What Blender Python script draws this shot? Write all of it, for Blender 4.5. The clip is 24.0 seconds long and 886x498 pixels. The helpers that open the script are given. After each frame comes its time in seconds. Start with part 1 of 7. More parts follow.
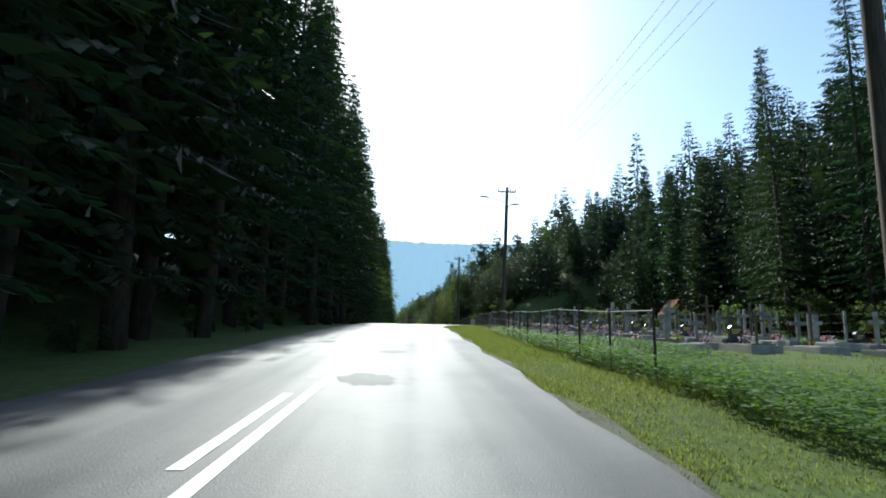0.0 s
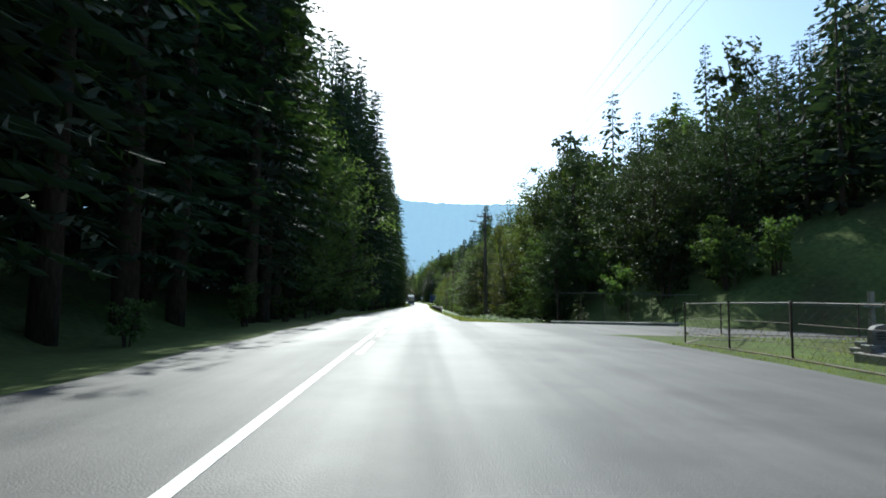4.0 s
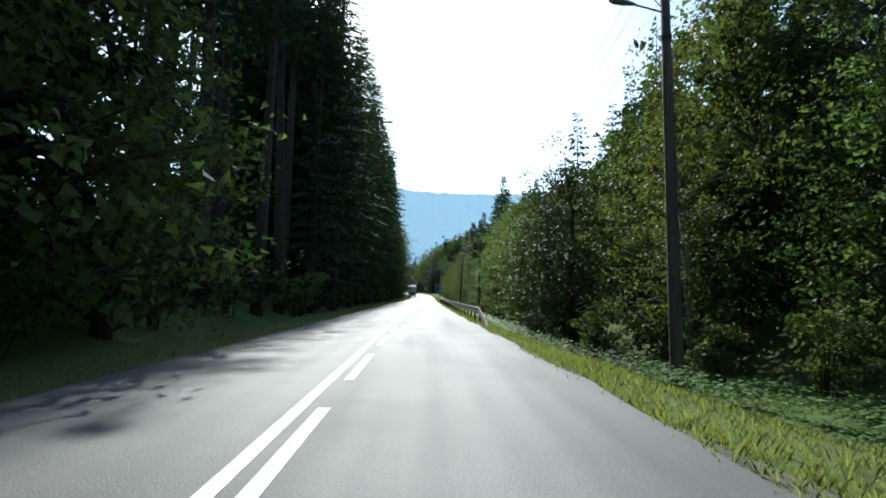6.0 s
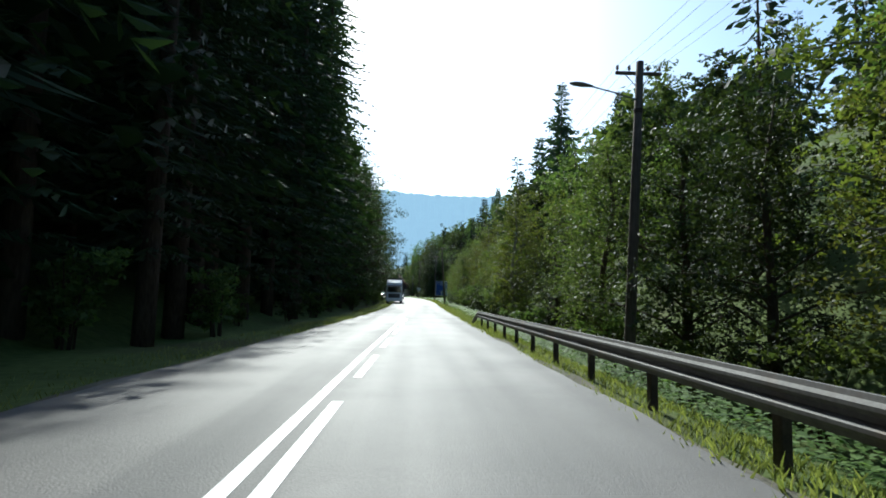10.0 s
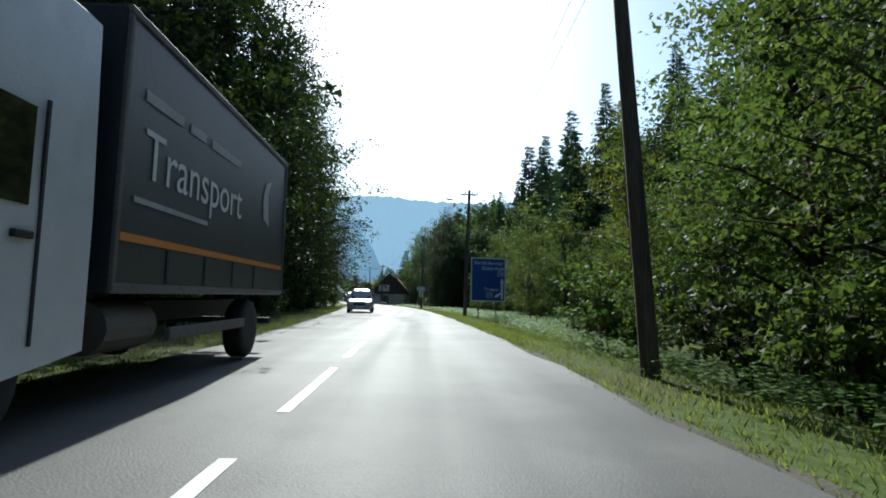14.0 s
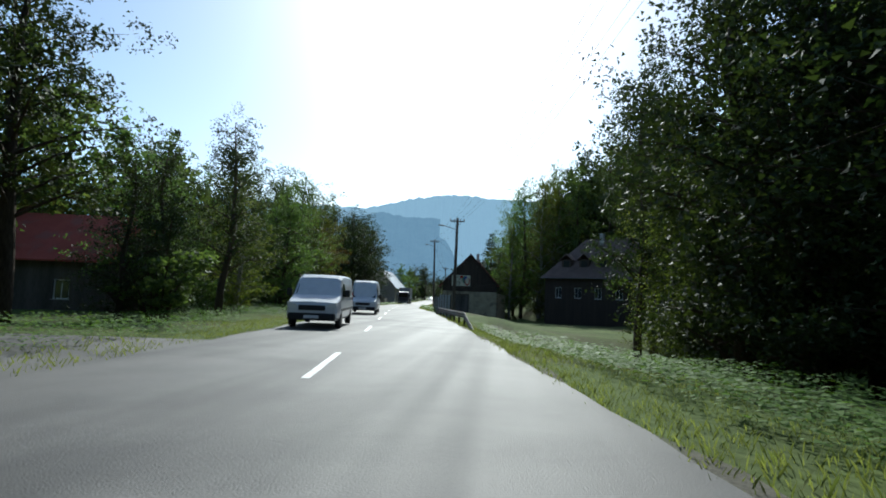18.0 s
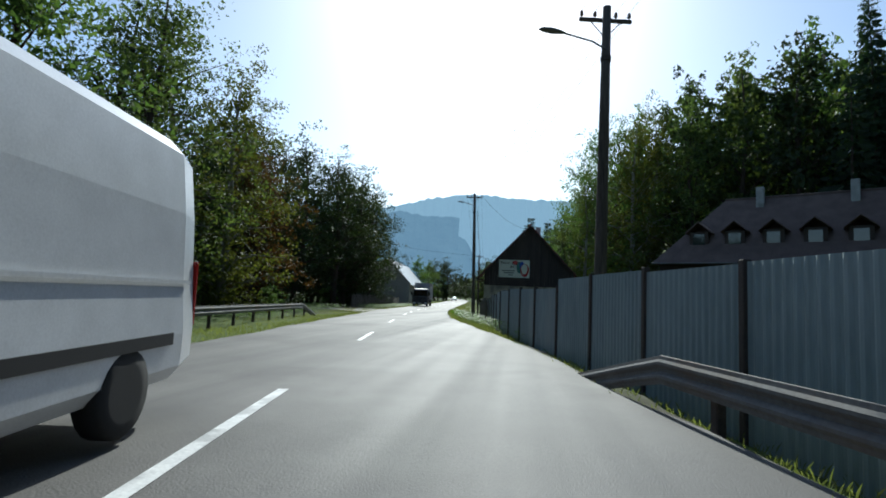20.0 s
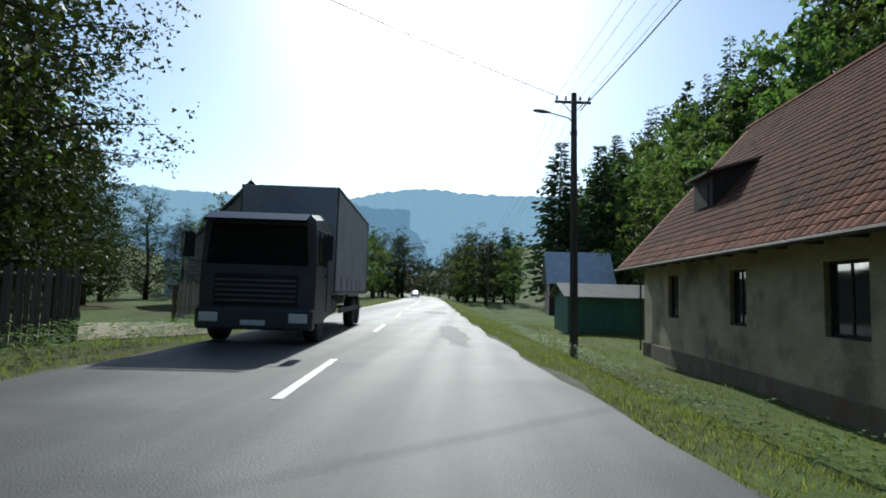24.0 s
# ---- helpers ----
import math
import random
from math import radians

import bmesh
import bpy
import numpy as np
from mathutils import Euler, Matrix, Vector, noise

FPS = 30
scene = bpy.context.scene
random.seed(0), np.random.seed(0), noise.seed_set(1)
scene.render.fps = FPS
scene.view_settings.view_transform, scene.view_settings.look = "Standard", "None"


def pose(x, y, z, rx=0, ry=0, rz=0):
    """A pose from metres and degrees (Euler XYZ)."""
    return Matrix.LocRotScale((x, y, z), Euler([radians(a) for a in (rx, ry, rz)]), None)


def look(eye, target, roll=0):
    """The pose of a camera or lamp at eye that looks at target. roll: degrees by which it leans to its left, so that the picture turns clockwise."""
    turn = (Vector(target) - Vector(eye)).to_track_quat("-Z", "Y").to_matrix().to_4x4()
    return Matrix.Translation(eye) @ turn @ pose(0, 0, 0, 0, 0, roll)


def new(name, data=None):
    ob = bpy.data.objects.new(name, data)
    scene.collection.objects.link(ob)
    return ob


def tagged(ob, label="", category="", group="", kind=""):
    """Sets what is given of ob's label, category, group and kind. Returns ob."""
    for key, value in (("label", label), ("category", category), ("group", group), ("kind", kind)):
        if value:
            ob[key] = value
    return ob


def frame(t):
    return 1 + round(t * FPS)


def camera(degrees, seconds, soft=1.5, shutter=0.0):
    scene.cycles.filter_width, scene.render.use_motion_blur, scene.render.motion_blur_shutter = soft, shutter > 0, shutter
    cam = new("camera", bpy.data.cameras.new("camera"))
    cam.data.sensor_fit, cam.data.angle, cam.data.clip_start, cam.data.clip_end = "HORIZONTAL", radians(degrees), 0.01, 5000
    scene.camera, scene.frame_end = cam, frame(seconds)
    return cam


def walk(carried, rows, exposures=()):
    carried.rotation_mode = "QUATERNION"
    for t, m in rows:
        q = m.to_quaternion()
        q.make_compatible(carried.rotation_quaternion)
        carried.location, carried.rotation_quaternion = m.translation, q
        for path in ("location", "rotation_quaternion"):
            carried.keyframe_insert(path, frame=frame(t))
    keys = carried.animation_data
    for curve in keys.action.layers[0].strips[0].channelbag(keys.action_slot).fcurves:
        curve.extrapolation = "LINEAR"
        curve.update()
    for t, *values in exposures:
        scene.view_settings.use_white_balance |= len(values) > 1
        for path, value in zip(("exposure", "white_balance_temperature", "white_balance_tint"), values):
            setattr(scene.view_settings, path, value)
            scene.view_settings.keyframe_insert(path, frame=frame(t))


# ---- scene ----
cam = camera(80.0, 24.0, 1.8)
PATH = [
    (0.0, (0.00, 0.00, 1.15), (0.754, 9.850, 2.703), 1.06),
    (0.5, (0.30, 9.62, 1.62), (1.003, 19.485, 3.109), 1.07),
    (1.0, (0.56, 19.23, 2.05), (1.211, 29.116, 3.400), 1.08),
    (1.5, (0.77, 28.82, 2.44), (1.372, 38.715, 3.769), 1.08),
    (2.0, (0.96, 38.40, 2.76), (1.582, 48.290, 4.125), 1.05),
    (2.5, (1.13, 47.97, 3.01), (1.694, 57.873, 4.291), 1.06),
    (3.0, (1.25, 57.53, 3.17), (1.753, 67.465, 4.187), 1.07),
    (3.5, (1.31, 67.08, 3.24), (1.766, 77.031, 4.091), 1.08),
    (4.0, (1.33, 76.61, 3.24), (1.739, 86.571, 4.069), 1.09),
    (4.5, (1.31, 86.14, 3.17), (1.678, 96.084, 4.124), 1.09),
    (5.0, (1.25, 95.64, 3.06), (1.592, 105.604, 3.882), 1.08),
    (5.5, (1.19, 105.14, 2.90), (1.534, 115.104, 3.634), 1.05),
    (6.0, (1.13, 114.61, 2.71), (1.495, 124.585, 3.364), 1.02),
    (6.5, (1.09, 124.11, 2.49), (1.453, 134.084, 3.192), 1.05),
    (7.0, (1.05, 133.68, 2.27), (1.422, 143.650, 2.998), 1.07),
    (7.5, (1.03, 143.32, 2.05), (1.434, 153.284, 2.751), 1.08),
    (8.0, (1.02, 153.02, 1.84), (1.433, 162.981, 2.564), 1.10),
    (8.5, (1.04, 162.78, 1.64), (1.480, 172.739, 2.423), 1.11),
    (9.0, (1.08, 172.61, 1.44), (1.541, 182.564, 2.264), 1.12),
    (9.5, (1.14, 182.50, 1.24), (1.617, 192.460, 2.032), 1.14),
    (10.0, (1.21, 192.46, 1.03), (1.712, 202.425, 1.762), 1.15),
    (10.5, (1.33, 202.49, 0.80), (1.901, 212.456, 1.455), 1.14),
    (11.0, (1.51, 212.59, 0.57), (2.101, 222.547, 1.241), 1.15),
    (11.5, (1.69, 222.75, 0.33), (2.282, 232.703, 1.059), 1.18),
    (12.0, (1.86, 232.97, 0.11), (2.418, 242.927, 0.874), 1.22),
    (12.5, (1.98, 243.20, -0.08), (2.490, 253.162, 0.653), 1.26),
    (13.0, (2.05, 253.38, -0.23), (2.483, 263.336, 0.565), 1.31),
    (13.5, (2.04, 263.50, -0.34), (2.419, 273.449, 0.589), 1.35),
    (14.0, (2.02, 273.57, -0.41), (2.436, 283.518, 0.482), 1.34),
    (14.5, (1.95, 283.58, -0.45), (2.220, 293.526, 0.549), 1.43),
    (15.0, (1.74, 293.54, -0.48), (1.865, 303.483, 0.575), 1.52),
    (15.5, (1.38, 303.44, -0.52), (1.347, 313.412, 0.296), 1.62),
    (16.0, (0.87, 313.29, -0.56), (0.671, 323.252, 0.330), 1.72),
    (16.5, (0.18, 323.08, -0.62), (-0.205, 333.036, 0.261), 1.83),
    (17.0, (-0.71, 332.81, -0.70), (-1.331, 342.745, 0.213), 1.97),
    (17.5, (-1.82, 342.46, -0.78), (-2.668, 352.382, 0.087), 2.11),
    (18.0, (-3.12, 352.03, -0.88), (-4.164, 361.940, -0.015), 2.23),
    (18.5, (-4.61, 361.55, -1.00), (-5.864, 371.441, -0.214), 2.33),
    (19.0, (-6.24, 371.03, -1.12), (-7.566, 380.913, -0.308), 2.36),
    (19.5, (-7.91, 380.50, -1.24), (-9.273, 390.369, -0.398), 2.36),
    (20.0, (-9.61, 389.94, -1.35), (-11.001, 399.808, -0.490), 2.37),
    (20.5, (-11.33, 399.37, -1.45), (-12.731, 409.234, -0.585), 2.36),
    (21.0, (-13.02, 408.79, -1.55), (-14.365, 418.654, -0.593), 2.31),
    (21.5, (-14.64, 418.21, -1.65), (-15.884, 428.097, -0.796), 2.24),
    (22.0, (-16.15, 427.64, -1.76), (-17.268, 437.547, -0.995), 2.16),
    (22.5, (-17.54, 437.07, -1.88), (-18.531, 446.994, -1.090), 2.07),
    (23.0, (-18.79, 446.52, -2.00), (-19.614, 456.444, -1.125), 1.97),
    (23.5, (-19.88, 455.97, -2.11), (-20.538, 465.904, -1.217), 1.86),
    (24.0, (-20.79, 465.42, -2.22), (-21.237, 475.377, -1.396), 1.73),
]
walk(cam, [(t, look(eye, target, roll)) for t, eye, target, roll in PATH],
     exposures=[(0.0, 0.56, 5700, 0), (6.0, 0.6, 5700, 0), (12.0, 0.45, 5700, 0), (17.0, 0.14, 5700, 0), (20.0, 0.02, 5700, 0), (24.0, -0.04, 5700, 0)])

# ---- light: a clear morning, the sun ahead and a little to the left ----
SUN_LEFT, SUN_UP = 4.5, 36.0
world = bpy.data.worlds.new("sky")
scene.world = world
world.use_nodes = True
wn = world.node_tree
wn.nodes.clear()
sky = wn.nodes.new("ShaderNodeTexSky")
sky.sky_type = "NISHITA"
sky.sun_disc = False
sky.sun_elevation = radians(SUN_UP)
sky.sun_rotation = radians(-SUN_LEFT)
sky.dust_density = 1.3
sky.ozone_density = 0.35
sky.altitude = 500
bg = wn.nodes.new("ShaderNodeBackground")
bg.inputs["Strength"].default_value = 0.14
wo = wn.nodes.new("ShaderNodeOutputWorld")
wn.links.new(sky.outputs[0], bg.inputs[0])
wn.links.new(bg.outputs[0], wo.inputs[0])

sun_data = bpy.data.lights.new("sun", "SUN")
sun_data.energy = 5.0
sun_data.angle = radians(0.6)
sun_data.color = (1.0, 0.93, 0.82)
sun = new("sun", sun_data)
away = Vector((-math.sin(radians(SUN_LEFT)) * math.cos(radians(SUN_UP)),
               math.cos(radians(SUN_LEFT)) * math.cos(radians(SUN_UP)), math.sin(radians(SUN_UP))))
sun.matrix_world = look(tuple(away * 200), (0, 0, 0))


# ---- materials ----
def material(name, low, high, rough=0.8, scale=4.0, fine=40.0, bump=0.2, metal=0.0, stain=None, stain_scale=0.6, stain_amount=0.5,
             random_tint=0.0, stretch=(1, 1, 1), world_space=False, spec=0.5, depth=0.02):
    """Two scales of noise between two colours, an optional stain, a fine relief."""
    m = bpy.data.materials.new(name)
    m.use_nodes = True
    nt = m.node_tree
    n, l = nt.nodes, nt.links
    b = n["Principled BSDF"]
    b.inputs["Roughness"].default_value = rough
    b.inputs["Metallic"].default_value = metal
    b.inputs["Specular IOR Level"].default_value = spec
    if world_space:
        at = n.new("ShaderNodeNewGeometry").outputs["Position"]
    else:
        at = n.new("ShaderNodeTexCoord").outputs["Object"]
    mp = n.new("ShaderNodeMapping")
    mp.inputs["Scale"].default_value = stretch
    l.new(at, mp.inputs[0])
    big, small = n.new("ShaderNodeTexNoise"), n.new("ShaderNodeTexNoise")
    big.inputs["Scale"].default_value, small.inputs["Scale"].default_value = scale, fine
    big.inputs["Detail"].default_value, small.inputs["Detail"].default_value = 5, 4
    l.new(mp.outputs[0], big.inputs["Vector"])
    l.new(mp.outputs[0], small.inputs["Vector"])
    add = n.new("ShaderNodeMath")
    add.operation = "ADD"
    half = n.new("ShaderNodeMath")
    half.operation = "MULTIPLY"
    half.inputs[1].default_value = 0.5
    l.new(big.outputs["Fac"], add.inputs[0])
    l.new(small.outputs["Fac"], add.inputs[1])
    l.new(add.outputs[0], half.inputs[0])
    ramp = n.new("ShaderNodeValToRGB")
    ramp.color_ramp.elements[0].position, ramp.color_ramp.elements[1].position = 0.33, 0.67
    ramp.color_ramp.elements[0].color, ramp.color_ramp.elements[1].color = (*low, 1), (*high, 1)
    l.new(half.outputs[0], ramp.inputs[0])
    colour = ramp.outputs[0]
    if stain:
        st = n.new("ShaderNodeTexNoise")
        st.inputs["Scale"].default_value, st.inputs["Detail"].default_value = stain_scale, 6
        l.new(mp.outputs[0], st.inputs["Vector"])
        sr = n.new("ShaderNodeMapRange")
        sr.inputs["From Min"].default_value, sr.inputs["From Max"].default_value = 0.52, 0.64
        sr.inputs["To Max"].default_value = stain_amount
        l.new(st.outputs["Fac"], sr.inputs["Value"])
        mix = n.new("ShaderNodeMix")
        mix.data_type = "RGBA"
        l.new(sr.outputs[0], mix.inputs["Factor"])
        l.new(colour, mix.inputs["A"])
        mix.inputs["B"].default_value = (*stain, 1)
        colour = mix.outputs["Result"]
    if random_tint:
        info = n.new("ShaderNodeObjectInfo")
        hue = n.new("ShaderNodeHueSaturation")
        rng = n.new("ShaderNodeMapRange")
        rng.inputs["To Min"].default_value, rng.inputs["To Max"].default_value = 1 - random_tint, 1 + random_tint
        l.new(info.outputs["Random"], rng.inputs["Value"])
        l.new(rng.outputs[0], hue.inputs["Value"])
        l.new(colour, hue.inputs["Color"])
        colour = hue.outputs[0]
    l.new(colour, b.inputs["Base Color"])
    if bump:
        bp = n.new("ShaderNodeBump")
        bp.inputs["Strength"].default_value, bp.inputs["Distance"].default_value = bump, depth
        l.new(half.outputs[0], bp.inputs["Height"])
        l.new(bp.outputs[0], b.inputs["Normal"])
    return m


def leaf_material(name, low, high, through_colour, amount=0.45, tint=0.25, rough=0.62):
    """Leaves that let some light through, each leaf and each plant a little different."""
    m = bpy.data.materials.new(name)
    m.use_nodes = True
    nt = m.node_tree
    n, l = nt.nodes, nt.links
    b, o = n["Principled BSDF"], n["Material Output"]
    b.inputs["Roughness"].default_value = rough
    b.inputs["Specular IOR Level"].default_value = 0.2
    geo, info = n.new("ShaderNodeNewGeometry"), n.new("ShaderNodeObjectInfo")
    ramp = n.new("ShaderNodeValToRGB")
    ramp.color_ramp.elements[0].color, ramp.color_ramp.elements[1].color = (*low, 1), (*high, 1)
    l.new(geo.outputs["Random Per Island"], ramp.inputs[0])
    hue = n.new("ShaderNodeHueSaturation")
    rv, rh = n.new("ShaderNodeMapRange"), n.new("ShaderNodeMapRange")
    rv.inputs["To Min"].default_value, rv.inputs["To Max"].default_value = 1 - tint, 1 + tint
    rh.inputs["To Min"].default_value, rh.inputs["To Max"].default_value = 0.5 - tint * 0.1, 0.5 + tint * 0.06
    l.new(info.outputs["Random"], rv.inputs["Value"])
    l.new(info.outputs["Random"], rh.inputs["Value"])
    l.new(rv.outputs[0], hue.inputs["Value"])
    l.new(rh.outputs[0], hue.inputs["Hue"])
    l.new(ramp.outputs[0], hue.inputs["Color"])
    l.new(hue.outputs[0], b.inputs["Base Color"])
    tr = n.new("ShaderNodeBsdfTranslucent")
    tm = n.new("ShaderNodeMix")
    tm.data_type, tm.blend_type = "RGBA", "MULTIPLY"
    tm.inputs["Factor"].default_value = 1.0
    tm.inputs["B"].default_value = (*through_colour, 1)
    l.new(hue.outputs[0], tm.inputs["A"])
    l.new(tm.outputs["Result"], tr.inputs["Color"])
    mix = n.new("ShaderNodeMixShader")
    mix.inputs[0].default_value = amount
    l.new(b.outputs[0], mix.inputs[1])
    l.new(tr.outputs[0], mix.inputs[2])
    l.new(mix.outputs[0], o.inputs["Surface"])
    return m


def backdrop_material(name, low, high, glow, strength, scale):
    """Far wooded slopes; the bright air before them is put in as a glow."""
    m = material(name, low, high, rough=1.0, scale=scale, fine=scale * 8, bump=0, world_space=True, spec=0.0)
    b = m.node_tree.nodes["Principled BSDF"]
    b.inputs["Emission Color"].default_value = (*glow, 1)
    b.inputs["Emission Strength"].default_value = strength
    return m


def plain(name, colour, rough=0.5, metal=0.0):
    return material(name, [c * 0.88 for c in colour], [min(1, c * 1.08) for c in colour], rough=rough, metal=metal, scale=3, fine=60, bump=0.05)


def glass(name, tint=(0.02, 0.025, 0.03)):
    m = bpy.data.materials.new(name)
    m.use_nodes = True
    b = m.node_tree.nodes["Principled BSDF"]
    b.inputs["Base Color"].default_value = (*tint, 1)
    b.inputs["Roughness"].default_value = 0.05
    b.inputs["Specular IOR Level"].default_value = 0.8
    return m


M_ASPHALT = material("asphalt", (0.074, 0.07, 0.066), (0.147, 0.138, 0.129), rough=0.68, scale=0.5, fine=60, bump=0.8, world_space=True,
                     stain=(0.04, 0.037, 0.036), stain_scale=0.3, stain_amount=0.6, spec=0.36, depth=0.012)
M_PATCH = material("asphalt patch", (0.05, 0.048, 0.046), (0.1, 0.095, 0.09), rough=0.72, scale=2, fine=70, bump=0.6, world_space=True, spec=0.31)


def wheel_tracks(m, dark, amount):
    """Long worn streaks along the road, mixed into the asphalt."""
    n, l = m.node_tree.nodes, m.node_tree.links
    b = n["Principled BSDF"]
    old = b.inputs["Base Color"].links[0].from_socket
    mp, tex, rng, mix = n.new("ShaderNodeMapping"), n.new("ShaderNodeTexNoise"), n.new("ShaderNodeMapRange"), n.new("ShaderNodeMix")
    mp.inputs["Scale"].default_value = (1.1, 0.035, 1.0)
    l.new(n.new("ShaderNodeNewGeometry").outputs["Position"], mp.inputs[0])
    l.new(mp.outputs[0], tex.inputs["Vector"])
    tex.inputs["Scale"].default_value, tex.inputs["Detail"].default_value = 1.0, 5
    rng.inputs["From Min"].default_value, rng.inputs["From Max"].default_value, rng.inputs["To Max"].default_value = 0.45, 0.68, amount
    l.new(tex.outputs["Fac"], rng.inputs["Value"])
    mix.data_type = "RGBA"
    l.new(rng.outputs[0], mix.inputs["Factor"])
    l.new(old, mix.inputs["A"])
    mix.inputs["B"].default_value = (*dark, 1)
    l.new(mix.outputs["Result"], b.inputs["Base Color"])
    rough = n.new("ShaderNodeMapRange")
    rough.inputs["From Min"].default_value, rough.inputs["From Max"].default_value = 0.35, 0.7
    rough.inputs["To Min"].default_value, rough.inputs["To Max"].default_value = 0.64, 0.74
    l.new(tex.outputs["Fac"], rough.inputs["Value"])
    l.new(rough.outputs[0], b.inputs["Roughness"])


wheel_tracks(M_ASPHALT, (0.045, 0.045, 0.047), 0.45)
M_PAINT = material("road paint", (0.5, 0.5, 0.49), (0.78, 0.78, 0.76), rough=0.55, scale=3, fine=30, bump=0.2, world_space=True,
                   stain=(0.2, 0.2, 0.2), stain_scale=2.5, stain_amount=0.6)
M_GROUND = material("soil and grass", (0.05, 0.072, 0.02), (0.115, 0.15, 0.045), rough=0.95, scale=0.25, fine=4, bump=0.8, world_space=True,
                    stain=(0.075, 0.055, 0.035), stain_scale=0.12, stain_amount=0.55, depth=0.1, spec=0.1)
M_GRAVEL = material("gravel shoulder", (0.065, 0.06, 0.045), (0.14, 0.13, 0.1), rough=0.95, scale=1.5, fine=25, bump=0.8, world_space=True,
                    stain=(0.07, 0.09, 0.03), stain_scale=0.5, stain_amount=0.7, depth=0.03, spec=0.2)
M_BARK = material("bark", (0.03, 0.022, 0.016), (0.1, 0.075, 0.055), rough=0.95, scale=2, fine=14, bump=0.9, stretch=(1, 1, 0.25), depth=0.05, spec=0.15)
M_PALEBARK = material("pale bark", (0.1, 0.095, 0.085), (0.32, 0.3, 0.27), rough=0.9, scale=2, fine=10, bump=0.6, stretch=(1, 1, 0.4), spec=0.2)
M_NEEDLE = leaf_material("spruce needles", (0.016, 0.029, 0.015), (0.036, 0.058, 0.024), (1.6, 1.9, 0.7), 0.2, 0.3)
M_LEAF = leaf_material("green leaves", (0.04, 0.068, 0.025), (0.095, 0.128, 0.05), (1.9, 2.05, 0.9), 0.45, 0.28)
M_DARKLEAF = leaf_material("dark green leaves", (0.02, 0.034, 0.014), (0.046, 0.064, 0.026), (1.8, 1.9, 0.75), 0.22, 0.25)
M_LEAFY = leaf_material("yellowing leaves", (0.05, 0.072, 0.022), (0.115, 0.13, 0.042), (1.8, 1.85, 0.7), 0.42, 0.28)
M_RUST = leaf_material("reddish leaves", (0.045, 0.032, 0.016), (0.095, 0.065, 0.028), (1.7, 1.3, 0.5), 0.34, 0.2)
M_GRASS = leaf_material("grass blades", (0.085, 0.102, 0.04), (0.2, 0.208, 0.092), (1.65, 1.8, 0.75), 0.45, 0.15)
M_WEED = leaf_material("broad weeds", (0.058, 0.1, 0.024), (0.125, 0.185, 0.05), (1.8, 2.1, 0.6), 0.38, 0.15)
M_POLE = material("weathered wood pole", (0.05, 0.04, 0.032), (0.15, 0.12, 0.095), rough=0.9, scale=3, fine=30, bump=0.6, stretch=(1, 1, 0.08), spec=0.2)
M_PLANK = material("weathered planks", (0.06, 0.052, 0.045), (0.17, 0.15, 0.13), rough=0.9, scale=2, fine=30, bump=0.6, stretch=(1, 1, 0.1), random_tint=0.25, spec=0.2)
M_DARKWOOD = material("dark brown boards", (0.022, 0.015, 0.011), (0.06, 0.04, 0.028), rough=0.85, scale=2, fine=25, bump=0.5, stretch=(1, 1, 0.1), random_tint=0.2)
M_STEEL = material("galvanised steel", (0.09, 0.088, 0.085), (0.17, 0.165, 0.16), rough=0.72, metal=0.2, scale=2, fine=20, bump=0.15, stain=(0.14, 0.1, 0.07), stain_scale=1.2, stain_amount=0.5)
M_DARKSTEEL = material("rusty dark steel", (0.035, 0.028, 0.025), (0.09, 0.065, 0.05), rough=0.75, metal=0.3, scale=6, fine=40, bump=0.4)
M_WIRE = plain("black cable", (0.02, 0.02, 0.02), 0.6)
M_PORCELAIN = plain("brown porcelain", (0.16, 0.1, 0.07), 0.3)
M_BLUE = material("blue sign sheet", (0.012, 0.05, 0.24), (0.018, 0.065, 0.3), rough=0.45, scale=2, fine=30, bump=0.03)
M_WHITE = material("white paint", (0.6, 0.6, 0.59), (0.82, 0.82, 0.81), rough=0.5, scale=1.5, fine=25, bump=0.08, stain=(0.4, 0.38, 0.34), stain_scale=0.8, stain_amount=0.4)
M_BLACK = plain("black rubber and paint", (0.015, 0.015, 0.016), 0.7)
M_YELLOW = plain("yellow sign sheet", (0.65, 0.45, 0.03), 0.5)
M_STONE = material("grave stone", (0.14, 0.14, 0.135), (0.34, 0.33, 0.31), rough=0.7, scale=3, fine=40, bump=0.4, random_tint=0.35, stain=(0.08, 0.085, 0.06), stain_scale=2, stain_amount=0.5)
M_DARKSTONE = material("polished dark stone", (0.03, 0.03, 0.032), (0.08, 0.08, 0.085), rough=0.25, scale=8, fine=80, bump=0.05, random_tint=0.3)
M_CONCRETE = material("concrete", (0.22, 0.21, 0.19), (0.42, 0.4, 0.37), rough=0.9, scale=1.5, fine=25, bump=0.4, stain=(0.1, 0.095, 0.08), stain_scale=0.8, stain_amount=0.6)
M_PLASTER = material("worn cream plaster", (0.26, 0.21, 0.13), (0.48, 0.4, 0.27), rough=0.95, scale=0.9, fine=14, bump=0.5, stain=(0.15, 0.125, 0.095), stain_scale=0.7, stain_amount=0.8)
# darker plaster with reddish blotches for plinths and wall feet
M_DARKPLASTER = material("dark stained plaster", (0.1, 0.085, 0.06), (0.2, 0.17, 0.12), rough=0.95, scale=1.2, fine=16, bump=0.6, stain=(0.16, 0.08, 0.06), stain_scale=1.5, stain_amount=0.6)
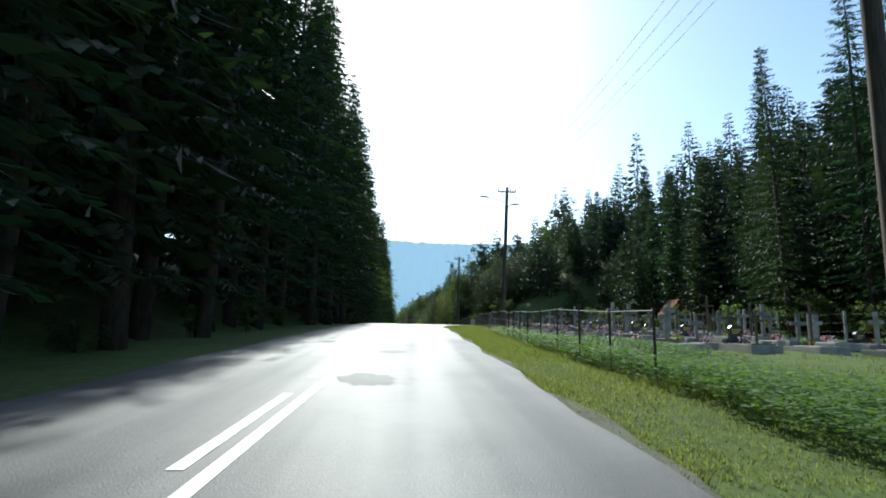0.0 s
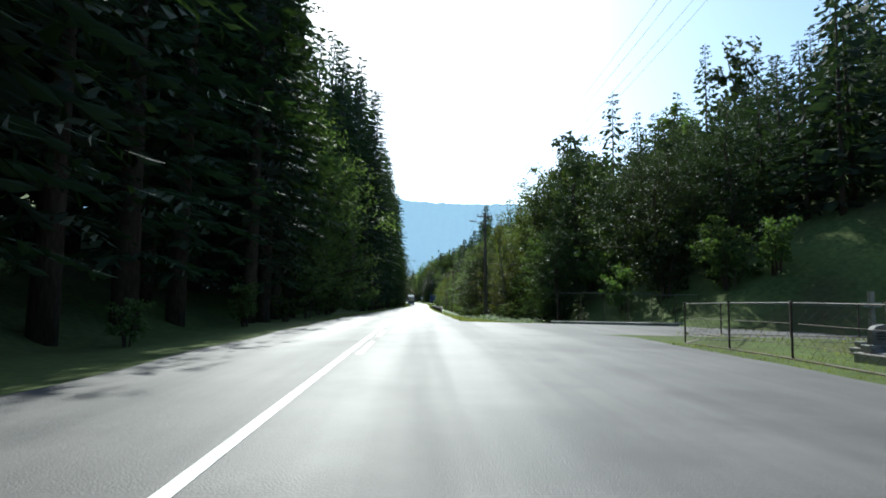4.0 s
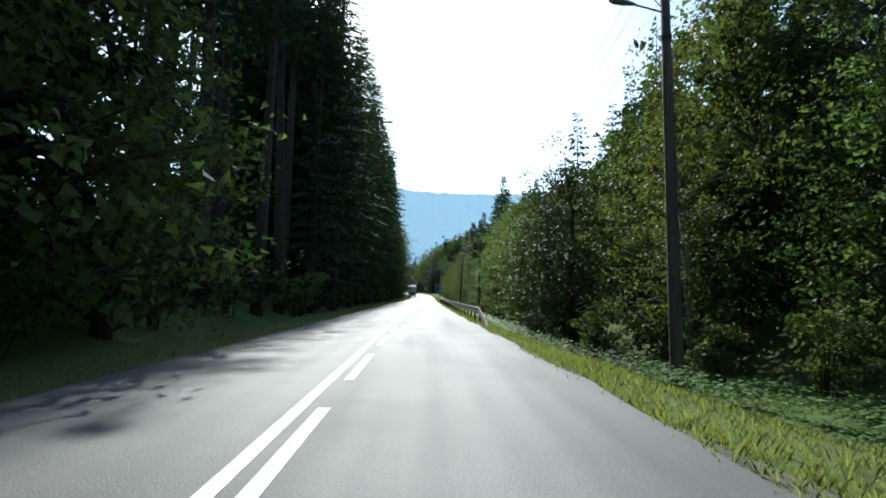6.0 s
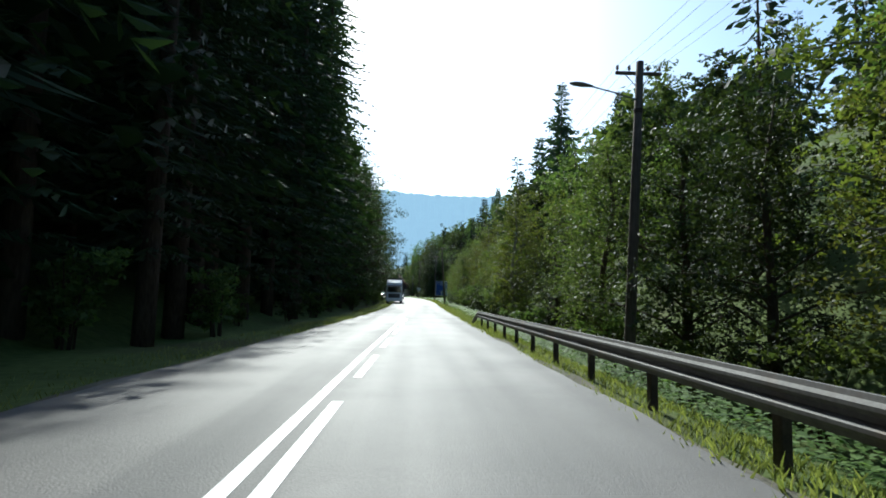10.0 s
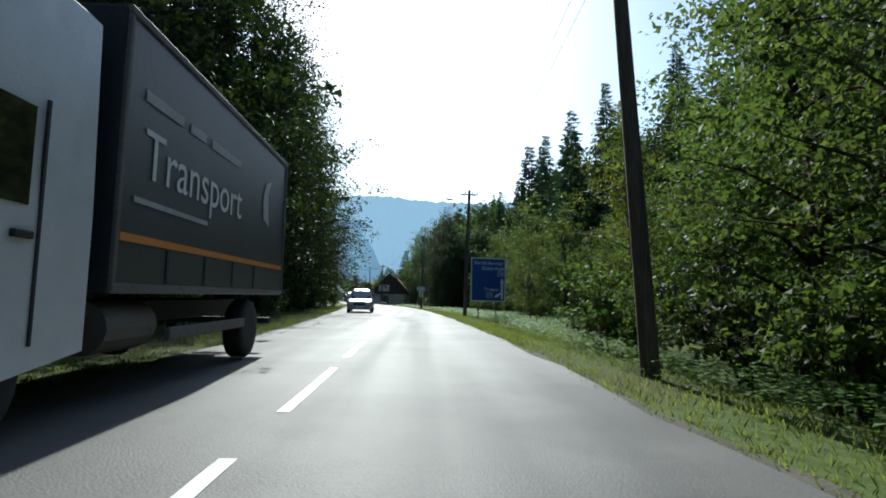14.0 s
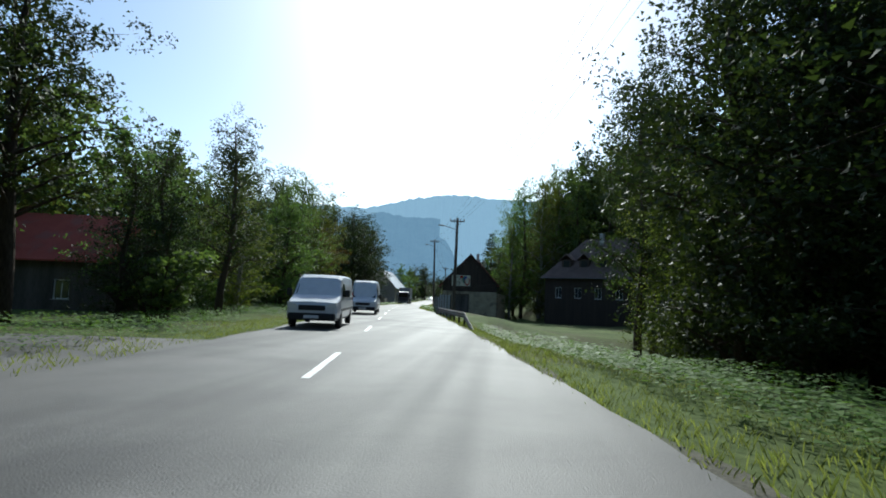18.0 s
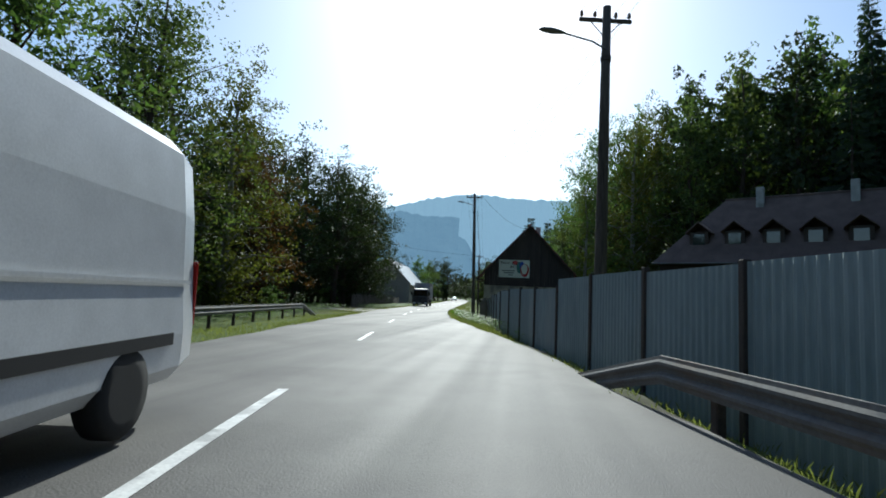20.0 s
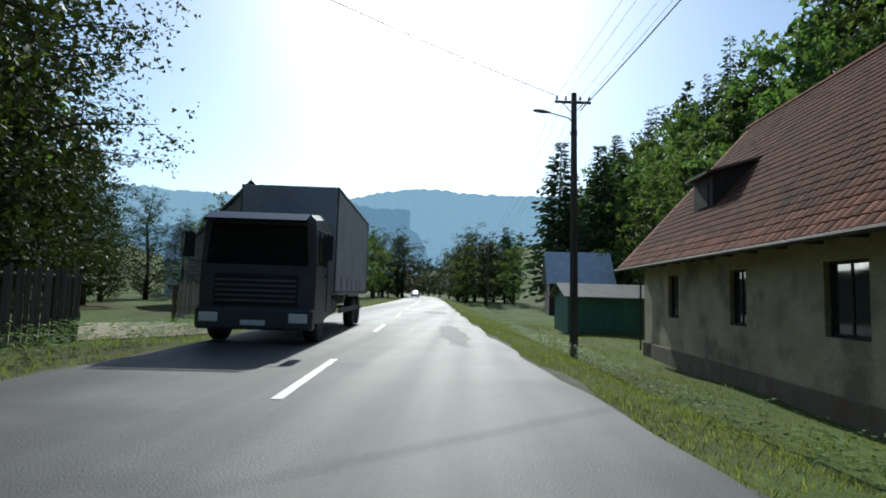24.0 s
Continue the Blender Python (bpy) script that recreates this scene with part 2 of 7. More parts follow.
M_RUBBLE = material("rubble masonry", (0.16, 0.14, 0.12), (0.42, 0.38, 0.33), rough=0.95, scale=3.5, fine=12, bump=1.0, stain=(0.36, 0.34, 0.3), stain_scale=2.5, stain_amount=0.8, depth=0.06)
M_TILE = material("clay roof tile", (0.1, 0.042, 0.028), (0.23, 0.1, 0.062), rough=0.95, scale=2, fine=30, bump=0.4, random_tint=0.4, stain=(0.055, 0.04, 0.033), stain_scale=1.2, stain_amount=0.65, spec=0.15)
M_REDMETAL = material("red sheet metal", (0.24, 0.05, 0.038), (0.38, 0.09, 0.065), rough=0.75, scale=1.2, fine=20, bump=0.12, spec=0.2, stain=(0.22, 0.1, 0.085), stain_scale=0.9, stain_amount=0.6)
M_FENCEMETAL = material("blue-green sheet metal", (0.19, 0.235, 0.24), (0.3, 0.35, 0.355), rough=0.55, metal=0.1, scale=0.9, fine=15, bump=0.1, stretch=(1, 1, 0.15), stain=(0.34, 0.36, 0.35), stain_scale=0.8, stain_amount=0.6)
M_TIN = material("bright tin roof", (0.36, 0.36, 0.36), (0.6, 0.6, 0.59), rough=0.4, metal=0.6, scale=1, fine=15, bump=0.1)
M_GREENBOARD = material("green painted boards", (0.03, 0.1, 0.075), (0.06, 0.17, 0.12), rough=0.7, scale=2, fine=30, bump=0.2, stretch=(1, 1, 0.1))
M_ROOFFELT = material("grey roofing", (0.1, 0.09, 0.085), (0.22, 0.2, 0.19), rough=0.8, scale=1, fine=20, bump=0.3)
M_BROWNROOF = material("brown roofing", (0.07, 0.045, 0.035), (0.16, 0.105, 0.085), rough=0.8, scale=1, fine=20, bump=0.3, random_tint=0.2)
M_GLASS = glass("window glass")
M_CARGLASS = glass("car glass", (0.01, 0.012, 0.014))
M_CARWHITE = plain("white car paint", (0.68, 0.69, 0.7), 0.22)
M_CARSILVER = plain("silver car paint", (0.32, 0.33, 0.34), 0.28, 0.4)
M_TRUCKGREY = material("dusty dark truck paint", (0.035, 0.035, 0.038), (0.075, 0.073, 0.075), rough=0.5, scale=2, fine=20, bump=0.1)
M_TARP = material("grey tarpaulin", (0.3, 0.3, 0.31), (0.46, 0.46, 0.47), rough=0.6, scale=1, fine=15, bump=0.2)
M_CREAM = material("cream banner cloth", (0.5, 0.46, 0.33), (0.62, 0.58, 0.44), rough=0.8, scale=1, fine=20, bump=0.05)
M_DARKTARP = material("black tarpaulin", (0.012, 0.014, 0.018), (0.03, 0.034, 0.04), rough=0.45, scale=1, fine=15, bump=0.2)
M_TYRE = plain("tyre rubber", (0.018, 0.018, 0.018), 0.85)
M_RIM = plain("dull wheel steel", (0.3, 0.3, 0.31), 0.4, 0.6)
M_REDLIGHT = plain("red lamp plastic", (0.35, 0.015, 0.012), 0.25)
M_LAMP = plain("clear lamp plastic", (0.75, 0.75, 0.72), 0.15)
M_ORANGE = plain("orange reflective strip", (0.7, 0.25, 0.03), 0.4)
M_FLOWER = leaf_material("grave flowers", (0.34, 0.1, 0.13), (0.76, 0.7, 0.66), (1, 1, 1), 0.2, 0.3)
M_SAND = material("bare earth", (0.2, 0.16, 0.11), (0.38, 0.32, 0.24), rough=0.95, scale=1, fine=20, bump=0.5, world_space=True)
# blue emission stands for the haze before the mountains, not their own colour
M_FAR = backdrop_material("far wooded mountain in haze", (0.03, 0.06, 0.06), (0.05, 0.085, 0.08), (0.4, 0.58, 0.76), 0.62, 0.012)
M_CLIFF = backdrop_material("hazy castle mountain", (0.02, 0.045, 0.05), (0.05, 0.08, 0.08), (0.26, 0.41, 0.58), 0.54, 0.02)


# ---- building tools ----
class Geo:
    """Collects points and faces of one mesh."""

    def __init__(self):
        self.v, self.f = [], []

    def face(self, *pts):
        k = len(self.v)
        self.v += [tuple(p) for p in pts]
        self.f.append(tuple(range(k, k + len(pts))))
        return self

    def box(self, x0, x1, y0, y1, z0, z1, m=None, chamfer=0.0):
        """A box; with a chamfer its upright and lying edges are cut."""
        k = len(self.v)
        c = chamfer
        if c <= 0:
            pts = [(x, y, z) for z in (z0, z1) for x, y in ((x0, y0), (x1, y0), (x1, y1), (x0, y1))]
            fs = [(3, 2, 1, 0), (4, 5, 6, 7), (0, 1, 5, 4), (1, 2, 6, 5), (2, 3, 7, 6), (3, 0, 4, 7)]
        else:
            def ring(z, i):
                return [(x0 + c + i, y0 + i, z), (x1 - c - i, y0 + i, z), (x1 - i, y0 + c + i, z), (x1 - i, y1 - c - i, z),
                        (x1 - c - i, y1 - i, z), (x0 + c + i, y1 - i, z), (x0 + i, y1 - c - i, z), (x0 + i, y0 + c + i, z)]
            e = c * 0.5
            pts = ring(z0, e) + ring(z0 + c, 0) + ring(z1 - c, 0) + ring(z1, e)
            fs = [tuple(range(7, -1, -1)), tuple(range(24, 32))]
            for a in (0, 8, 16):
                fs += [(a + i, a + (i + 1) % 8, a + 8 + (i + 1) % 8, a + 8 + i) for i in range(8)]
        if m is not None:
            pts = [tuple(m @ Vector(p)) for p in pts]
        self.v += pts
        self.f += [tuple(k + i for i in f) for f in fs]
        return self

    def tube(self, pts, radii, sides=8, cap=True):
        k = len(self.v)
        pts = [Vector(p) for p in pts]
        if not hasattr(radii, "__len__"):
            radii = [radii] * len(pts)
        for i, (p, r) in enumerate(zip(pts, radii)):
            d = (pts[min(i + 1, len(pts) - 1)] - pts[max(i - 1, 0)]).normalized()
            a = d.cross(Vector((0, 0, 1)) if abs(d.z) < 0.9 else Vector((1, 0, 0))).normalized()
            b = d.cross(a)
            for s in range(sides):
                t = 2 * math.pi * s / sides
                self.v.append(tuple(p + a * (r * math.cos(t)) + b * (r * math.sin(t))))
        for i in range(len(pts) - 1):
            for s in range(sides):
                q = (s + 1) % sides
                self.f.append((k + i * sides + s, k + i * sides + q, k + (i + 1) * sides + q, k + (i + 1) * sides + s))
        if cap:
            self.f.append(tuple(k + s for s in range(sides - 1, -1, -1)))
            self.f.append(tuple(k + (len(pts) - 1) * sides + s for s in range(sides)))
        return self

    def prism(self, outline, a, b, axis="x"):
        """An outline in the plane across the axis, drawn out from a to b. The outline holds the two other coordinates."""
        def put(p, t):
            return {"x": (t, p[0], p[1]), "y": (p[0], t, p[1]), "z": (p[0], p[1], t)}[axis]
        k, n = len(self.v), len(outline)
        self.v += [put(p, a) for p in outline] + [put(p, b) for p in outline]
        self.f += [(k + i, k + (i + 1) % n, k + n + (i + 1) % n, k + n + i) for i in range(n)]
        self.f += [tuple(k + i for i in range(n - 1, -1, -1)), tuple(k + n + i for i in range(n))]
        return self

    def loft(self, rings, closed=True, caps=True):
        k, n = len(self.v), len(rings[0])
        for r in rings:
            self.v += [tuple(p) for p in r]
        for i in range(len(rings) - 1):
            for s in range(n if closed else n - 1):
                q = (s + 1) % n
                self.f.append((k + i * n + s, k + i * n + q, k + (i + 1) * n + q, k + (i + 1) * n + s))
        if caps and closed:
            self.f.append(tuple(k + s for s in range(n - 1, -1, -1)))
            self.f.append(tuple(k + (len(rings) - 1) * n + s for s in range(n)))
        return self

    def mesh(self, name, mat, smooth=False):
        me = bpy.data.meshes.new(name)
        me.from_pydata(self.v, [], self.f)
        bm = bmesh.new()
        bm.from_mesh(me)
        bmesh.ops.recalc_face_normals(bm, faces=bm.faces)
        bm.to_mesh(me)
        bm.free()
        me.materials.append(mat)
        if smooth:
            me.polygons.foreach_set("use_smooth", [True] * len(me.polygons))
        return me


def part(name, geo, mat, parent, label="", smooth=False, at=None):
    """Links a Geo (or a ready mesh) as one mesh object under a thing or a part."""
    me = geo.mesh(name, mat, smooth) if isinstance(geo, Geo) else geo
    ob = new(name, me)
    ob.parent = parent
    if at is not None:
        ob.matrix_basis = at
    if label:
        ob["label"] = label
    return ob


def thing(name, m, label, category, group="", kind=""):
    ob = new(name)
    ob.empty_display_size = 0.2
    ob.matrix_basis = m
    return tagged(ob, label, category, group, kind)


def single(name, geo, mat, label, category, group="", kind="", m=None, smooth=False):
    ob = new(name, geo.mesh(name, mat, smooth) if isinstance(geo, Geo) else geo)
    if m is not None:
        ob.matrix_basis = m
    return tagged(ob, label, category, group, kind)


def words(text, size, mat, parent, m, align="CENTER", name="lettering"):
    cu = bpy.data.curves.new(name, "FONT")
    cu.body, cu.size, cu.align_x, cu.align_y, cu.extrude = text, size, align, "CENTER", 0.002
    tmp = new("lettering_source", cu)
    me = bpy.data.meshes.new_from_object(tmp.evaluated_get(bpy.context.evaluated_depsgraph_get()))
    bpy.data.objects.remove(tmp)
    me.materials.clear()
    me.materials.append(mat)
    return part(name, me, mat, parent, at=m)


# ---- the plan: y along the road, its x and its height ----
ROAD = [
    (-60, -1.99, -3.00), (-30, -1.00, -1.50), (0, 0.00, 0.00), (20, 0.58, 0.93), (40, 0.99, 1.65), (60, 1.27, 2.04), (80, 1.32, 2.06), (100, 1.22, 1.83), (120, 1.11, 1.44), (140, 1.04, 0.97), (160, 1.03, 0.54), (180, 1.12, 0.14), (200, 1.30, -0.29), (220, 1.64, -0.76), (240, 1.94, -1.17), (260, 2.04, -1.45), (280, 1.98, -1.59), (300, 1.50, -1.65), (320, 0.40, -1.75), (340, -1.53, -1.91), (360, -4.37, -2.13), (380, -7.82, -2.38), (400, -11.44, -2.61), (420, -14.92, -2.82), (440, -17.92, -3.07), (460, -20.27, -3.30), (480, -21.98, -3.50), (500, -23.26, -3.50), (540, -25.64, -3.50), (600, -30.04, -3.50), (680, -41.57, -3.50), (800, -71.97, -3.50), (1000, -149.84, -3.50), (1300, -271.05, -3.50)]
RY, RX, RZ = (np.array(c, float) for c in zip(*ROAD))
_fine = np.arange(-60, 1301, 2.0)


def _soft(values, width):
    k = np.exp(-0.5 * (np.arange(-3 * width, 3 * width + 1) / width) ** 2)
    k /= k.sum()
    return np.convolve(np.pad(values, 3 * width, mode="reflect", reflect_type="odd"), k, mode="valid")


_FX, _FZ = _soft(np.interp(_fine, RY, RX), 4), _soft(np.interp(_fine, RY, RZ), 4)


def road_x(y):
    return np.interp(y, _fine, _FX)


def road_z(y):
    return np.interp(y, _fine, _FZ)


def road_turn(y):
    """The road's heading, in radians to the left of +y."""
    return math.atan2(-(road_x(y + 2) - road_x(y - 2)), 4)


def beside(y, u, up=0.0):
    """A point u metres to the right of the driving line at y."""
    a = road_turn(y)
    return Vector((road_x(y) + u * math.cos(a), y + u * math.sin(a), road_z(y) + up))


# what lies beside the road, stretch by stretch: y, centre line, right edge, left edge, flat land right and left
STRETCH = [(-60, -1.45, 2.0, -4.6, 40, 9), (20, -1.42, 1.85, -4.6, 42, 9), (36, -1.5, 2.0, -4.6, 42, 9), (42, -1.55, 2.7, -4.6, 42, 9),
           (48, -1.6, 4.2, -4.6, 42, 9), (53, -1.6, 5.5, -4.6, 42, 9), (60, -1.58, 6.7, -4.6, 42, 9), (94, -1.46, 7.2, -4.5, 38, 9), (101, -1.4, 3.2, -4.4, 20, 9), (106, -1.33, 2.35, -4.4, 16, 9),
           (130, -1.23, 2.3, -4.1, 11, 8), (225, -1.25, 2.25, -4.0, 9, 8), (260, -1.3, 2.4, -4.0, 9, 9), (290, -1.15, 2.7, -4.2, 14, 12), (302, -1.08, 2.64, -4.56, 30, 14),
           (330, -1.0, 2.5, -5.4, 36, 18), (342, -1.02, 2.45, -5.2, 35, 23), (360, -1.4, 2.35, -4.8, 27, 30), (385, -1.6, 2.6, -4.7, 27, 60), (404, -1.6, 2.9, -4.8, 32, 80),
           (425, -1.5, 1.75, -4.6, 38, 70), (450, -1.6, 1.8, -4.9, 34, 70), (470, -1.58, 2.0, -4.9, 31, 70), (480, -1.5, 2.0, -4.9, 30, 70), (560, -1.6, 2.0, -4.8, 28, 70), (1300, -1.6, 2.0, -4.8, 60, 90)]
SC = [np.array(c, float) for c in zip(*STRETCH)]


def plan(y, n):
    return np.interp(y, SC[0], SC[n])


def land(x, y):
    """The height of the ground."""
    x, y = np.asarray(x, float), np.asarray(y, float)
    u, z = x - road_x(y), road_z(y)
    right, left = plan(y, 2), plan(y, 3)
    fr, fl = plan(y, 4), plan(y, 5)
    out = np.maximum(0, u - right)
    ditch = np.interp(y, [110, 135, 220, 240, 365, 380, 398, 406, 436, 450, 465, 520, 560], [0.25, 1.5, 1.5, 0.4, 0.4, 1.6, 1.6, 0.25, 0.4, 0.9, 1.25, 1.25, 0.4])
    drop = 0.07 + ditch * np.clip(out / 4.0, 0, 1) ** 1.5 * (out > 0)
    drop = drop + np.interp(y, [350, 385, 455, 480], [0, 1.7, 1.2, 0]) * np.clip((u - 9) / 8, 0, 1)
    rise_r = np.where(u > fr, 62 * (1 - np.exp(-np.maximum(0, u - fr) * np.interp(y, [330, 365, 405, 430], [0.72, 1.1, 1.1, 0.72]) / 62)), 0)
    rise_l = np.where(-u > fl, 45 * (1 - np.exp(-np.maximum(0, -u - fl) * 0.4 / 45)), 0)
    lo = np.maximum(0, left - u)
    bank = 0.07 + 0.15 * np.clip(lo / 3, 0, 1)
    paved_r = (y > 94.6) & (y < 106.6) & (u > 2) & (u < 33)
    paved_l = ((y > 357.5) & (y < 366.5) & (-u < 30)) | ((y > 432) & (y < 448.5) & (-u < 12))
    drop = np.where(paved_r, 0.07 + 0.006 * np.clip(u - 3, 0, 40), drop)
    bank = np.where(paved_l, 0.075, bank)
    rise_r = rise_r + 0.8 * np.clip(u - 22, 0, 9) * np.clip((y - 462) / 14, 0, 1) * np.clip((640 - y) / 60, 0, 1)
    far = np.clip((np.hypot(x, y - 250) - 700) / 600, 0, 1)
    bumps = 0.12 * np.sin(x * 0.7 + y * 0.21) * np.sin(y * 0.53 - x * 0.13) * np.clip((np.maximum(out, lo) - 1) / 3, 0, 1)
    bumps = np.where(paved_r | paved_l, 0.0, bumps)
    return z + np.where(u > 0, rise_r * (1 - far) - drop, rise_l * (1 - far) - bank) + bumps


def land_mesh():
    xs = np.unique(np.concatenate([np.linspace(-1500, -120, 24), np.linspace(-120, -40, 33), np.concatenate([np.arange(-40, -9, 2.0), np.arange(-9, 11, 0.8), np.arange(11, 40, 2.0)]), np.linspace(40, 140, 41), np.linspace(140, 1500, 24)]))
    ys = np.unique(np.concatenate([np.linspace(-400, -60, 10), np.arange(-60, 540, 2.0), np.linspace(540, 900, 70), np.linspace(900, 2600, 20)]))
    # columns keep their distance from the road
    Y, U = np.meshgrid(ys, xs, indexing="ij")
    X = U + road_x(np.clip(Y, -60, 1300)) * np.clip(1 - np.abs(U) / 900, 0, 1)
    Z = land(X, Y)
    inside = (U > plan(Y, 3) + 0.35) & (U < plan(Y, 2) - 0.35)
    Z = np.where(inside, road_z(Y) - 0.12, Z)
    n, k = len(ys), len(xs)
    idx = np.arange(n * k).reshape(n, k)
    faces = np.stack([idx[:-1, :-1], idx[:-1, 1:], idx[1:, 1:], idx[1:, :-1]], -1).reshape(-1, 4)
    me = bpy.data.meshes.new("ground")
    me.from_pydata(np.stack([X, Y, Z], -1).reshape(-1, 3).tolist(), [], faces.tolist())
    me.materials.append(M_GROUND)
    me.polygons.foreach_set("use_smooth", [True] * len(me.polygons))
    return me


tagged(new("ground", land_mesh()), "grassy and wooded valley ground with soil showing", "ground", kind="structure")


def ribbon(y0, y1, a, b, up, step=1.0, thick=0.0):
    """A strip along the road between two offsets, which may be functions of y."""
    g = Geo()
    rows = []
    for y in np.linspace(y0, y1, max(2, int((y1 - y0) / step) + 1)):
        pa, pb = (a(y) if callable(a) else a), (b(y) if callable(b) else b)
        p, q = beside(y, pa, up), beside(y, pb, up)
        if thick:
            rows.append([p - Vector((0, 0, thick)), p, q, q - Vector((0, 0, thick))])
        else:
            rows.append([p, (p * 2 + q) / 3, (p + q * 2) / 3, q])
    g.loft(rows, closed=bool(thick), caps=bool(thick))
    return g


def wobble(y, seed, size):
    return size * (math.sin(y * 0.9 + seed) + math.sin(y * 2.3 + seed * 2) * 0.6 + math.sin(y * 5.1 + seed * 3) * 0.35)


road = single("road", ribbon(-60, 1100, lambda y: plan(y, 3) + wobble(y, 1, 0.06), lambda y: plan(y, 2) + wobble(y, 5, 0.06), 0.0, thick=0.1), M_ASPHALT,
              "worn grey two-lane asphalt road with cracks and patches", "road", kind="structure")
for side, n, w in ((1, 2, 0.16), (-1, 3, 0.2)):
    single("shoulder", ribbon(-60, 560, lambda y: plan(y, n) - side * 0.1, lambda y: plan(y, n) + side * (w + wobble(y, 9 * side, 0.1)), -0.035, thick=0.06), M_GRAVEL,
           "gravel and dry grass shoulder along the asphalt", "shoulder", kind="structure")


def marking(y0, y1, off, width=0.13):
    part("road_line", ribbon(y0, y1, lambda y: plan(y, 1) + off - width / 2, lambda y: plan(y, 1) + off + width / 2, 0.006, step=1.5), M_PAINT, road)


# a solid line with dashes beside it, then dashes alone
marking(-30, 226, 0.06)
for k in range(-8, 8):
    y = 8.7 + 4.8 * k
    marking(y, y + 3.2, -0.2)
for k in (-3, -2, *range(25)):
    y = 102.3 + 4.9 * k
    marking(y, y + 3.1, 0.31)
for k in range(-6, 16):
    y = 259.7 + 4.8 * k
    marking(y, y + 3.3, 0.0)
for y in (339.2, 349.4, 359.6, 370.7, 381.8, 392.8, 403.9, 414.8, 428.3, 437.0, 450.1, 460.6, 471.2, 481.8, 492.4, 503.0, 513.6, 524.0, 534.6, 545.2):
    marking(y, y + 3.6, 0.0)
part("edge_line", ribbon(440.4, 442.6, lambda y: 1.68, lambda y: 1.82, 0.006, step=1.0), M_PAINT, road)
# darker patches and a cross joint in the surface
for y, u, w, d in ((158.6, -0.5, 0.75, 1.7), (161.6, -0.4, 1.0, 1.5), (163.1, 0.4, 1.3, 1.5), (165.5, 0.5, 1.0, 1.7), (168.0, 1.0, 0.8, 1.6), (8.6, -0.75, 0.8, 1.5), (13.8, -0.6, 0.6, 1.2), (33.3, -0.75, 0.85, 2.6), (38.0, -0.7, 0.7, 1.6), (44.0, -0.7, 0.7, 1.8), (50.6, -0.5, 0.7, 1.3), (303.3, -0.2, 0.9, 2.4), (299.8, 0.1, 0.9, 1.4),
                   (310.0, 1.5, 0.8, 1.2), (330.5, 0.0, 0.8, 1.1), (312.5, 1.1, 0.6, 0.8), (338.2, -2.6, 1.6, 1.4), (457, 1.2, 0.8, 3.0), (482, 0.9, 0.9, 7.0), (499, 0.5, 1.4, 5.0), (64, 1.8, 0.8, 1.6)):
    g = Geo()
    ring = []
    for i in range(60):
        t = 2 * math.pi * i / 60
        r = 1 + 0.14 * math.sin(2 * t + y) + 0.07 * math.sin(5 * t + 2 * y) + 0.09 * math.sin(9 * t + 3 * y) + 0.07 * math.sin(17 * t + y) + 0.05 * math.sin(26 * t + 5 * y)
        ring.append(beside(y + d / 2 * r * math.sin(t), u + w / 2 * r * math.cos(t), 0.004))
    g.face(*ring)
    part("patch", g, M_PATCH, road)
# the side turning past the graveyard
g = Geo()
g.loft([[(x, 95.8 - 0.02 * (x - 3), float(road_z(100)) - 0.015 - 0.006 * (x - 3)), (x, 102, float(road_z(102)) + 0.0 - 0.006 * (x - 3)), (x, 105.6 + 0.5 * math.sin(x * 0.7) * 0.2, float(road_z(105)) - 0.015 - 0.006 * (x - 3))] for x in np.linspace(3.2, 34, 24)], closed=False)
single("side_road", g, M_ASPHALT, "worn asphalt turning past the graveyard", "road", kind="structure")
# the drive to the cottage and the lay-by before the tin-roofed barn, left of the road
for y0, y1, out, label in ((358.5, 365.5, 24, "worn asphalt drive leading off to the red-roofed cottage"), (433.5, 447.0, 5.2, "shaded asphalt lay-by beside the road")):
    g = Geo()
    rows = []
    for k in range(9):
        y = y0 + (y1 - y0) * k / 8
        reach = out if out > 10 else out * min(1.0, 1.6 * math.sin(math.pi * (k + 0.3) / 8.6))
        a, b = beside(y, float(plan(y, 3)) + 0.15), beside(y, float(plan(y, 3)) - reach)
        rows.append([(q.x, q.y, float(road_z(y)) - 0.02 - 0.002 * i) for i, q in enumerate((a, a.lerp(b, 0.3), a.lerp(b, 0.65), b))])
    g.loft(rows, closed=False)
    single("lay_by" if out < 10 else "drive", g, M_ASPHALT, label, "road", kind="structure")
part("joint", ribbon(343.5, 343.9, lambda y: plan(y, 3) + 0.3, lambda y: plan(y, 2) - 0.2, 0.014), M_PATCH, road)


# ---- the mountains that close the valley ----
def mountain(name, far, bearings, crest, mat, label, rough, seed):
    """A wooded range: bearing to the left of +y in degrees, crest by elevation in degrees."""
    g = Geo()
    rows = []
    bs = np.arange(bearings[0], bearings[1], 0.18)
    for k in range(9):
        row = []
        for i, b in enumerate(bs):
            e = crest(b) + rough * (noise.noise((b * 1.3, seed, 0)) + 0.6 * noise.noise((b * 5.1, seed, 3)) + 0.3 * noise.noise((b * 14.0, seed, 7)))
            d = far * (1 - 0.05 * (8 - k)) * (1 + 0.02 * noise.noise((b * 2.0, k * 0.7, seed)))
            h = math.tan(radians(e)) * far * (k / 8) ** 0.8
            row.append((-math.sin(radians(b)) * d, 230 + math.cos(radians(b)) * d, h - 8))
        rows.append(row)
    g.loft(rows, closed=False)
    return single(name, g, mat, label, "mountain", kind="structure", smooth=True)


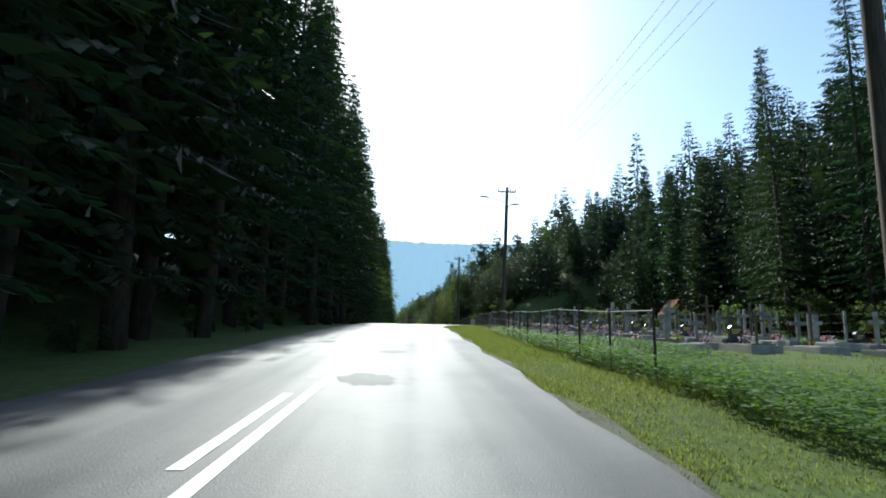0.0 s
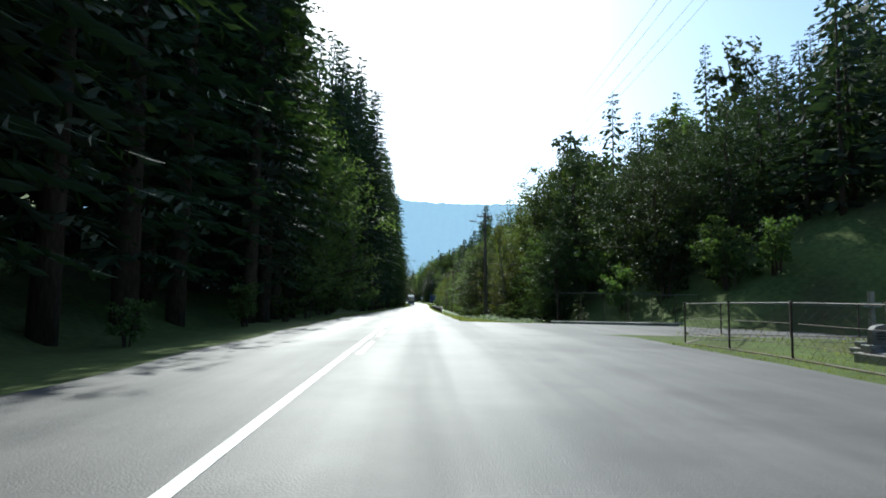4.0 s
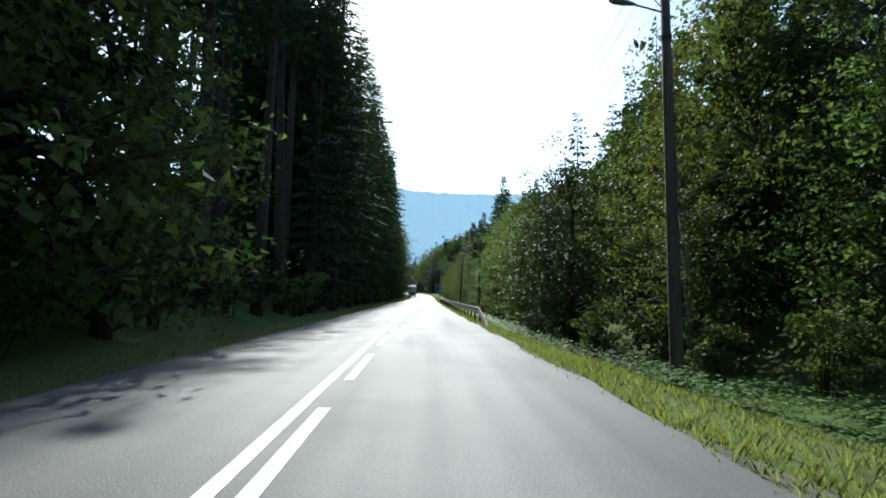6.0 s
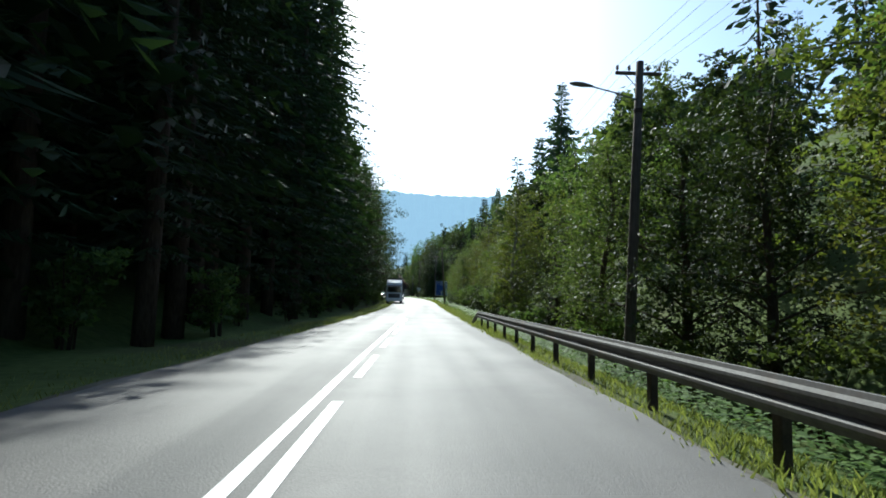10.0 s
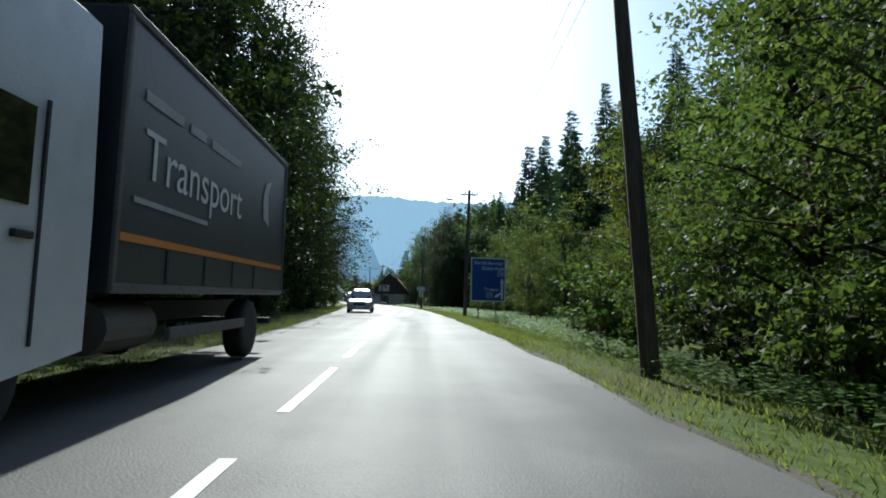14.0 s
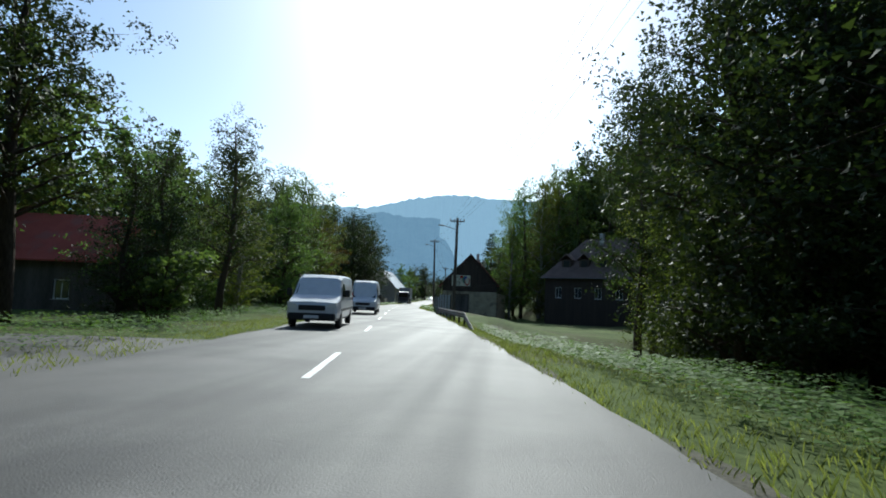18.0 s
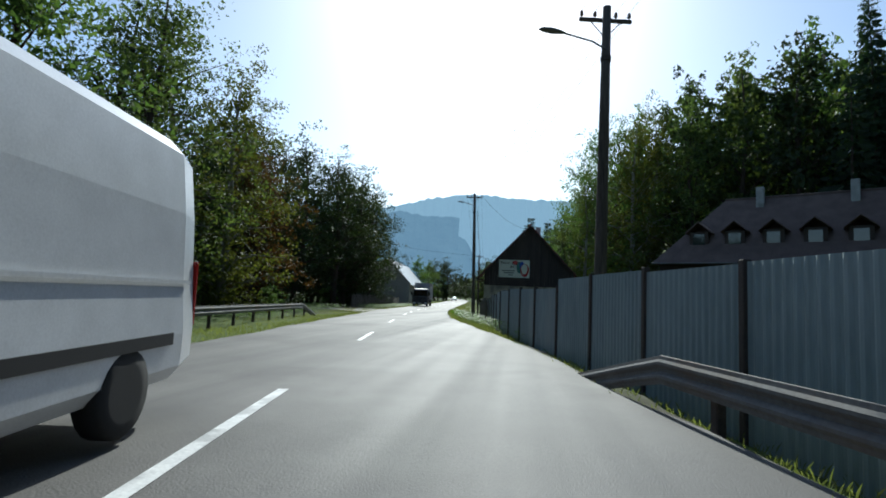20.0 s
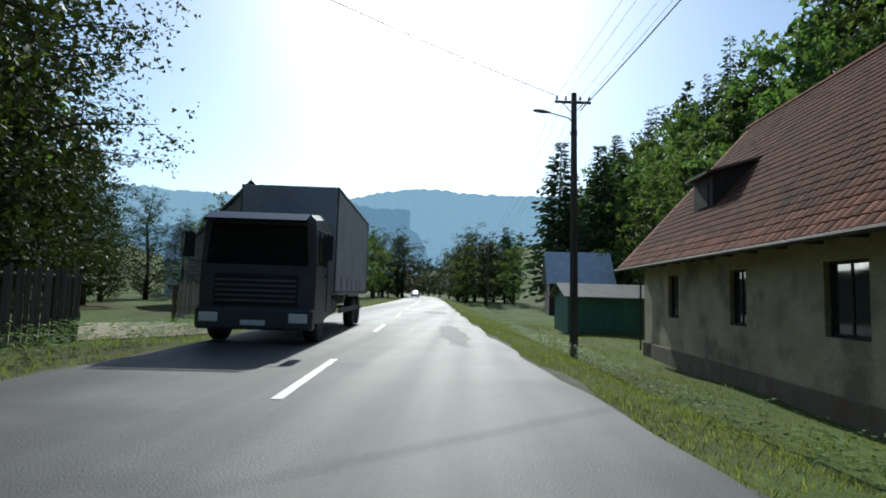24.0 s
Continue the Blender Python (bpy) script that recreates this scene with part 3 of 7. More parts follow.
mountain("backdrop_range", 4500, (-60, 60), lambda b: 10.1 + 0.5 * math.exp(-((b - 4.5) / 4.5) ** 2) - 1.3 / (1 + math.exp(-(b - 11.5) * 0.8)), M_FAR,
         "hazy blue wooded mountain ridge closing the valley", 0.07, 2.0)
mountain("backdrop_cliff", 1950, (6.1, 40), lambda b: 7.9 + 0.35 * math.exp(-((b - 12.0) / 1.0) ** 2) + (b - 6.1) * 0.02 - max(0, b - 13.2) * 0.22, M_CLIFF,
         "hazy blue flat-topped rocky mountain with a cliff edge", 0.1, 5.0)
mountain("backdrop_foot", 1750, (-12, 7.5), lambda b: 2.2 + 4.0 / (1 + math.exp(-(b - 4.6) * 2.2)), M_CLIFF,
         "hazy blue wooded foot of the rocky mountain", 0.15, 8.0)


# ---- trees ----
def rnd(a, b):
    return random.uniform(a, b)


def quad_leaf(v, f, c, d, n, size, wide=0.7):
    """A folded leaf of four corners: centre, direction along it, its normal."""
    s = d.cross(n)
    k = len(v)
    v += [tuple(c - d * size * 0.5), tuple(c + s * size * 0.5 * wide + n * size * 0.12), tuple(c + d * size * 0.5), tuple(c - s * size * 0.5 * wide + n * size * 0.12)]
    f += [(k, k + 1, k + 2), (k, k + 2, k + 3)]


def ready(name, v, f, mat):
    me = bpy.data.meshes.new(name)
    me.from_pydata(v, [], f)
    me.materials.append(mat)
    return me


def unit():
    while True:
        p = Vector((rnd(-1, 1), rnd(-1, 1), rnd(-1, 1)))
        if 0.05 < p.length < 1:
            return p.normalized()


def directions(rng, n):
    d = rng.normal(size=(n, 3))
    return d / np.linalg.norm(d, axis=1)[:, None]


def leaf_cloud(name, heads, count, size, seed, mat, droop=0.0, flat=0.6, core=0):
    """Small pointed leaves in flat sprays about the ends of the twigs, and larger ones deep in the crown."""
    rng = np.random.default_rng(seed)
    centre, reach = np.array([tuple(c) for c, _ in heads]), np.array([r for _, r in heads])
    sub = np.repeat(centre, 4, 0) + directions(rng, len(centre) * 4) * (np.repeat(reach, 4) * rng.uniform(0.35, 0.95, len(centre) * 4))[:, None] * np.array((1, 1, 0.8))
    sub_r = np.repeat(reach, 4) * rng.uniform(0.34, 0.58, len(centre) * 4)
    pick = rng.choice(len(sub), count, p=sub_r ** 2 / (sub_r ** 2).sum())
    o = directions(rng, count) * (sub_r[pick] * rng.uniform(0.25, 1.05, count))[:, None]
    o[:, 2] *= flat
    c = sub[pick] + o
    c[:, 2] -= droop * np.linalg.norm(o, axis=1)
    sizes = size * rng.uniform(0.6, 1.35, count)
    if core:
        deep = rng.choice(len(centre), core, p=reach ** 2 / (reach ** 2).sum())
        c = np.concatenate([c, centre[deep] * np.array((0.62, 0.62, 0.95)) + directions(rng, core) * (reach[deep] * rng.uniform(0.0, 0.55, core))[:, None]])
        sizes = np.concatenate([sizes, size * rng.uniform(1.15, 1.75, core)])
    n = directions(rng, len(c)) + np.array((0, 0, 0.7))
    n /= np.linalg.norm(n, axis=1)[:, None]
    d = np.cross(directions(rng, len(c)), n)
    d /= np.maximum(np.linalg.norm(d, axis=1), 0.05)[:, None]
    z = sizes[:, None]
    side = np.cross(d, n) * z * 0.36
    keep = c[:, 2] > 0.05
    v = np.stack([c + d * z * 0.6, c + side - d * z * 0.4, c - side - d * z * 0.4 + n * z * 0.15], 1)[keep].reshape(-1, 3)
    return fast_mesh(name, v, np.arange(len(v)).reshape(-1, 3), mat)


def fast_mesh(name, v, f, mat):
    """A mesh of equal faces straight from arrays."""
    me = bpy.data.meshes.new(name)
    k = f.shape[1]
    me.vertices.add(len(v))
    me.vertices.foreach_set("co", np.ascontiguousarray(v, dtype=np.float32).ravel())
    me.loops.add(len(f) * k)
    me.loops.foreach_set("vertex_index", f.astype(np.int32).ravel())
    me.polygons.add(len(f))
    me.polygons.foreach_set("loop_start", np.arange(0, len(f) * k, k, dtype=np.int32))
    me.update(calc_edges=True)
    me.materials.append(mat)
    return me


def spruce_meshes(h, spread, start, whorl, per, twigs, seed, ragged=0.25, fine=0.34):
    """A spruce: a straight tapered trunk, and whorls of hanging boughs made of many needle sprays."""
    random.seed(seed)
    t = Geo()
    lean = rnd(-0.01, 0.01)
    t.tube([(lean * z, 0, z) for z in np.linspace(-1.0, h, 8)], [max(0.015, h * 0.011 * (1 - z / h) + 0.015) for z in np.linspace(0, h, 8)], 7)
    slim = 0.08 if fine < 0.3 else 0.13
    v, f = [], []
    z = h * start
    while z < h * 0.99:
        u = (z - h * start) / (h * (1 - start))
        reach = spread * (1 - u) ** 0.66 * (0.55 + 0.45 * min(1, u * 6))
        spin = rnd(0, 6.28)
        for k in range(per):
            if rnd(0, 1) < 0.1:
                continue
            a = spin + 6.283 * k / per + rnd(-0.25, 0.25)
            length = max(0.6, reach * rnd(1 - ragged, 1 + ragged * 0.5))
            out = Vector((math.cos(a), math.sin(a), 0))
            side = Vector((-math.sin(a), math.cos(a), 0))
            drop = 0.35 * (1 - u) + 0.05
            base = Vector((lean * z, 0, z + rnd(-0.2, 0.2)))
            for j in range(twigs):
                s = (j + 0.6) / twigs
                c = base + out * (length * s) + Vector((0, 0, length * (0.16 * s - drop * s * s)))
                w = (fine * length * (1 - 0.6 * s) + 0.2) * rnd(0.7, 1.25)
                for q in (-1, 1):
                    d = (out * rnd(0.5, 0.9) + side * q * rnd(0.6, 1.0) + Vector((0, 0, rnd(-0.75, -0.1)))).normalized()
                    e = d.cross(out).normalized() if d.cross(out).length > 0.1 else side
                    k0 = len(v)
                    v += [tuple(c), tuple(c + d * w * 0.55 + e * w * slim + out * 0.1 * w), tuple(c + d * w), tuple(c + d * w * 0.5 - e * w * slim * 1.2 - Vector((0, 0, w * slim * 1.6)))]
                    f += [(k0, k0 + 1, k0 + 2), (k0, k0 + 2, k0 + 3)]
        z += whorl * (1.15 - 0.45 * u) * rnd(0.8, 1.2)
    return t.mesh("trunk", M_BARK, True), ready("crown", v, f, M_NEEDLE)


def leafy_meshes(h, width, count, size, seed, leaf=None, bark=None, low=0.15, clumps=26, droop=0.0, trunk_r=None):
    """A broad-leaved tree: trunk, forking limbs, and leaves in loose clumps about the ends of the limbs."""
    random.seed(seed)
    g = Geo()
    r0 = trunk_r or h * 0.014 + 0.03
    bend = [Vector((rnd(-0.03, 0.03) * h, rnd(-0.03, 0.03) * h, 0)) for _ in range(3)]
    spine = [Vector((0, 0, -0.6)), Vector((0, 0, h * 0.12)), bend[0] + Vector((0, 0, h * 0.35)), bend[1] + Vector((0, 0, h * 0.62)), bend[2] + Vector((0, 0, h * 0.88))]
    g.tube(spine, [r0 * 1.25, r0, r0 * 0.72, r0 * 0.45, r0 * 0.12], 8)

    def along(s):
        s = max(0, min(0.999, s)) * 4
        i = int(s)
        return spine[i].lerp(spine[i + 1], s - i)

    heads = []
    for k in range(clumps):
        s = low + (1 - low) * ((k + rnd(0, 0.9)) / clumps)
        a = k * 2.4 + rnd(-0.4, 0.4)
        prof = math.sin(math.pi * min(1, max(0.06, (s - low * 0.8) / (1 - low * 0.8))) ** 0.75) ** 0.7
        reach = width * (0.25 + 0.75 * prof) * rnd(0.55, 1.1)
        p = along(min(0.95, s * 0.9))
        q = p + Vector((math.cos(a) * reach, math.sin(a) * reach, h * rnd(0.04, 0.12) - droop * reach))
        mid = p.lerp(q, 0.5) + Vector((0, 0, 0.08 * reach))
        rr = r0 * 0.36 * (1.1 - s)
        g.tube([p, mid, q], [rr + 0.012, rr * 0.6 + 0.008, 0.008], 5, cap=False)
        heads += [(q, 0.5 + 0.22 * width * rnd(0.7, 1.3)), (mid, 0.4 + 0.18 * width * rnd(0.7, 1.2))]
        for _ in range(2):
            q2 = mid + Vector((rnd(-1, 1), rnd(-1, 1), rnd(-0.3, 0.8))) * reach * 0.45
            g.tube([mid, q2], [rr * 0.4 + 0.006, 0.006], 4, cap=False)
            heads.append((q2, 0.4 + 0.16 * width * rnd(0.7, 1.2)))
    heads.append((along(0.99) + Vector((0, 0, h * 0.05)), 0.5 + 0.2 * width))
    crown = leaf_cloud("crown", heads, count, size, seed, leaf or M_LEAF, droop, core=count // 5)
    return g.mesh("trunk", bark or M_BARK, True), crown


def bush_meshes(h, width, count, size, seed, leaf=None):
    """A bush: several thin stems from the ground and a ragged mass of leaves."""
    random.seed(seed)
    g = Geo()
    heads = []
    for k in range(9):
        a, r = rnd(0, 6.28), width * rnd(0.15, 0.8)
        q = Vector((math.cos(a) * r, math.sin(a) * r, h * rnd(0.45, 0.95)))
        g.tube([(math.cos(a) * 0.15, math.sin(a) * 0.15, -0.2), (q.x * 0.5, q.y * 0.5, q.z * 0.6), q], [0.035, 0.02, 0.006], 4, cap=False)
        heads += [(q, rnd(0.22, 0.4) * width), (Vector((q.x * 0.8, q.y * 0.8, q.z * 0.5)), rnd(0.25, 0.42) * width)]
    return g.mesh("stems", M_BARK), leaf_cloud("foliage", heads, count, size, seed, leaf or M_LEAF)


PROTO = {
    "spruce": [spruce_meshes(30, 4.3, 0.05, 0.72, 8, 7, 11, fine=0.24), spruce_meshes(27, 3.8, 0.07, 0.72, 8, 7, 12, fine=0.24), spruce_meshes(33, 4.6, 0.1, 0.8, 8, 7, 13, 0.4, 0.24)],
    "bare": [spruce_meshes(30, 3.6, 0.42, 0.7, 7, 4, 14, 0.45), spruce_meshes(28, 3.2, 0.5, 0.7, 6, 4, 15, 0.5)],
    "farspruce": [spruce_meshes(24, 4.1, 0.06, 0.66, 8, 4, 16, 0.35, 0.5), spruce_meshes(21, 3.8, 0.04, 0.62, 8, 4, 17, 0.35, 0.5), spruce_meshes(26, 3.9, 0.18, 0.7, 8, 4, 18, 0.5, 0.5)],
    "leafy": [leafy_meshes(12, 3.6, 9000, 0.135, 21, clumps=30), leafy_meshes(10, 3.2, 8500, 0.13, 22, low=0.08, clumps=30), leafy_meshes(15, 4.2, 9500, 0.145, 23, low=0.15, clumps=34)],
    "birch": [leafy_meshes(14, 3.2, 8500, 0.125, 24, M_LEAFY, M_PALEBARK, 0.16, 30, 0.18), leafy_meshes(11, 2.8, 8000, 0.12, 25, M_LEAFY, M_PALEBARK, 0.08, 28, 0.12)],
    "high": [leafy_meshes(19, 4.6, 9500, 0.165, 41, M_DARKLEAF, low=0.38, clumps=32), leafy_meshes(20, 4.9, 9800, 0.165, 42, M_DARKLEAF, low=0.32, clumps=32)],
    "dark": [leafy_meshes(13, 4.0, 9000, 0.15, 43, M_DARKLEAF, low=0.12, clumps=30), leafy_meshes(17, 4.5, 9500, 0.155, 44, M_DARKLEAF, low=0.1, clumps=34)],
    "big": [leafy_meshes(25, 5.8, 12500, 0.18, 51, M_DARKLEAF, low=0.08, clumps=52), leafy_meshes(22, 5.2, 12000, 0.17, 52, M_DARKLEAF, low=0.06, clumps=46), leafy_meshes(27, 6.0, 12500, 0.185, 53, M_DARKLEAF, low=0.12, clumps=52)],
    "rust": [leafy_meshes(12, 3.4, 9000, 0.14, 26, M_RUST, clumps=30)],
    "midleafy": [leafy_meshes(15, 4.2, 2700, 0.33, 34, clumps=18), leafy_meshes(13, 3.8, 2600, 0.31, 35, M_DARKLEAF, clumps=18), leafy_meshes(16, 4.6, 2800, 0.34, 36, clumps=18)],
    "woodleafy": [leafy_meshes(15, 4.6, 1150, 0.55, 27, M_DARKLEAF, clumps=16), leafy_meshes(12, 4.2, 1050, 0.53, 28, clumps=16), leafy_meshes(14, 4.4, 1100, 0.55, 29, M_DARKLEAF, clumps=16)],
    "woodspruce": [spruce_meshes(24, 4.0, 0.05, 1.3, 6, 2, 46, fine=0.75), spruce_meshes(22, 3.7, 0.05, 1.25, 6, 2, 47, fine=0.75), spruce_meshes(26, 3.8, 0.15, 1.35, 6, 2, 48, 0.5, 0.75)],
    "bush": [bush_meshes(2.2, 1.6, 1400, 0.14, 31), bush_meshes(3.4, 2.0, 1900, 0.15, 32), bush_meshes(2.6, 1.8, 1600, 0.14, 33, M_DARKLEAF)],
}
KIND = {
    "spruce": ("spruce_tree", "tall dark green spruce with hanging boughs at the roadside", "tree", "roadside spruces"),
    "bare": ("spruce_tree", "tall spruce with bare lower trunk and thin dark crown", "tree", "roadside spruces"),
    "farspruce": ("conifer_tree", "dark conifer on the wooded slope", "tree", "conifers on the slope"),
    "leafy": ("broadleaf_tree", "broad-leaved tree with sunlit green leaves", "tree", "broad-leaved trees"),
    "birch": ("birch_tree", "slender tree with pale bark and yellowing leaves", "tree", "yellowing trees"),
    "rust": ("beech_tree", "broad-leaved tree with reddish brown leaves", "tree", "reddish trees"),
    "midleafy": ("broadleaf_tree", "broad-leaved tree with green leaves at the wood's edge", "tree", "broad-leaved trees"),
    "dark": ("broadleaf_tree", "dark green broad-leaved tree with a dense crown", "tree", "broad-leaved trees"),
    "big": ("broadleaf_tree", "very tall broad-leaved tree with boughs reaching over the road's edge", "tree", "broad-leaved trees"),
    "high": ("broadleaf_tree", "tall broad-leaved tree with a bare lower trunk", "tree", "broad-leaved trees"),
    "bush": ("bush", "green bush with dense leaves at the wood's edge", "bush", "bushes"),
}


WOOD = []


def plant(kind, x, y, height, which=None, wide=1.0, sink=0.0):
    stem, crown = random.choice(PROTO[kind]) if which is None else PROTO[kind][which]
    if kind.startswith("wood"):
        s = height / crown_top[crown.name]
        WOOD.append((stem, crown, Matrix.LocRotScale((x, y, float(land(x, y)) - sink), Euler((0, 0, rnd(0, 6.28))), (s * wide, s * wide, s))))
        return None
    name, label, cat, group = KIND[kind]
    s = height / crown_top[crown.name]
    m = Matrix.LocRotScale((x, y, float(land(x, y)) - sink), Euler((rnd(-0.03, 0.03), rnd(-0.03, 0.03), rnd(0, 6.28))), (s * wide, s * wide, s))
    ob = thing(name, m, label, cat, group)
    part("trunk" if kind != "bush" else "stem", stem, None, ob)
    part("crown" if kind != "bush" else "foliage", crown, None, ob)
    return ob


def top_of(me):
    co = np.empty(len(me.vertices) * 3)
    me.vertices.foreach_get("co", co)
    return float(co[2::3].max())


crown_top = {c.name: top_of(c) for kinds in PROTO.values() for _, c in kinds}
random.seed(77)


def row(kind, y0, y1, step, u0, u1, h0, h1, wide=1.0, skip=()):
    """A loose row of trees along the road between two offsets."""
    y = y0
    while y < y1:
        if not any(a < y < b for a, b in skip):
            k = kind if isinstance(kind, str) else random.choice(kind)
            p = beside(y, rnd(u0, u1))
            plant(k, p.x, p.y, rnd(h0, h1), wide=wide * rnd(0.9, 1.15))
        y += step * rnd(0.7, 1.3)


# left of the road: the tall spruce wood
row("spruce", -12, 112, 3.6, -10.2, -7.9, 27, 35)
row("farspruce", -10, 118, 6.5, -15.5, -12, 27, 35, 1.3)
row("woodspruce", -10, 128, 3.6, -24, -17, 24, 33, 1.4)
row("leafy", 113, 131, 4.4, -10.0, -8.0, 15, 19)
row("farspruce", 118, 134, 4.6, -15, -12.5, 26, 32, 1.2)
row("bare", 134, 152, 3.4, -10.5, -8.2, 28, 33)
row("bare", 136, 160, 6.0, -17, -13, 28, 33)
row("spruce", 152, 246, 3.5, -9.5, -7.3, 27, 35)
row("farspruce", 156, 250, 6.5, -15.5, -12, 27, 35, 1.3)
row("woodspruce", 160, 255, 6.0, -26, -17, 24, 34, 1.3)
row("farspruce", 132, 250, 7.0, -12, -10.2, 5, 9, 1.5)
row("big", 247, 300, 5.6, -11.0, -9.2, 21, 26)
row(["farspruce", "midleafy"], 248, 318, 5.0, -17, -13, 20, 28)
row(["woodspruce", "woodleafy"], 250, 330, 5.0, -28, -18, 18, 28, 1.2)
row("big", 299, 341, 5.0, -11.0, -9.4, 24, 28)
row(["farspruce", "midleafy"], 318, 352, 4.2, -18, -14, 17, 23)
row("big", 340, 357, 3.4, -12.2, -10.4, 19, 23)
row("big", 336, 358, 3.4, -17, -13.5, 20, 24)
row("woodspruce", 336, 360, 2.5, -26, -18.5, 20, 26, 1.3)
row("woodleafy", 335, 362, 3.6, -28, -20, 15, 20)
row("bush", 112, 355, 6.5, -8.6, -7.0, 1.4, 2.8)
row("bush", -5, 112, 7.0, -9.0, -7.4, 1.0, 2.0)
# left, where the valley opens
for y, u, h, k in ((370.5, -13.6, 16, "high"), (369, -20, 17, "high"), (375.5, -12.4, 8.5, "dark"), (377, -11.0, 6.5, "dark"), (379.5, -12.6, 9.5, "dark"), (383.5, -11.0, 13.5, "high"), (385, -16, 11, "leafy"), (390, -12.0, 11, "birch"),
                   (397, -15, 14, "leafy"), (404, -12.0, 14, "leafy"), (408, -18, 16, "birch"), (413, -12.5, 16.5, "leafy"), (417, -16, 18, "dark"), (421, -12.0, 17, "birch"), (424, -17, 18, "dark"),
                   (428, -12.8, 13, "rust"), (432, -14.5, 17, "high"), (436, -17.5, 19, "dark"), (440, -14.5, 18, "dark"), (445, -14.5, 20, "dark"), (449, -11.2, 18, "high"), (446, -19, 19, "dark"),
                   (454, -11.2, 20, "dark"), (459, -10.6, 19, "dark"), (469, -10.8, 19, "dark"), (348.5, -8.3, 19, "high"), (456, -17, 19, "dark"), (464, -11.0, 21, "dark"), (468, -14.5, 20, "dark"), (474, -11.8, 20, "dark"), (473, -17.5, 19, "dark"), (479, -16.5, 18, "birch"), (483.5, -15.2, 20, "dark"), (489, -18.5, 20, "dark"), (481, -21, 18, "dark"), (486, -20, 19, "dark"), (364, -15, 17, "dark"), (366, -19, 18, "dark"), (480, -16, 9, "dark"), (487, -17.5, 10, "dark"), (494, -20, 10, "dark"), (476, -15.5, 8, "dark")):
    p = beside(y, u)
    plant(k, p.x, p.y, h * rnd(0.96, 1.04))
row(["midleafy"], 386, 500, 4.5, -30, -20, 15, 20)
row(["woodleafy", "woodspruce"], 392, 520, 4.0, -60, -34, 15, 22)
row("bush", 375, 432, 3.4, -15, -10.5, 1.8, 3.4)
row("bush", 450, 478, 3.2, -13.5, -11, 1.8, 3.6)
# right: behind the graveyard
row("farspruce", 14, 94, 3.3, 36, 45, 18, 25, 1.2)
row("farspruce", 94, 116, 3.2, 34, 44, 11, 15, 1.3)
row("woodspruce", 10, 96, 1.8, 44, 60, 16, 24, 1.4)
row("woodspruce", 96, 120, 1.8, 40, 60, 9, 13, 1.4)
row(["farspruce", "dark", "farspruce"], 24, 92, 5.0, 31, 36, 9, 17, 1.15)
row(["farspruce", "dark", "dark"], 92, 116, 4.6, 30, 36, 7, 11, 1.15)
row("bush", 20, 98, 4.8, 27.5, 31, 2.0, 4.0)
for y, u, h in ((39, 28.8, 24), (33, 30, 26), (45, 32, 25), (28, 29, 25), (24, 31, 26)):
    p = beside(y, u)
    plant("spruce", p.x, p.y, h)
row("woodspruce", 100, 135, 2.0, 27, 40, 8, 13, 1.6)
row("bush", 106, 122, 2.4, 18, 27, 2.5, 4.5)
row(["leafy", "birch", "dark"], 124, 137, 3.2, 8.6, 13, 9.5, 12.5)
row(["farspruce", "dark", "dark"], 113, 138, 3.0, 15, 23, 9.5, 13.5, 1.1)
row("bush", 113, 138, 2.2, 12, 24, 3.0, 5.0)
row("woodspruce", 108, 140, 2.2, 24, 32, 8.5, 11.5, 1.3)
row("bush", 125, 136, 2.8, 8.0, 10.0, 2.0, 4.0)
# right: behind the guard rail
row(["leafy", "leafy", "dark", "birch"], 143, 172, 4.8, 7.6, 10.4, 9, 13, 1.1)
row(["leafy", "dark", "dark", "birch"], 172, 236, 4.8, 7.6, 10.4, 7, 10.5, 1.1)
row("midleafy", 141, 180, 4.4, 12, 17, 11, 15)
row("midleafy", 180, 244, 4.4, 12, 17, 8, 11.5)
row("bush", 134, 236, 6.0, 6.4, 8.0, 1.4, 2.8)
row(["leafy", "birch"], 236, 292, 4.6, 7.4, 10.2, 8.5, 13)
row("bush", 236, 296, 3.2, 5.8, 7.4, 1.8, 3.6)
row(["leafy", "birch", "leafy"], 300, 345, 4.8, 11.0, 16, 7, 11.5)
row("midleafy", 240, 286, 5.5, 17, 24, 13, 17)
row(["midleafy", "midleafy", "farspruce"], 304, 356, 2.9, 17, 30, 7, 11, 1.15)
row("bush", 296, 345, 4.2, 10.5, 13.0, 1.6, 3.4)
row(["leafy", "leafy", "birch"], 344, 354, 2.9, 11.5, 14.5, 6.5, 9)
row("dark", 360, 368, 2.2, 11.4, 14, 13.5, 15.5, 1.15)
row("dark", 358, 366, 2.2, 16, 19, 15, 17, 1.1)
for y, u, h, k in ((368, 12.8, 19, "dark"), (373, 14.6, 22, "dark"), (371, 12.6, 20, "dark"), (376, 13.2, 12, "birch"), (381, 14.8, 15, "birch"), (386, 15.4, 24, "high"), (389, 18.0, 25, "high"), (395, 23.0, 25, "big"), (402, 27.0, 26, "big"), (365, 15, 13, "dark"), (371, 18, 21, "midleafy"), (378, 19, 20, "midleafy")):
    p = beside(y, u)
    plant(k, p.x, p.y, h, wide=0.75 if y in (386, 389) else 0.8 if y > 374 else 1.0)
row(["midleafy", "farspruce"], 350, 372, 3.6, 19, 28, 16, 21)
row(["woodleafy", "woodspruce"], 372, 410, 3.2, 28, 40, 17, 22)
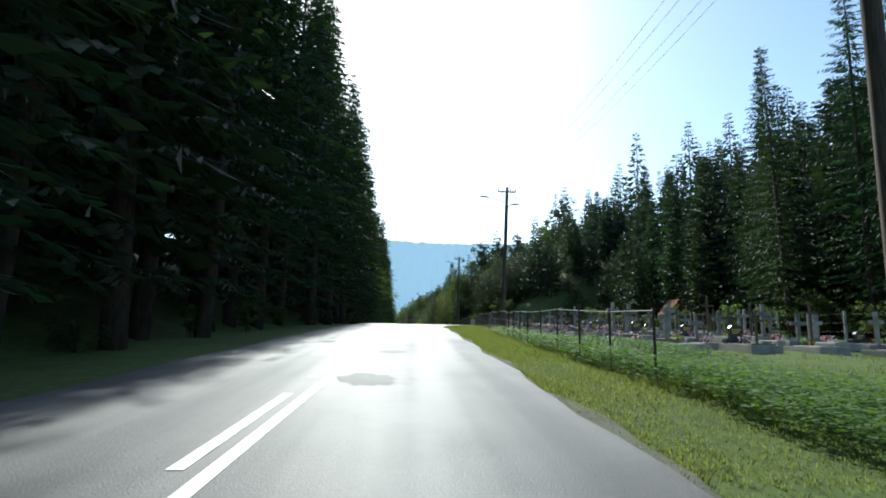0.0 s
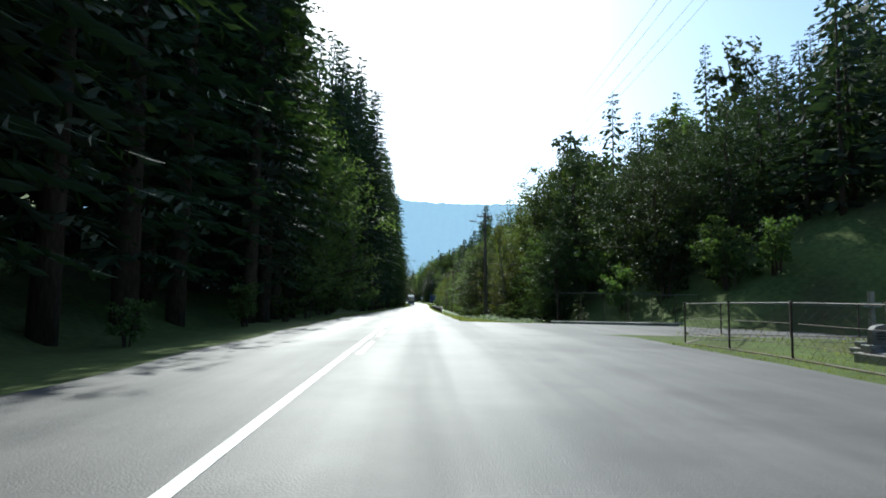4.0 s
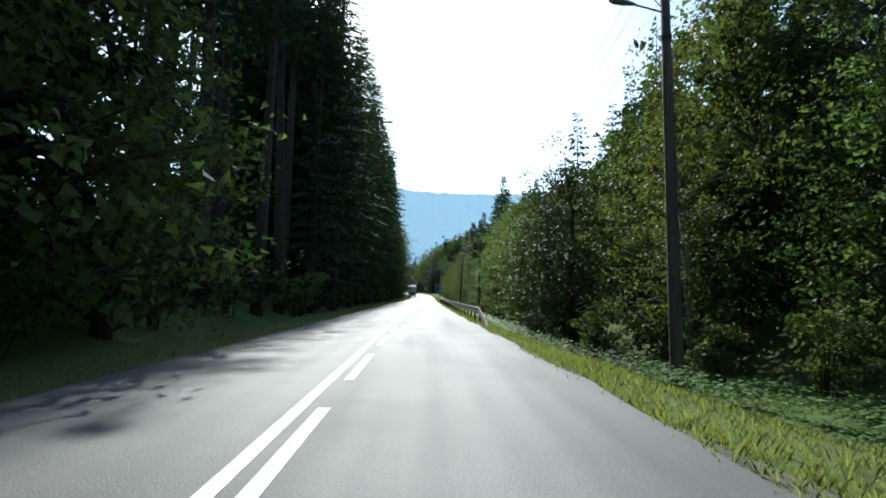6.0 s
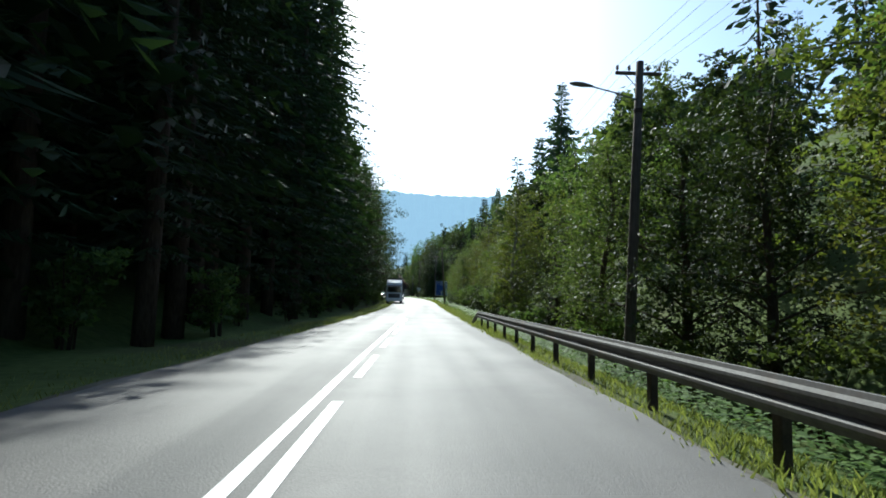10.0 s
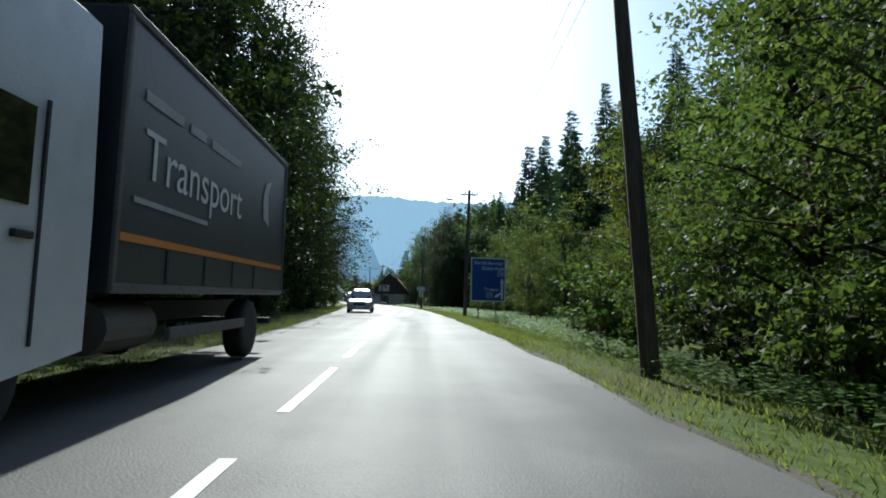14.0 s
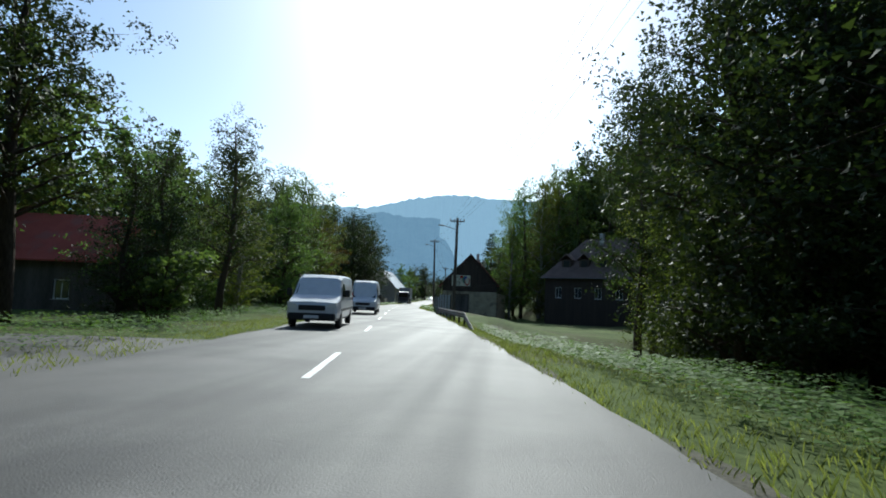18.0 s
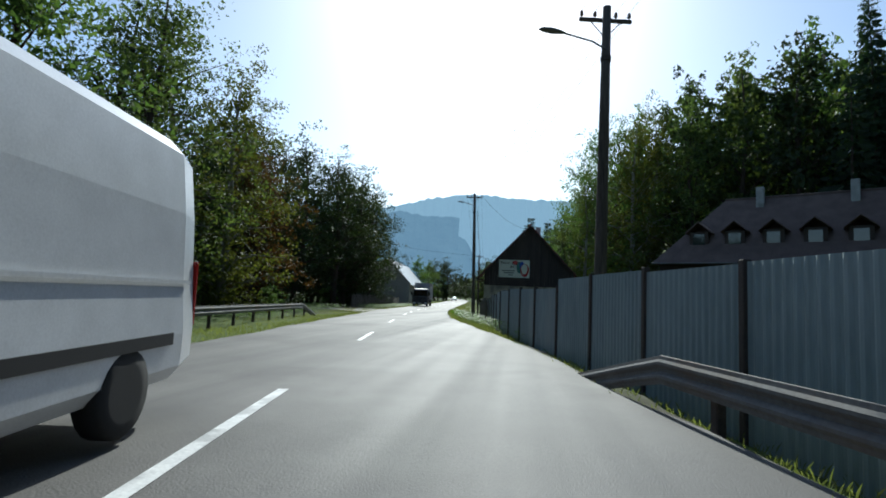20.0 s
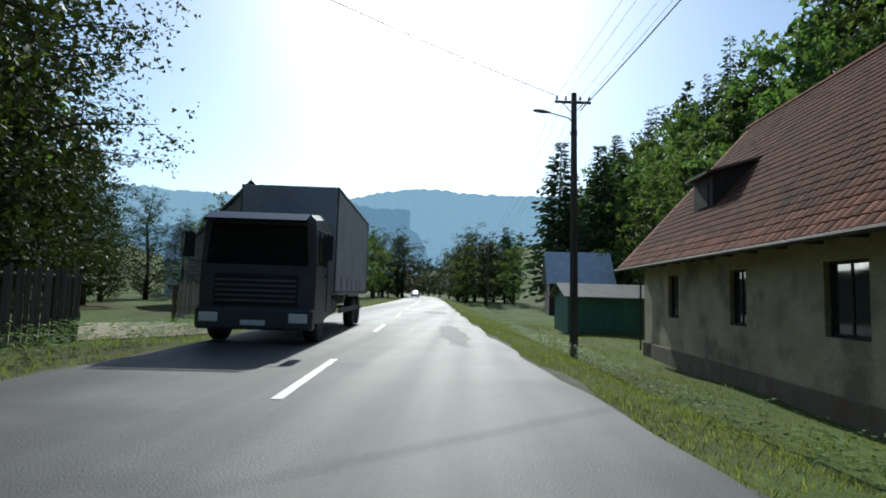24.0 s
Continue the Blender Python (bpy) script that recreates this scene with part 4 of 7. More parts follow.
# single tall trees that stand out above the rest: place and the height of the tip
for x, y, tip, k in ((26, 284, 38.3, "farspruce"), (27, 305, 40.5, "farspruce"), (29, 296, 36, "farspruce"), (24.7, 252, 24.3, "farspruce"), (26.8, 257.7, 25.3, "farspruce"), (29, 262, 27, "farspruce"), 
                     (27, 362, 32, "farspruce"), (34.6, 412.7, 43.5, "farspruce"), (44.5, 422.3, 52.6, "farspruce"), (60, 420, 65, "farspruce"), (59.5, 388, 59, "farspruce"), (33, 406, 38.5, "farspruce"),
                     (27.4, 398, 36, "farspruce"), (38, 372, 41.5, "farspruce"), (47, 385, 43.5, "farspruce"), (51, 174, 38, "farspruce"), (43.4, 158, 33.6, "midleafy"), (71, 186, 48, "farspruce"),
                     (15, 206, 17.5, "birch"), (16.2, 139, 18, "leafy"), (14.6, 135.5, 18.6, "leafy"), (17.5, 131, 20.6, "dark"), (21, 177, 13, "leafy"), (16.4, 190, 15.5, "leafy"), (17.5, 297, 19.8, "leafy")):
    plant(k, x, y, min(36, max(9, tip - float(land(x, y)))), wide=1.1)
# the slope behind the meadow, thickly wooded
for _ in range(190):
    y = rnd(262, 412)
    p = beside(y, float(plan(y, 4)) + rnd(1.5, 44))
    plant("woodspruce" if rnd(0, 1) < 0.7 else "woodleafy", p.x, p.y, rnd(13, 20), wide=1.2)
# the wooded slope on the right
for _ in range(170):
    y, u = rnd(100, 480), rnd(20, 90)
    if u > plan(y, 4) + 3:
        p = beside(y, u)
        plant("woodspruce" if y < 150 or rnd(0, 1) < 0.62 else "woodleafy", p.x, p.y, rnd(15, 25))
for _ in range(40):
    y, u = rnd(0, 110), rnd(60, 100)
    p = beside(y, u)
    plant("woodspruce", p.x, p.y, rnd(18, 26), wide=1.15)
# behind the houses
for x, y, h, k in ((-0.5, 464, 22, "birch"), (2.0, 467, 31, "leafy"), (5.5, 464, 32, "birch"), (0.5, 472, 27, "leafy"), (9, 468, 33, "birch"), (6, 475, 29, "dark"), (13, 464, 33, "leafy"), (15, 472, 32, "midleafy"),
                   (19, 463, 33, "midleafy"), (24, 458, 32, "midleafy"), (29, 452, 32, "farspruce"), (34, 450, 32, "farspruce"), (22, 468, 31, "midleafy"), (28, 462, 32, "midleafy"), (-2.5, 471, 17, "dark"), (10, 479, 28, "midleafy"), (33, 440, 28, "midleafy")):
    plant(k, x, y, h, wide=0.75 if h > 20 else 1.0)
row(["woodleafy", "woodspruce"], 400, 470, 3.6, 44, 60, 17, 22)
row("midleafy", 482, 560, 3.6, 25, 38, 15, 22)
row(["woodleafy", "woodspruce"], 470, 640, 3.4, 42, 60, 18, 25)
row(["woodleafy"], 440, 640, 4.5, 60, 90, 14, 19)
# down the valley
row("midleafy", 545, 580, 4.0, -42, -24, 13, 17, 1.1)
row("dark", 498, 528, 6.0, -27, -20, 9, 12, 1.1)
for x, y, h in ((-6.1, 551, 27), (-0.3, 545, 22), (6, 560, 20), (-12, 585, 17)):
    plant("farspruce", x, y, h, 0, 1.5)
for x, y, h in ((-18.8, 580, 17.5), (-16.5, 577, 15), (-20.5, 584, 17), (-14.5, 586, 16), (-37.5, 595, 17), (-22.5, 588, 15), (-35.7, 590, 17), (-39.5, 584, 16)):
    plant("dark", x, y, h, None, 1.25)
for y, u, h in ((556, 9.5, 12), (562, 6.5, 12), (570, 11, 12), (576, 5.8, 11), (590, 8, 12), (606, 9, 12), (625, 8, 12), (566, -11, 14), (580, -12, 14), (596, -10, 13), (548, -13, 14),
                (552, -22, 15), (612, -13, 14), (540, -30, 15), (640, 3, 13), (648, -2, 13), (655, 8, 13), (655, -8, 13), (662, 1, 14), (560, 15, 12), (584, 13, 12)):
    p = beside(y, u)
    plant("midleafy" if y < 600 else "woodleafy", p.x, p.y, h)
for _ in range(70):
    y = rnd(560, 900)
    u = rnd(14, 90) * random.choice((-1, 1))
    p = beside(y, u)
    plant("woodleafy" if rnd(0, 1) < 0.6 else "woodspruce", p.x, p.y, rnd(10, 17))


def distant_wood():
    """The trees behind the roadside ones, one piece."""
    mats, vs, loops, sizes, ms, base = [M_BARK, M_NEEDLE, M_LEAF, M_LEAFY, M_DARKLEAF], [], [], [], [], 0
    for stem, crown, m in WOOD:
        r = np.array(m)
        for me in (stem, crown):
            co, li, ls = np.empty(len(me.vertices) * 3), np.empty(len(me.loops), np.int32), np.empty(len(me.polygons), np.int32)
            me.vertices.foreach_get("co", co)
            me.loops.foreach_get("vertex_index", li)
            me.polygons.foreach_get("loop_total", ls)
            vs.append(co.reshape(-1, 3) @ r[:3, :3].T + r[:3, 3])
            loops.append(li + base)
            sizes.append(ls)
            ms.append(np.full(len(ls), mats.index(me.materials[0]), np.int32))
            base += len(me.vertices)
    v, li, ls = np.concatenate(vs), np.concatenate(loops), np.concatenate(sizes)
    me = bpy.data.meshes.new("wood")
    me.vertices.add(len(v))
    me.vertices.foreach_set("co", v.astype(np.float32).ravel())
    me.loops.add(len(li))
    me.loops.foreach_set("vertex_index", li.astype(np.int32))
    me.polygons.add(len(ls))
    me.polygons.foreach_set("loop_start", np.concatenate([[0], np.cumsum(ls)[:-1]]).astype(np.int32))
    for m in mats:
        me.materials.append(m)
    me.polygons.foreach_set("material_index", np.concatenate(ms))
    me.update(calc_edges=True)
    tagged(new("wood", me), "mixed dark conifers and broad-leaved trees on the slopes", "wood", kind="stuff")


distant_wood()


# ---- poles and wires ----
def ground_at(x, y):
    return float(land(x, y))


POLE_TOPS = []


def utility_pole(x, y, top, lamp=True, lean=0.0, thick=0.15, second_lamp=False):
    """A wooden pole with a cross-arm, insulators and a street lamp reaching over the road."""
    z0 = ground_at(x, y)
    h = top - z0
    a = road_turn(y)
    ob = thing("utility_pole", Matrix.Translation((x, y, z0)) @ Matrix.Rotation(a, 4, "Z"),
               "weathered brown wooden power pole with cross-arm" + (" and street lamp" if lamp else ""), "power pole", "power poles along the road")
    part("shaft", Geo().tube([(lean * k, 0, k * h) for k in (-0.06, 0.0, 0.33, 0.66, 1.0)], [thick * 1.12, thick * 1.1, thick, thick * 0.88, thick * 0.72], 12), M_POLE, ob, smooth=True)
    part("crossarm", Geo().box(lean - 0.75, lean + 0.75, thick * 0.5, thick * 0.5 + 0.09, h - 0.38, h - 0.28, chamfer=0.015), M_POLE, ob)
    part("brace", Geo().tube([(lean - 0.45, thick * 0.7, h - 0.36), (lean, thick * 0.7, h - 0.85), (lean + 0.45, thick * 0.7, h - 0.36)], 0.018, 5), M_DARKSTEEL, ob)
    ins = Geo().loft([[(r * math.cos(t), r * math.sin(t), z) for t in np.linspace(0, 2 * math.pi, 9)[:-1]]
                      for r, z in ((0.012, -0.05), (0.012, 0.02), (0.05, 0.03), (0.055, 0.07), (0.03, 0.09), (0.05, 0.11), (0.045, 0.15), (0.02, 0.18))]).mesh("insulator", M_PORCELAIN, True)
    offs = (-0.68, -0.3, 0.3, 0.68)
    for o in offs:
        part("insulator", ins, None, ob, at=Matrix.Translation((lean + o, thick * 0.5 + 0.045, h - 0.25)))
    part("collar", Geo().tube([(lean * 0.85, 0, h * 0.85 - 0.12), (lean * 0.85, 0, h * 0.85 + 0.02)], thick * 0.92, 12), M_DARKSTEEL, ob)
    for side in ((-1, 1) if second_lamp else (-1,)) if lamp else ():
        zz = h - 1.05 if side < 0 else h - 1.6
        ln = 1.15 if side < 0 else 0.6
        arm = part("lamp_arm", Geo().tube([(lean * 0.9, -thick * 0.6, zz - 0.25), (side * 0.35, -thick * 0.9, zz - 0.05), (side * ln, -thick * 0.9, zz + 0.14)], 0.026, 8), M_STEEL, ob)
        head = Geo()
        rings = []
        for s, w, t in ((0, 0.03, 0.03), (0.1, 0.07, 0.06), (0.35, 0.12, 0.09), (0.6, 0.11, 0.075), (0.74, 0.03, 0.03)):
            cx, cz = side * (ln - 0.05 + s), zz + 0.14 + s * 0.1
            rings.append([(cx, -thick * 0.9 + w * math.cos(q), cz + t * max(-0.35, math.sin(q))) for q in np.linspace(0, 2 * math.pi, 11)[:-1]])
        part("lamp_head", head.loft(rings), M_STEEL, arm, "grey street lamp head", True)
    p = Matrix.Translation((x, y, z0)) @ Matrix.Rotation(a, 4, "Z")
    POLE_TOPS.append([p @ Vector((lean + o, thick * 0.5 + 0.045, h - 0.08)) for o in offs])
    return ob


for x, y, top, lamp, lean, sec in ((7.3, 7.2, 10.2, True, 0.1, False), (7.75, 40.2, 12.6, True, 0.35, True), (8.45, 79.0, 12.5, True, 0.1, True), (7.8, 128.3, 11.2, True, -0.25, False),
                                   (6.95, 169.6, 7.3, True, 0.1, False), (7.7, 208.4, 8.3, True, 0.45, False), (6.27, 283.2, 8.0, True, -0.7, False), (5.75, 317.2, 8.5, True, 0.2, False),
                                   (2.3, 353.0, 8.8, True, 0.15, False), (-7.4, 404.6, 6.9, True, 0.1, False), (-13.45, 438.8, 8.2, True, -0.25, False), (-16.4, 487.0, 6.2, True, -0.1, False)):
    utility_pole(x, y, top, lamp, lean, 0.16, sec)
utility_pole(-17.5, 545.0, 5.5, False, 0.0, 0.14)
for a, b in zip(POLE_TOPS[:-1], POLE_TOPS[1:]):
    far = (b[0] - a[0]).length
    line = thing("power_line", Matrix.Translation(a[0]), "four thin dark power cables strung between poles", "power line", "power lines")
    for p, q in zip(a, b):
        pts = []
        for k in range(13):
            s = k / 12
            w = p.lerp(q, s)
            pts.append(w - a[0] - Vector((0, 0, far * 0.022 * 4 * s * (1 - s))))
        part("wire", Geo().tube(pts, 0.006, 4, cap=False), M_WIRE, line)
cable = thing("bundled_cable", Matrix.Translation(POLE_TOPS[10][2]), "thick black bundled cable strung between two poles", "cable")
q = POLE_TOPS[11][2] - POLE_TOPS[10][2]
part("wire", Geo().tube([q * t - Vector((0, 0, 1.5 - 0.9 * t + q.length * 0.02 * 4 * t * (1 - t))) for t in np.linspace(0, 1, 15)], 0.02, 5, cap=False), M_WIRE, cable)
drop = thing("service_cable", Matrix.Translation(POLE_TOPS[10][0]), "dark service cable from the pole to the gabled house", "cable")
pq = [POLE_TOPS[10][3], Vector((-9.0, 449.2, 6.4))]
part("wire", Geo().tube([pq[0].lerp(pq[1], s) - POLE_TOPS[10][0] - Vector((0, 0, 2.2 * s * (1 - s))) for s in np.linspace(0, 1, 11)], 0.014, 4, cap=False), M_WIRE, drop)
cross = thing("service_cable", Matrix.Translation(POLE_TOPS[11][0]), "dark cable crossing the road to the far side", "cable")
pq = [POLE_TOPS[11][0], Vector((-44, 462, 8.5))]
part("wire", Geo().tube([pq[0].lerp(pq[1], s) - POLE_TOPS[11][0] - Vector((0, 0, 3.4 * s * (1 - s))) for s in np.linspace(0, 1, 15)], 0.014, 4, cap=False), M_WIRE, cross)


# ---- guard rails ----
def guardrail(y0, y1, u0, u1, face, label, post_step=2.4, down_start=True, down_end=True, height=0.74):
    """A W-shaped steel beam on posts; its ends run down to the ground."""
    o = beside(y0, u0)
    o.z = ground_at(o.x, o.y)
    ob = thing("guardrail", Matrix.Translation(o), label, "guardrail", "guardrails")
    prof = [(0.03, 0.163), (0.042, 0.16), (0.05, 0.12), (0.072, 0.09), (0.072, 0.06), (0.03, 0.02), (0.03, -0.02), (0.072, -0.06), (0.072, -0.09), (0.05, -0.12), (0.042, -0.16), (0.03, -0.163)]
    ring = [(-face * a, b) for a, b in prof] + [(-face * (a - 0.008), b) for a, b in reversed(prof)]
    rows = []
    n = int((y1 - y0) / 0.6)
    for i in range(n + 1):
        y = y0 + (y1 - y0) * i / n
        u = u0 + (u1 - u0) * i / n
        z = height - 0.16
        if down_start:
            z -= 0.75 * max(0, 1 - (y - y0) / 3.6)
        if down_end:
            z -= 0.75 * max(0, 1 - (y1 - y) / 3.6)
        p = beside(y, u)
        base = road_z(y) - 0.12
        a = road_turn(y)
        rows.append([(p.x + q * math.cos(a) - o.x, p.y + q * math.sin(a) - o.y, base + z + w - o.z) for q, w in ring])
    part("beam", Geo().loft(rows), M_STEEL, ob, "dull W-shaped steel beam")
    post = Geo().box(-0.05, 0.05, -0.06, 0.06, -1.4, height - 0.06, chamfer=0.012).mesh("post", M_DARKSTEEL)
    y = y0 + 4.0
    while y < y1 - (2.5 if down_end else 0):
        u = u0 + (u1 - u0) * (y - y0) / (y1 - y0)
        p = beside(y, u + face * 0.06)
        part("post", post, None, ob, at=Matrix.Translation((p.x - o.x, p.y - o.y, road_z(y) - 0.12 - o.z)) @ Matrix.Rotation(road_turn(y), 4, "Z"))
        y += post_step


guardrail(137.5, 223, 2.95, 2.8, 1, "long dull steel crash barrier on dark posts at the grass verge")
guardrail(376.5, 399.5, 3.15, 2.75, 1, "short steel crash barrier at the stream bridge")
guardrail(385.5, 426, -7.3, -7.5, -1, "long steel crash barrier across the stream bridge with a sloping end")


# ---- road signs ----
def arrow(points, thick):
    g = Geo()
    g.prism(points, 0, -thick, "y")
    return g


def direction_sign():
    x, y = 7.08, 312.7
    z = ground_at(x, y)
    m = Matrix.Translation((x, y, z)) @ Matrix.Rotation(radians(12), 4, "Z")
    ob = thing("direction_sign", m, "large blue direction sign with white town names on two posts", "road sign")
    b, t = 1.32, 4.55
    part("panel", Geo().box(-1.36, 1.36, -0.02, 0.02, b, t, chamfer=0.012), M_BLUE, ob)
    for x0, x1, z0, z1 in ((-1.36, 1.36, t - 0.07, t), (-1.36, 1.36, b, b + 0.07), (-1.36, -1.29, b + 0.07, t - 0.07), (1.29, 1.36, b + 0.07, t - 0.07)):
        part("border", Geo().box(x0, x1, -0.027, -0.021, z0, z1), M_WHITE, ob)
    for px in (-0.72, 0.62):
        part("post", Geo().tube([(px, 0.07, -0.5), (px, 0.07, t - 0.3)], 0.045, 10), M_STEEL, ob, smooth=True)
        for zz in (b + 0.4, t - 0.6):
            part("clamp", Geo().box(px - 0.07, px + 0.07, 0.02, 0.13, zz, zz + 0.05), M_STEEL, ob)
    up = Matrix.Rotation(radians(90), 4, "X")
    words("Banská Bystrica", 0.36, M_WHITE, ob, Matrix.Translation((0.0, -0.03, t - 0.38)) @ up)
    words("Dolný Kubín", 0.36, M_WHITE, ob, Matrix.Translation((0.4, -0.03, t - 0.78)) @ up)
    words("Trstená", 0.36, M_WHITE, ob, Matrix.Translation((0.22, -0.03, t - 2.34)) @ up)
    for cx, cz in ((0.95, t - 1.16), (0.1, t - 2.76)):
        for x0, x1, z0, z1 in ((-0.23, 0.23, 0.15, 0.18), (-0.23, 0.23, -0.18, -0.15), (-0.23, -0.2, -0.15, 0.15), (0.2, 0.23, -0.15, 0.15)):
            part("number_frame", Geo().box(cx + x0, cx + x1, -0.03, -0.024, cz + z0, cz + z1), M_WHITE, ob)
        words("59", 0.28, M_WHITE, ob, Matrix.Translation((cx, -0.03, cz)) @ up)
    part("arrow", Geo().prism([(1.0, b + 0.18), (1.16, b + 0.18), (1.16, t - 1.85), (1.25, t - 1.85), (1.08, t - 1.48), (0.91, t - 1.85), (1.0, t - 1.85)], -0.03, -0.024, "y"), M_WHITE, ob)
    part("side_arrow", Geo().prism([(0.992, t - 2.52), (0.992, t - 2.66), (0.76, t - 2.82), (0.8, t - 2.9), (0.48, t - 2.92), (0.64, t - 2.64), (0.68, t - 2.71)], -0.03, -0.024, "y"), M_WHITE, ob)


direction_sign()


def town_sign():
    x, y = 2.2, 351.6
    z = ground_at(x, y)
    m = Matrix.Translation((x, y, z)) @ Matrix.Rotation(radians(6), 4, "Z")
    ob = thing("town_sign", m, "white town sign with black letters above a yellow plate", "road sign")
    t = 0.9 - z
    part("post", Geo().tube([(-0.22, 0.05, -0.4), (-0.22, 0.05, t + 0.75)], 0.03, 10), M_STEEL, ob, smooth=True)
    part("panel", Geo().box(-0.62, 0.62, -0.015, 0.015, t - 0.62, t, chamfer=0.008), M_WHITE, ob)
    for x0, x1, z0, z1 in ((-0.6, 0.6, t - 0.03, t - 0.015), (-0.6, 0.6, t - 0.605, t - 0.59), (-0.6, -0.585, t - 0.59, t - 0.03), (0.585, 0.6, t - 0.59, t - 0.03)):
        part("border", Geo().box(x0, x1, -0.021, -0.016, z0, z1), M_BLACK, ob)
    up = Matrix.Rotation(radians(90), 4, "X")
    words("ORAVSKÝ", 0.24, M_BLACK, ob, Matrix.Translation((0.0, -0.023, t - 0.19)) @ up)
    words("PODZÁMOK", 0.22, M_BLACK, ob, Matrix.Translation((0.0, -0.023, t - 0.44)) @ up)
    part("plate", Geo().box(-0.28, 0.32, -0.015, 0.015, t - 1.5, t - 0.68, chamfer=0.008), M_WHITE, ob, "white plate with a yellow triangle")
    part("triangle", Geo().prism([(-0.2, t - 1.14), (0.24, t - 1.14), (0.02, t - 0.74)], -0.02, -0.016, "y"), M_BLACK, ob)
    part("triangle_fill", Geo().prism([(-0.13, t - 1.1), (0.17, t - 1.1), (0.02, t - 0.83)], -0.024, -0.021, "y"), M_YELLOW, ob)
    part("symbol_bar", Geo().box(-0.05, 0.09, -0.028, -0.025, t - 1.05, t - 0.98), M_BLACK, ob)
    part("yellow_plate", Geo().box(-0.2, 0.26, -0.02, -0.016, t - 1.46, t - 1.2), M_YELLOW, ob)


town_sign()


# ---- the graveyard ----
def graveyard_fence():
    rows = [(4.9, 10), (5.3, 22), (6.4, 34), (7.7, 47), (9.0, 60), (9.6, 70), (10.4, 97)]
    ob = thing("graveyard_fence", Matrix.Translation((4.9, 10, ground_at(4.9, 10))), "wire-mesh fence with pale top rail on dark steel posts", "fence")
    o = ob.matrix_basis.translation
    post = Geo().tube([(0, 0, -0.4), (0, 0, 1.36)], 0.028, 8).box(-0.04, 0.04, -0.04, 0.04, 1.36, 1.39, chamfer=0.01).mesh("post", M_DARKSTEEL)
    pts = []
    for (x0, y0), (x1, y1) in zip(rows[:-1], rows[1:]):
        n = max(1, round(math.hypot(x1 - x0, y1 - y0) / 2.6))
        pts += [(x0 + (x1 - x0) * k / n, y0 + (y1 - y0) * k / n) for k in range(n)]
    pts += [(14 + 3 * k, 98.5) for k in range(6)]
    rel = [Vector((x, y, ground_at(x, y))) - o for x, y in pts]
    for p in rel:
        part("post", post, None, ob, at=Matrix.Translation(p))
    part("plinth", Geo().loft([[(p.x - 0.08, p.y, p.z - 0.2), (p.x - 0.08, p.y, p.z + 0.04), (p.x + 0.08, p.y, p.z + 0.04), (p.x + 0.08, p.y, p.z - 0.2)] for p in rel]), M_DARKPLASTER, ob)
    for z in (0.35, 0.85):
        part("wire", Geo().tube([p + Vector((0, 0, z)) for p in rel], 0.007, 4, cap=False), M_DARKSTEEL, ob)
    part("top_rail", Geo().tube([p + Vector((0, 0, 1.34)) for p in rel], 0.018, 6, cap=False), M_STEEL, ob, "pale steel top rail")
    g = Geo()
    for p, q in zip(rel[:-1], rel[1:]):
        for k in range(8):
            a, b = p.lerp(q, k / 8), p.lerp(q, (k + 1) / 8)
            for s in range(4):
                z0, z1 = 0.18 + s * 0.28, 0.46 + s * 0.28
                g.tube([a + Vector((0, 0, z0)), b + Vector((0, 0, z1))], 0.004, 3, cap=False)
                g.tube([a + Vector((0, 0, z1)), b + Vector((0, 0, z0))], 0.004, 3, cap=False)
    tagged(part("wire_mesh", g, M_DARKSTEEL, ob, "thin diagonal wire mesh"), kind="stuff")
    back = thing("post_fence", Matrix.Translation((25, 20, ground_at(25, 20))), "row of pale round concrete posts with wires behind the graves", "fence")
    o2 = back.matrix_basis.translation
    tops = []
    for k in range(29):
        x, y = 25 + 0.06 * k, 20 + 2.8 * k
        z = ground_at(x, y)
        part("post", Geo().tube([(x - o2.x, y - o2.y, z - o2.z - 0.3), (x - o2.x, y - o2.y, z - o2.z + 1.7), (x - o2.x, y - o2.y, z - o2.z + 1.78)], [0.075, 0.075, 0.03], 8), M_CONCRETE, back)
        tops.append((x - o2.x, y - o2.y, z - o2.z))
    for z in (0.6, 1.1, 1.6):
        part("wire", Geo().tube([(x, y, q + z) for x, y, q in tops], 0.006, 4), M_DARKSTEEL, back)


graveyard_fence()
random.seed(5)


def flowers(parent, x, y, z, n=40, r=0.25):
    v, f = [], []
    for _ in range(n):
        c = Vector((x + rnd(-r, r), y + rnd(-r, r), z + rnd(0.03, 0.3)))
        nn = (unit() + Vector((0, 0, 1))).normalized()
        d = unit().cross(nn)
        if d.length > 0.1:
            quad_leaf(v, f, c, d.normalized(), nn, rnd(0.06, 0.13), 1.0)
    tagged(part("bouquet", ready("bouquet", v, f, M_FLOWER if rnd(0, 1) < 0.6 else M_WEED), None, parent), kind="stuff")


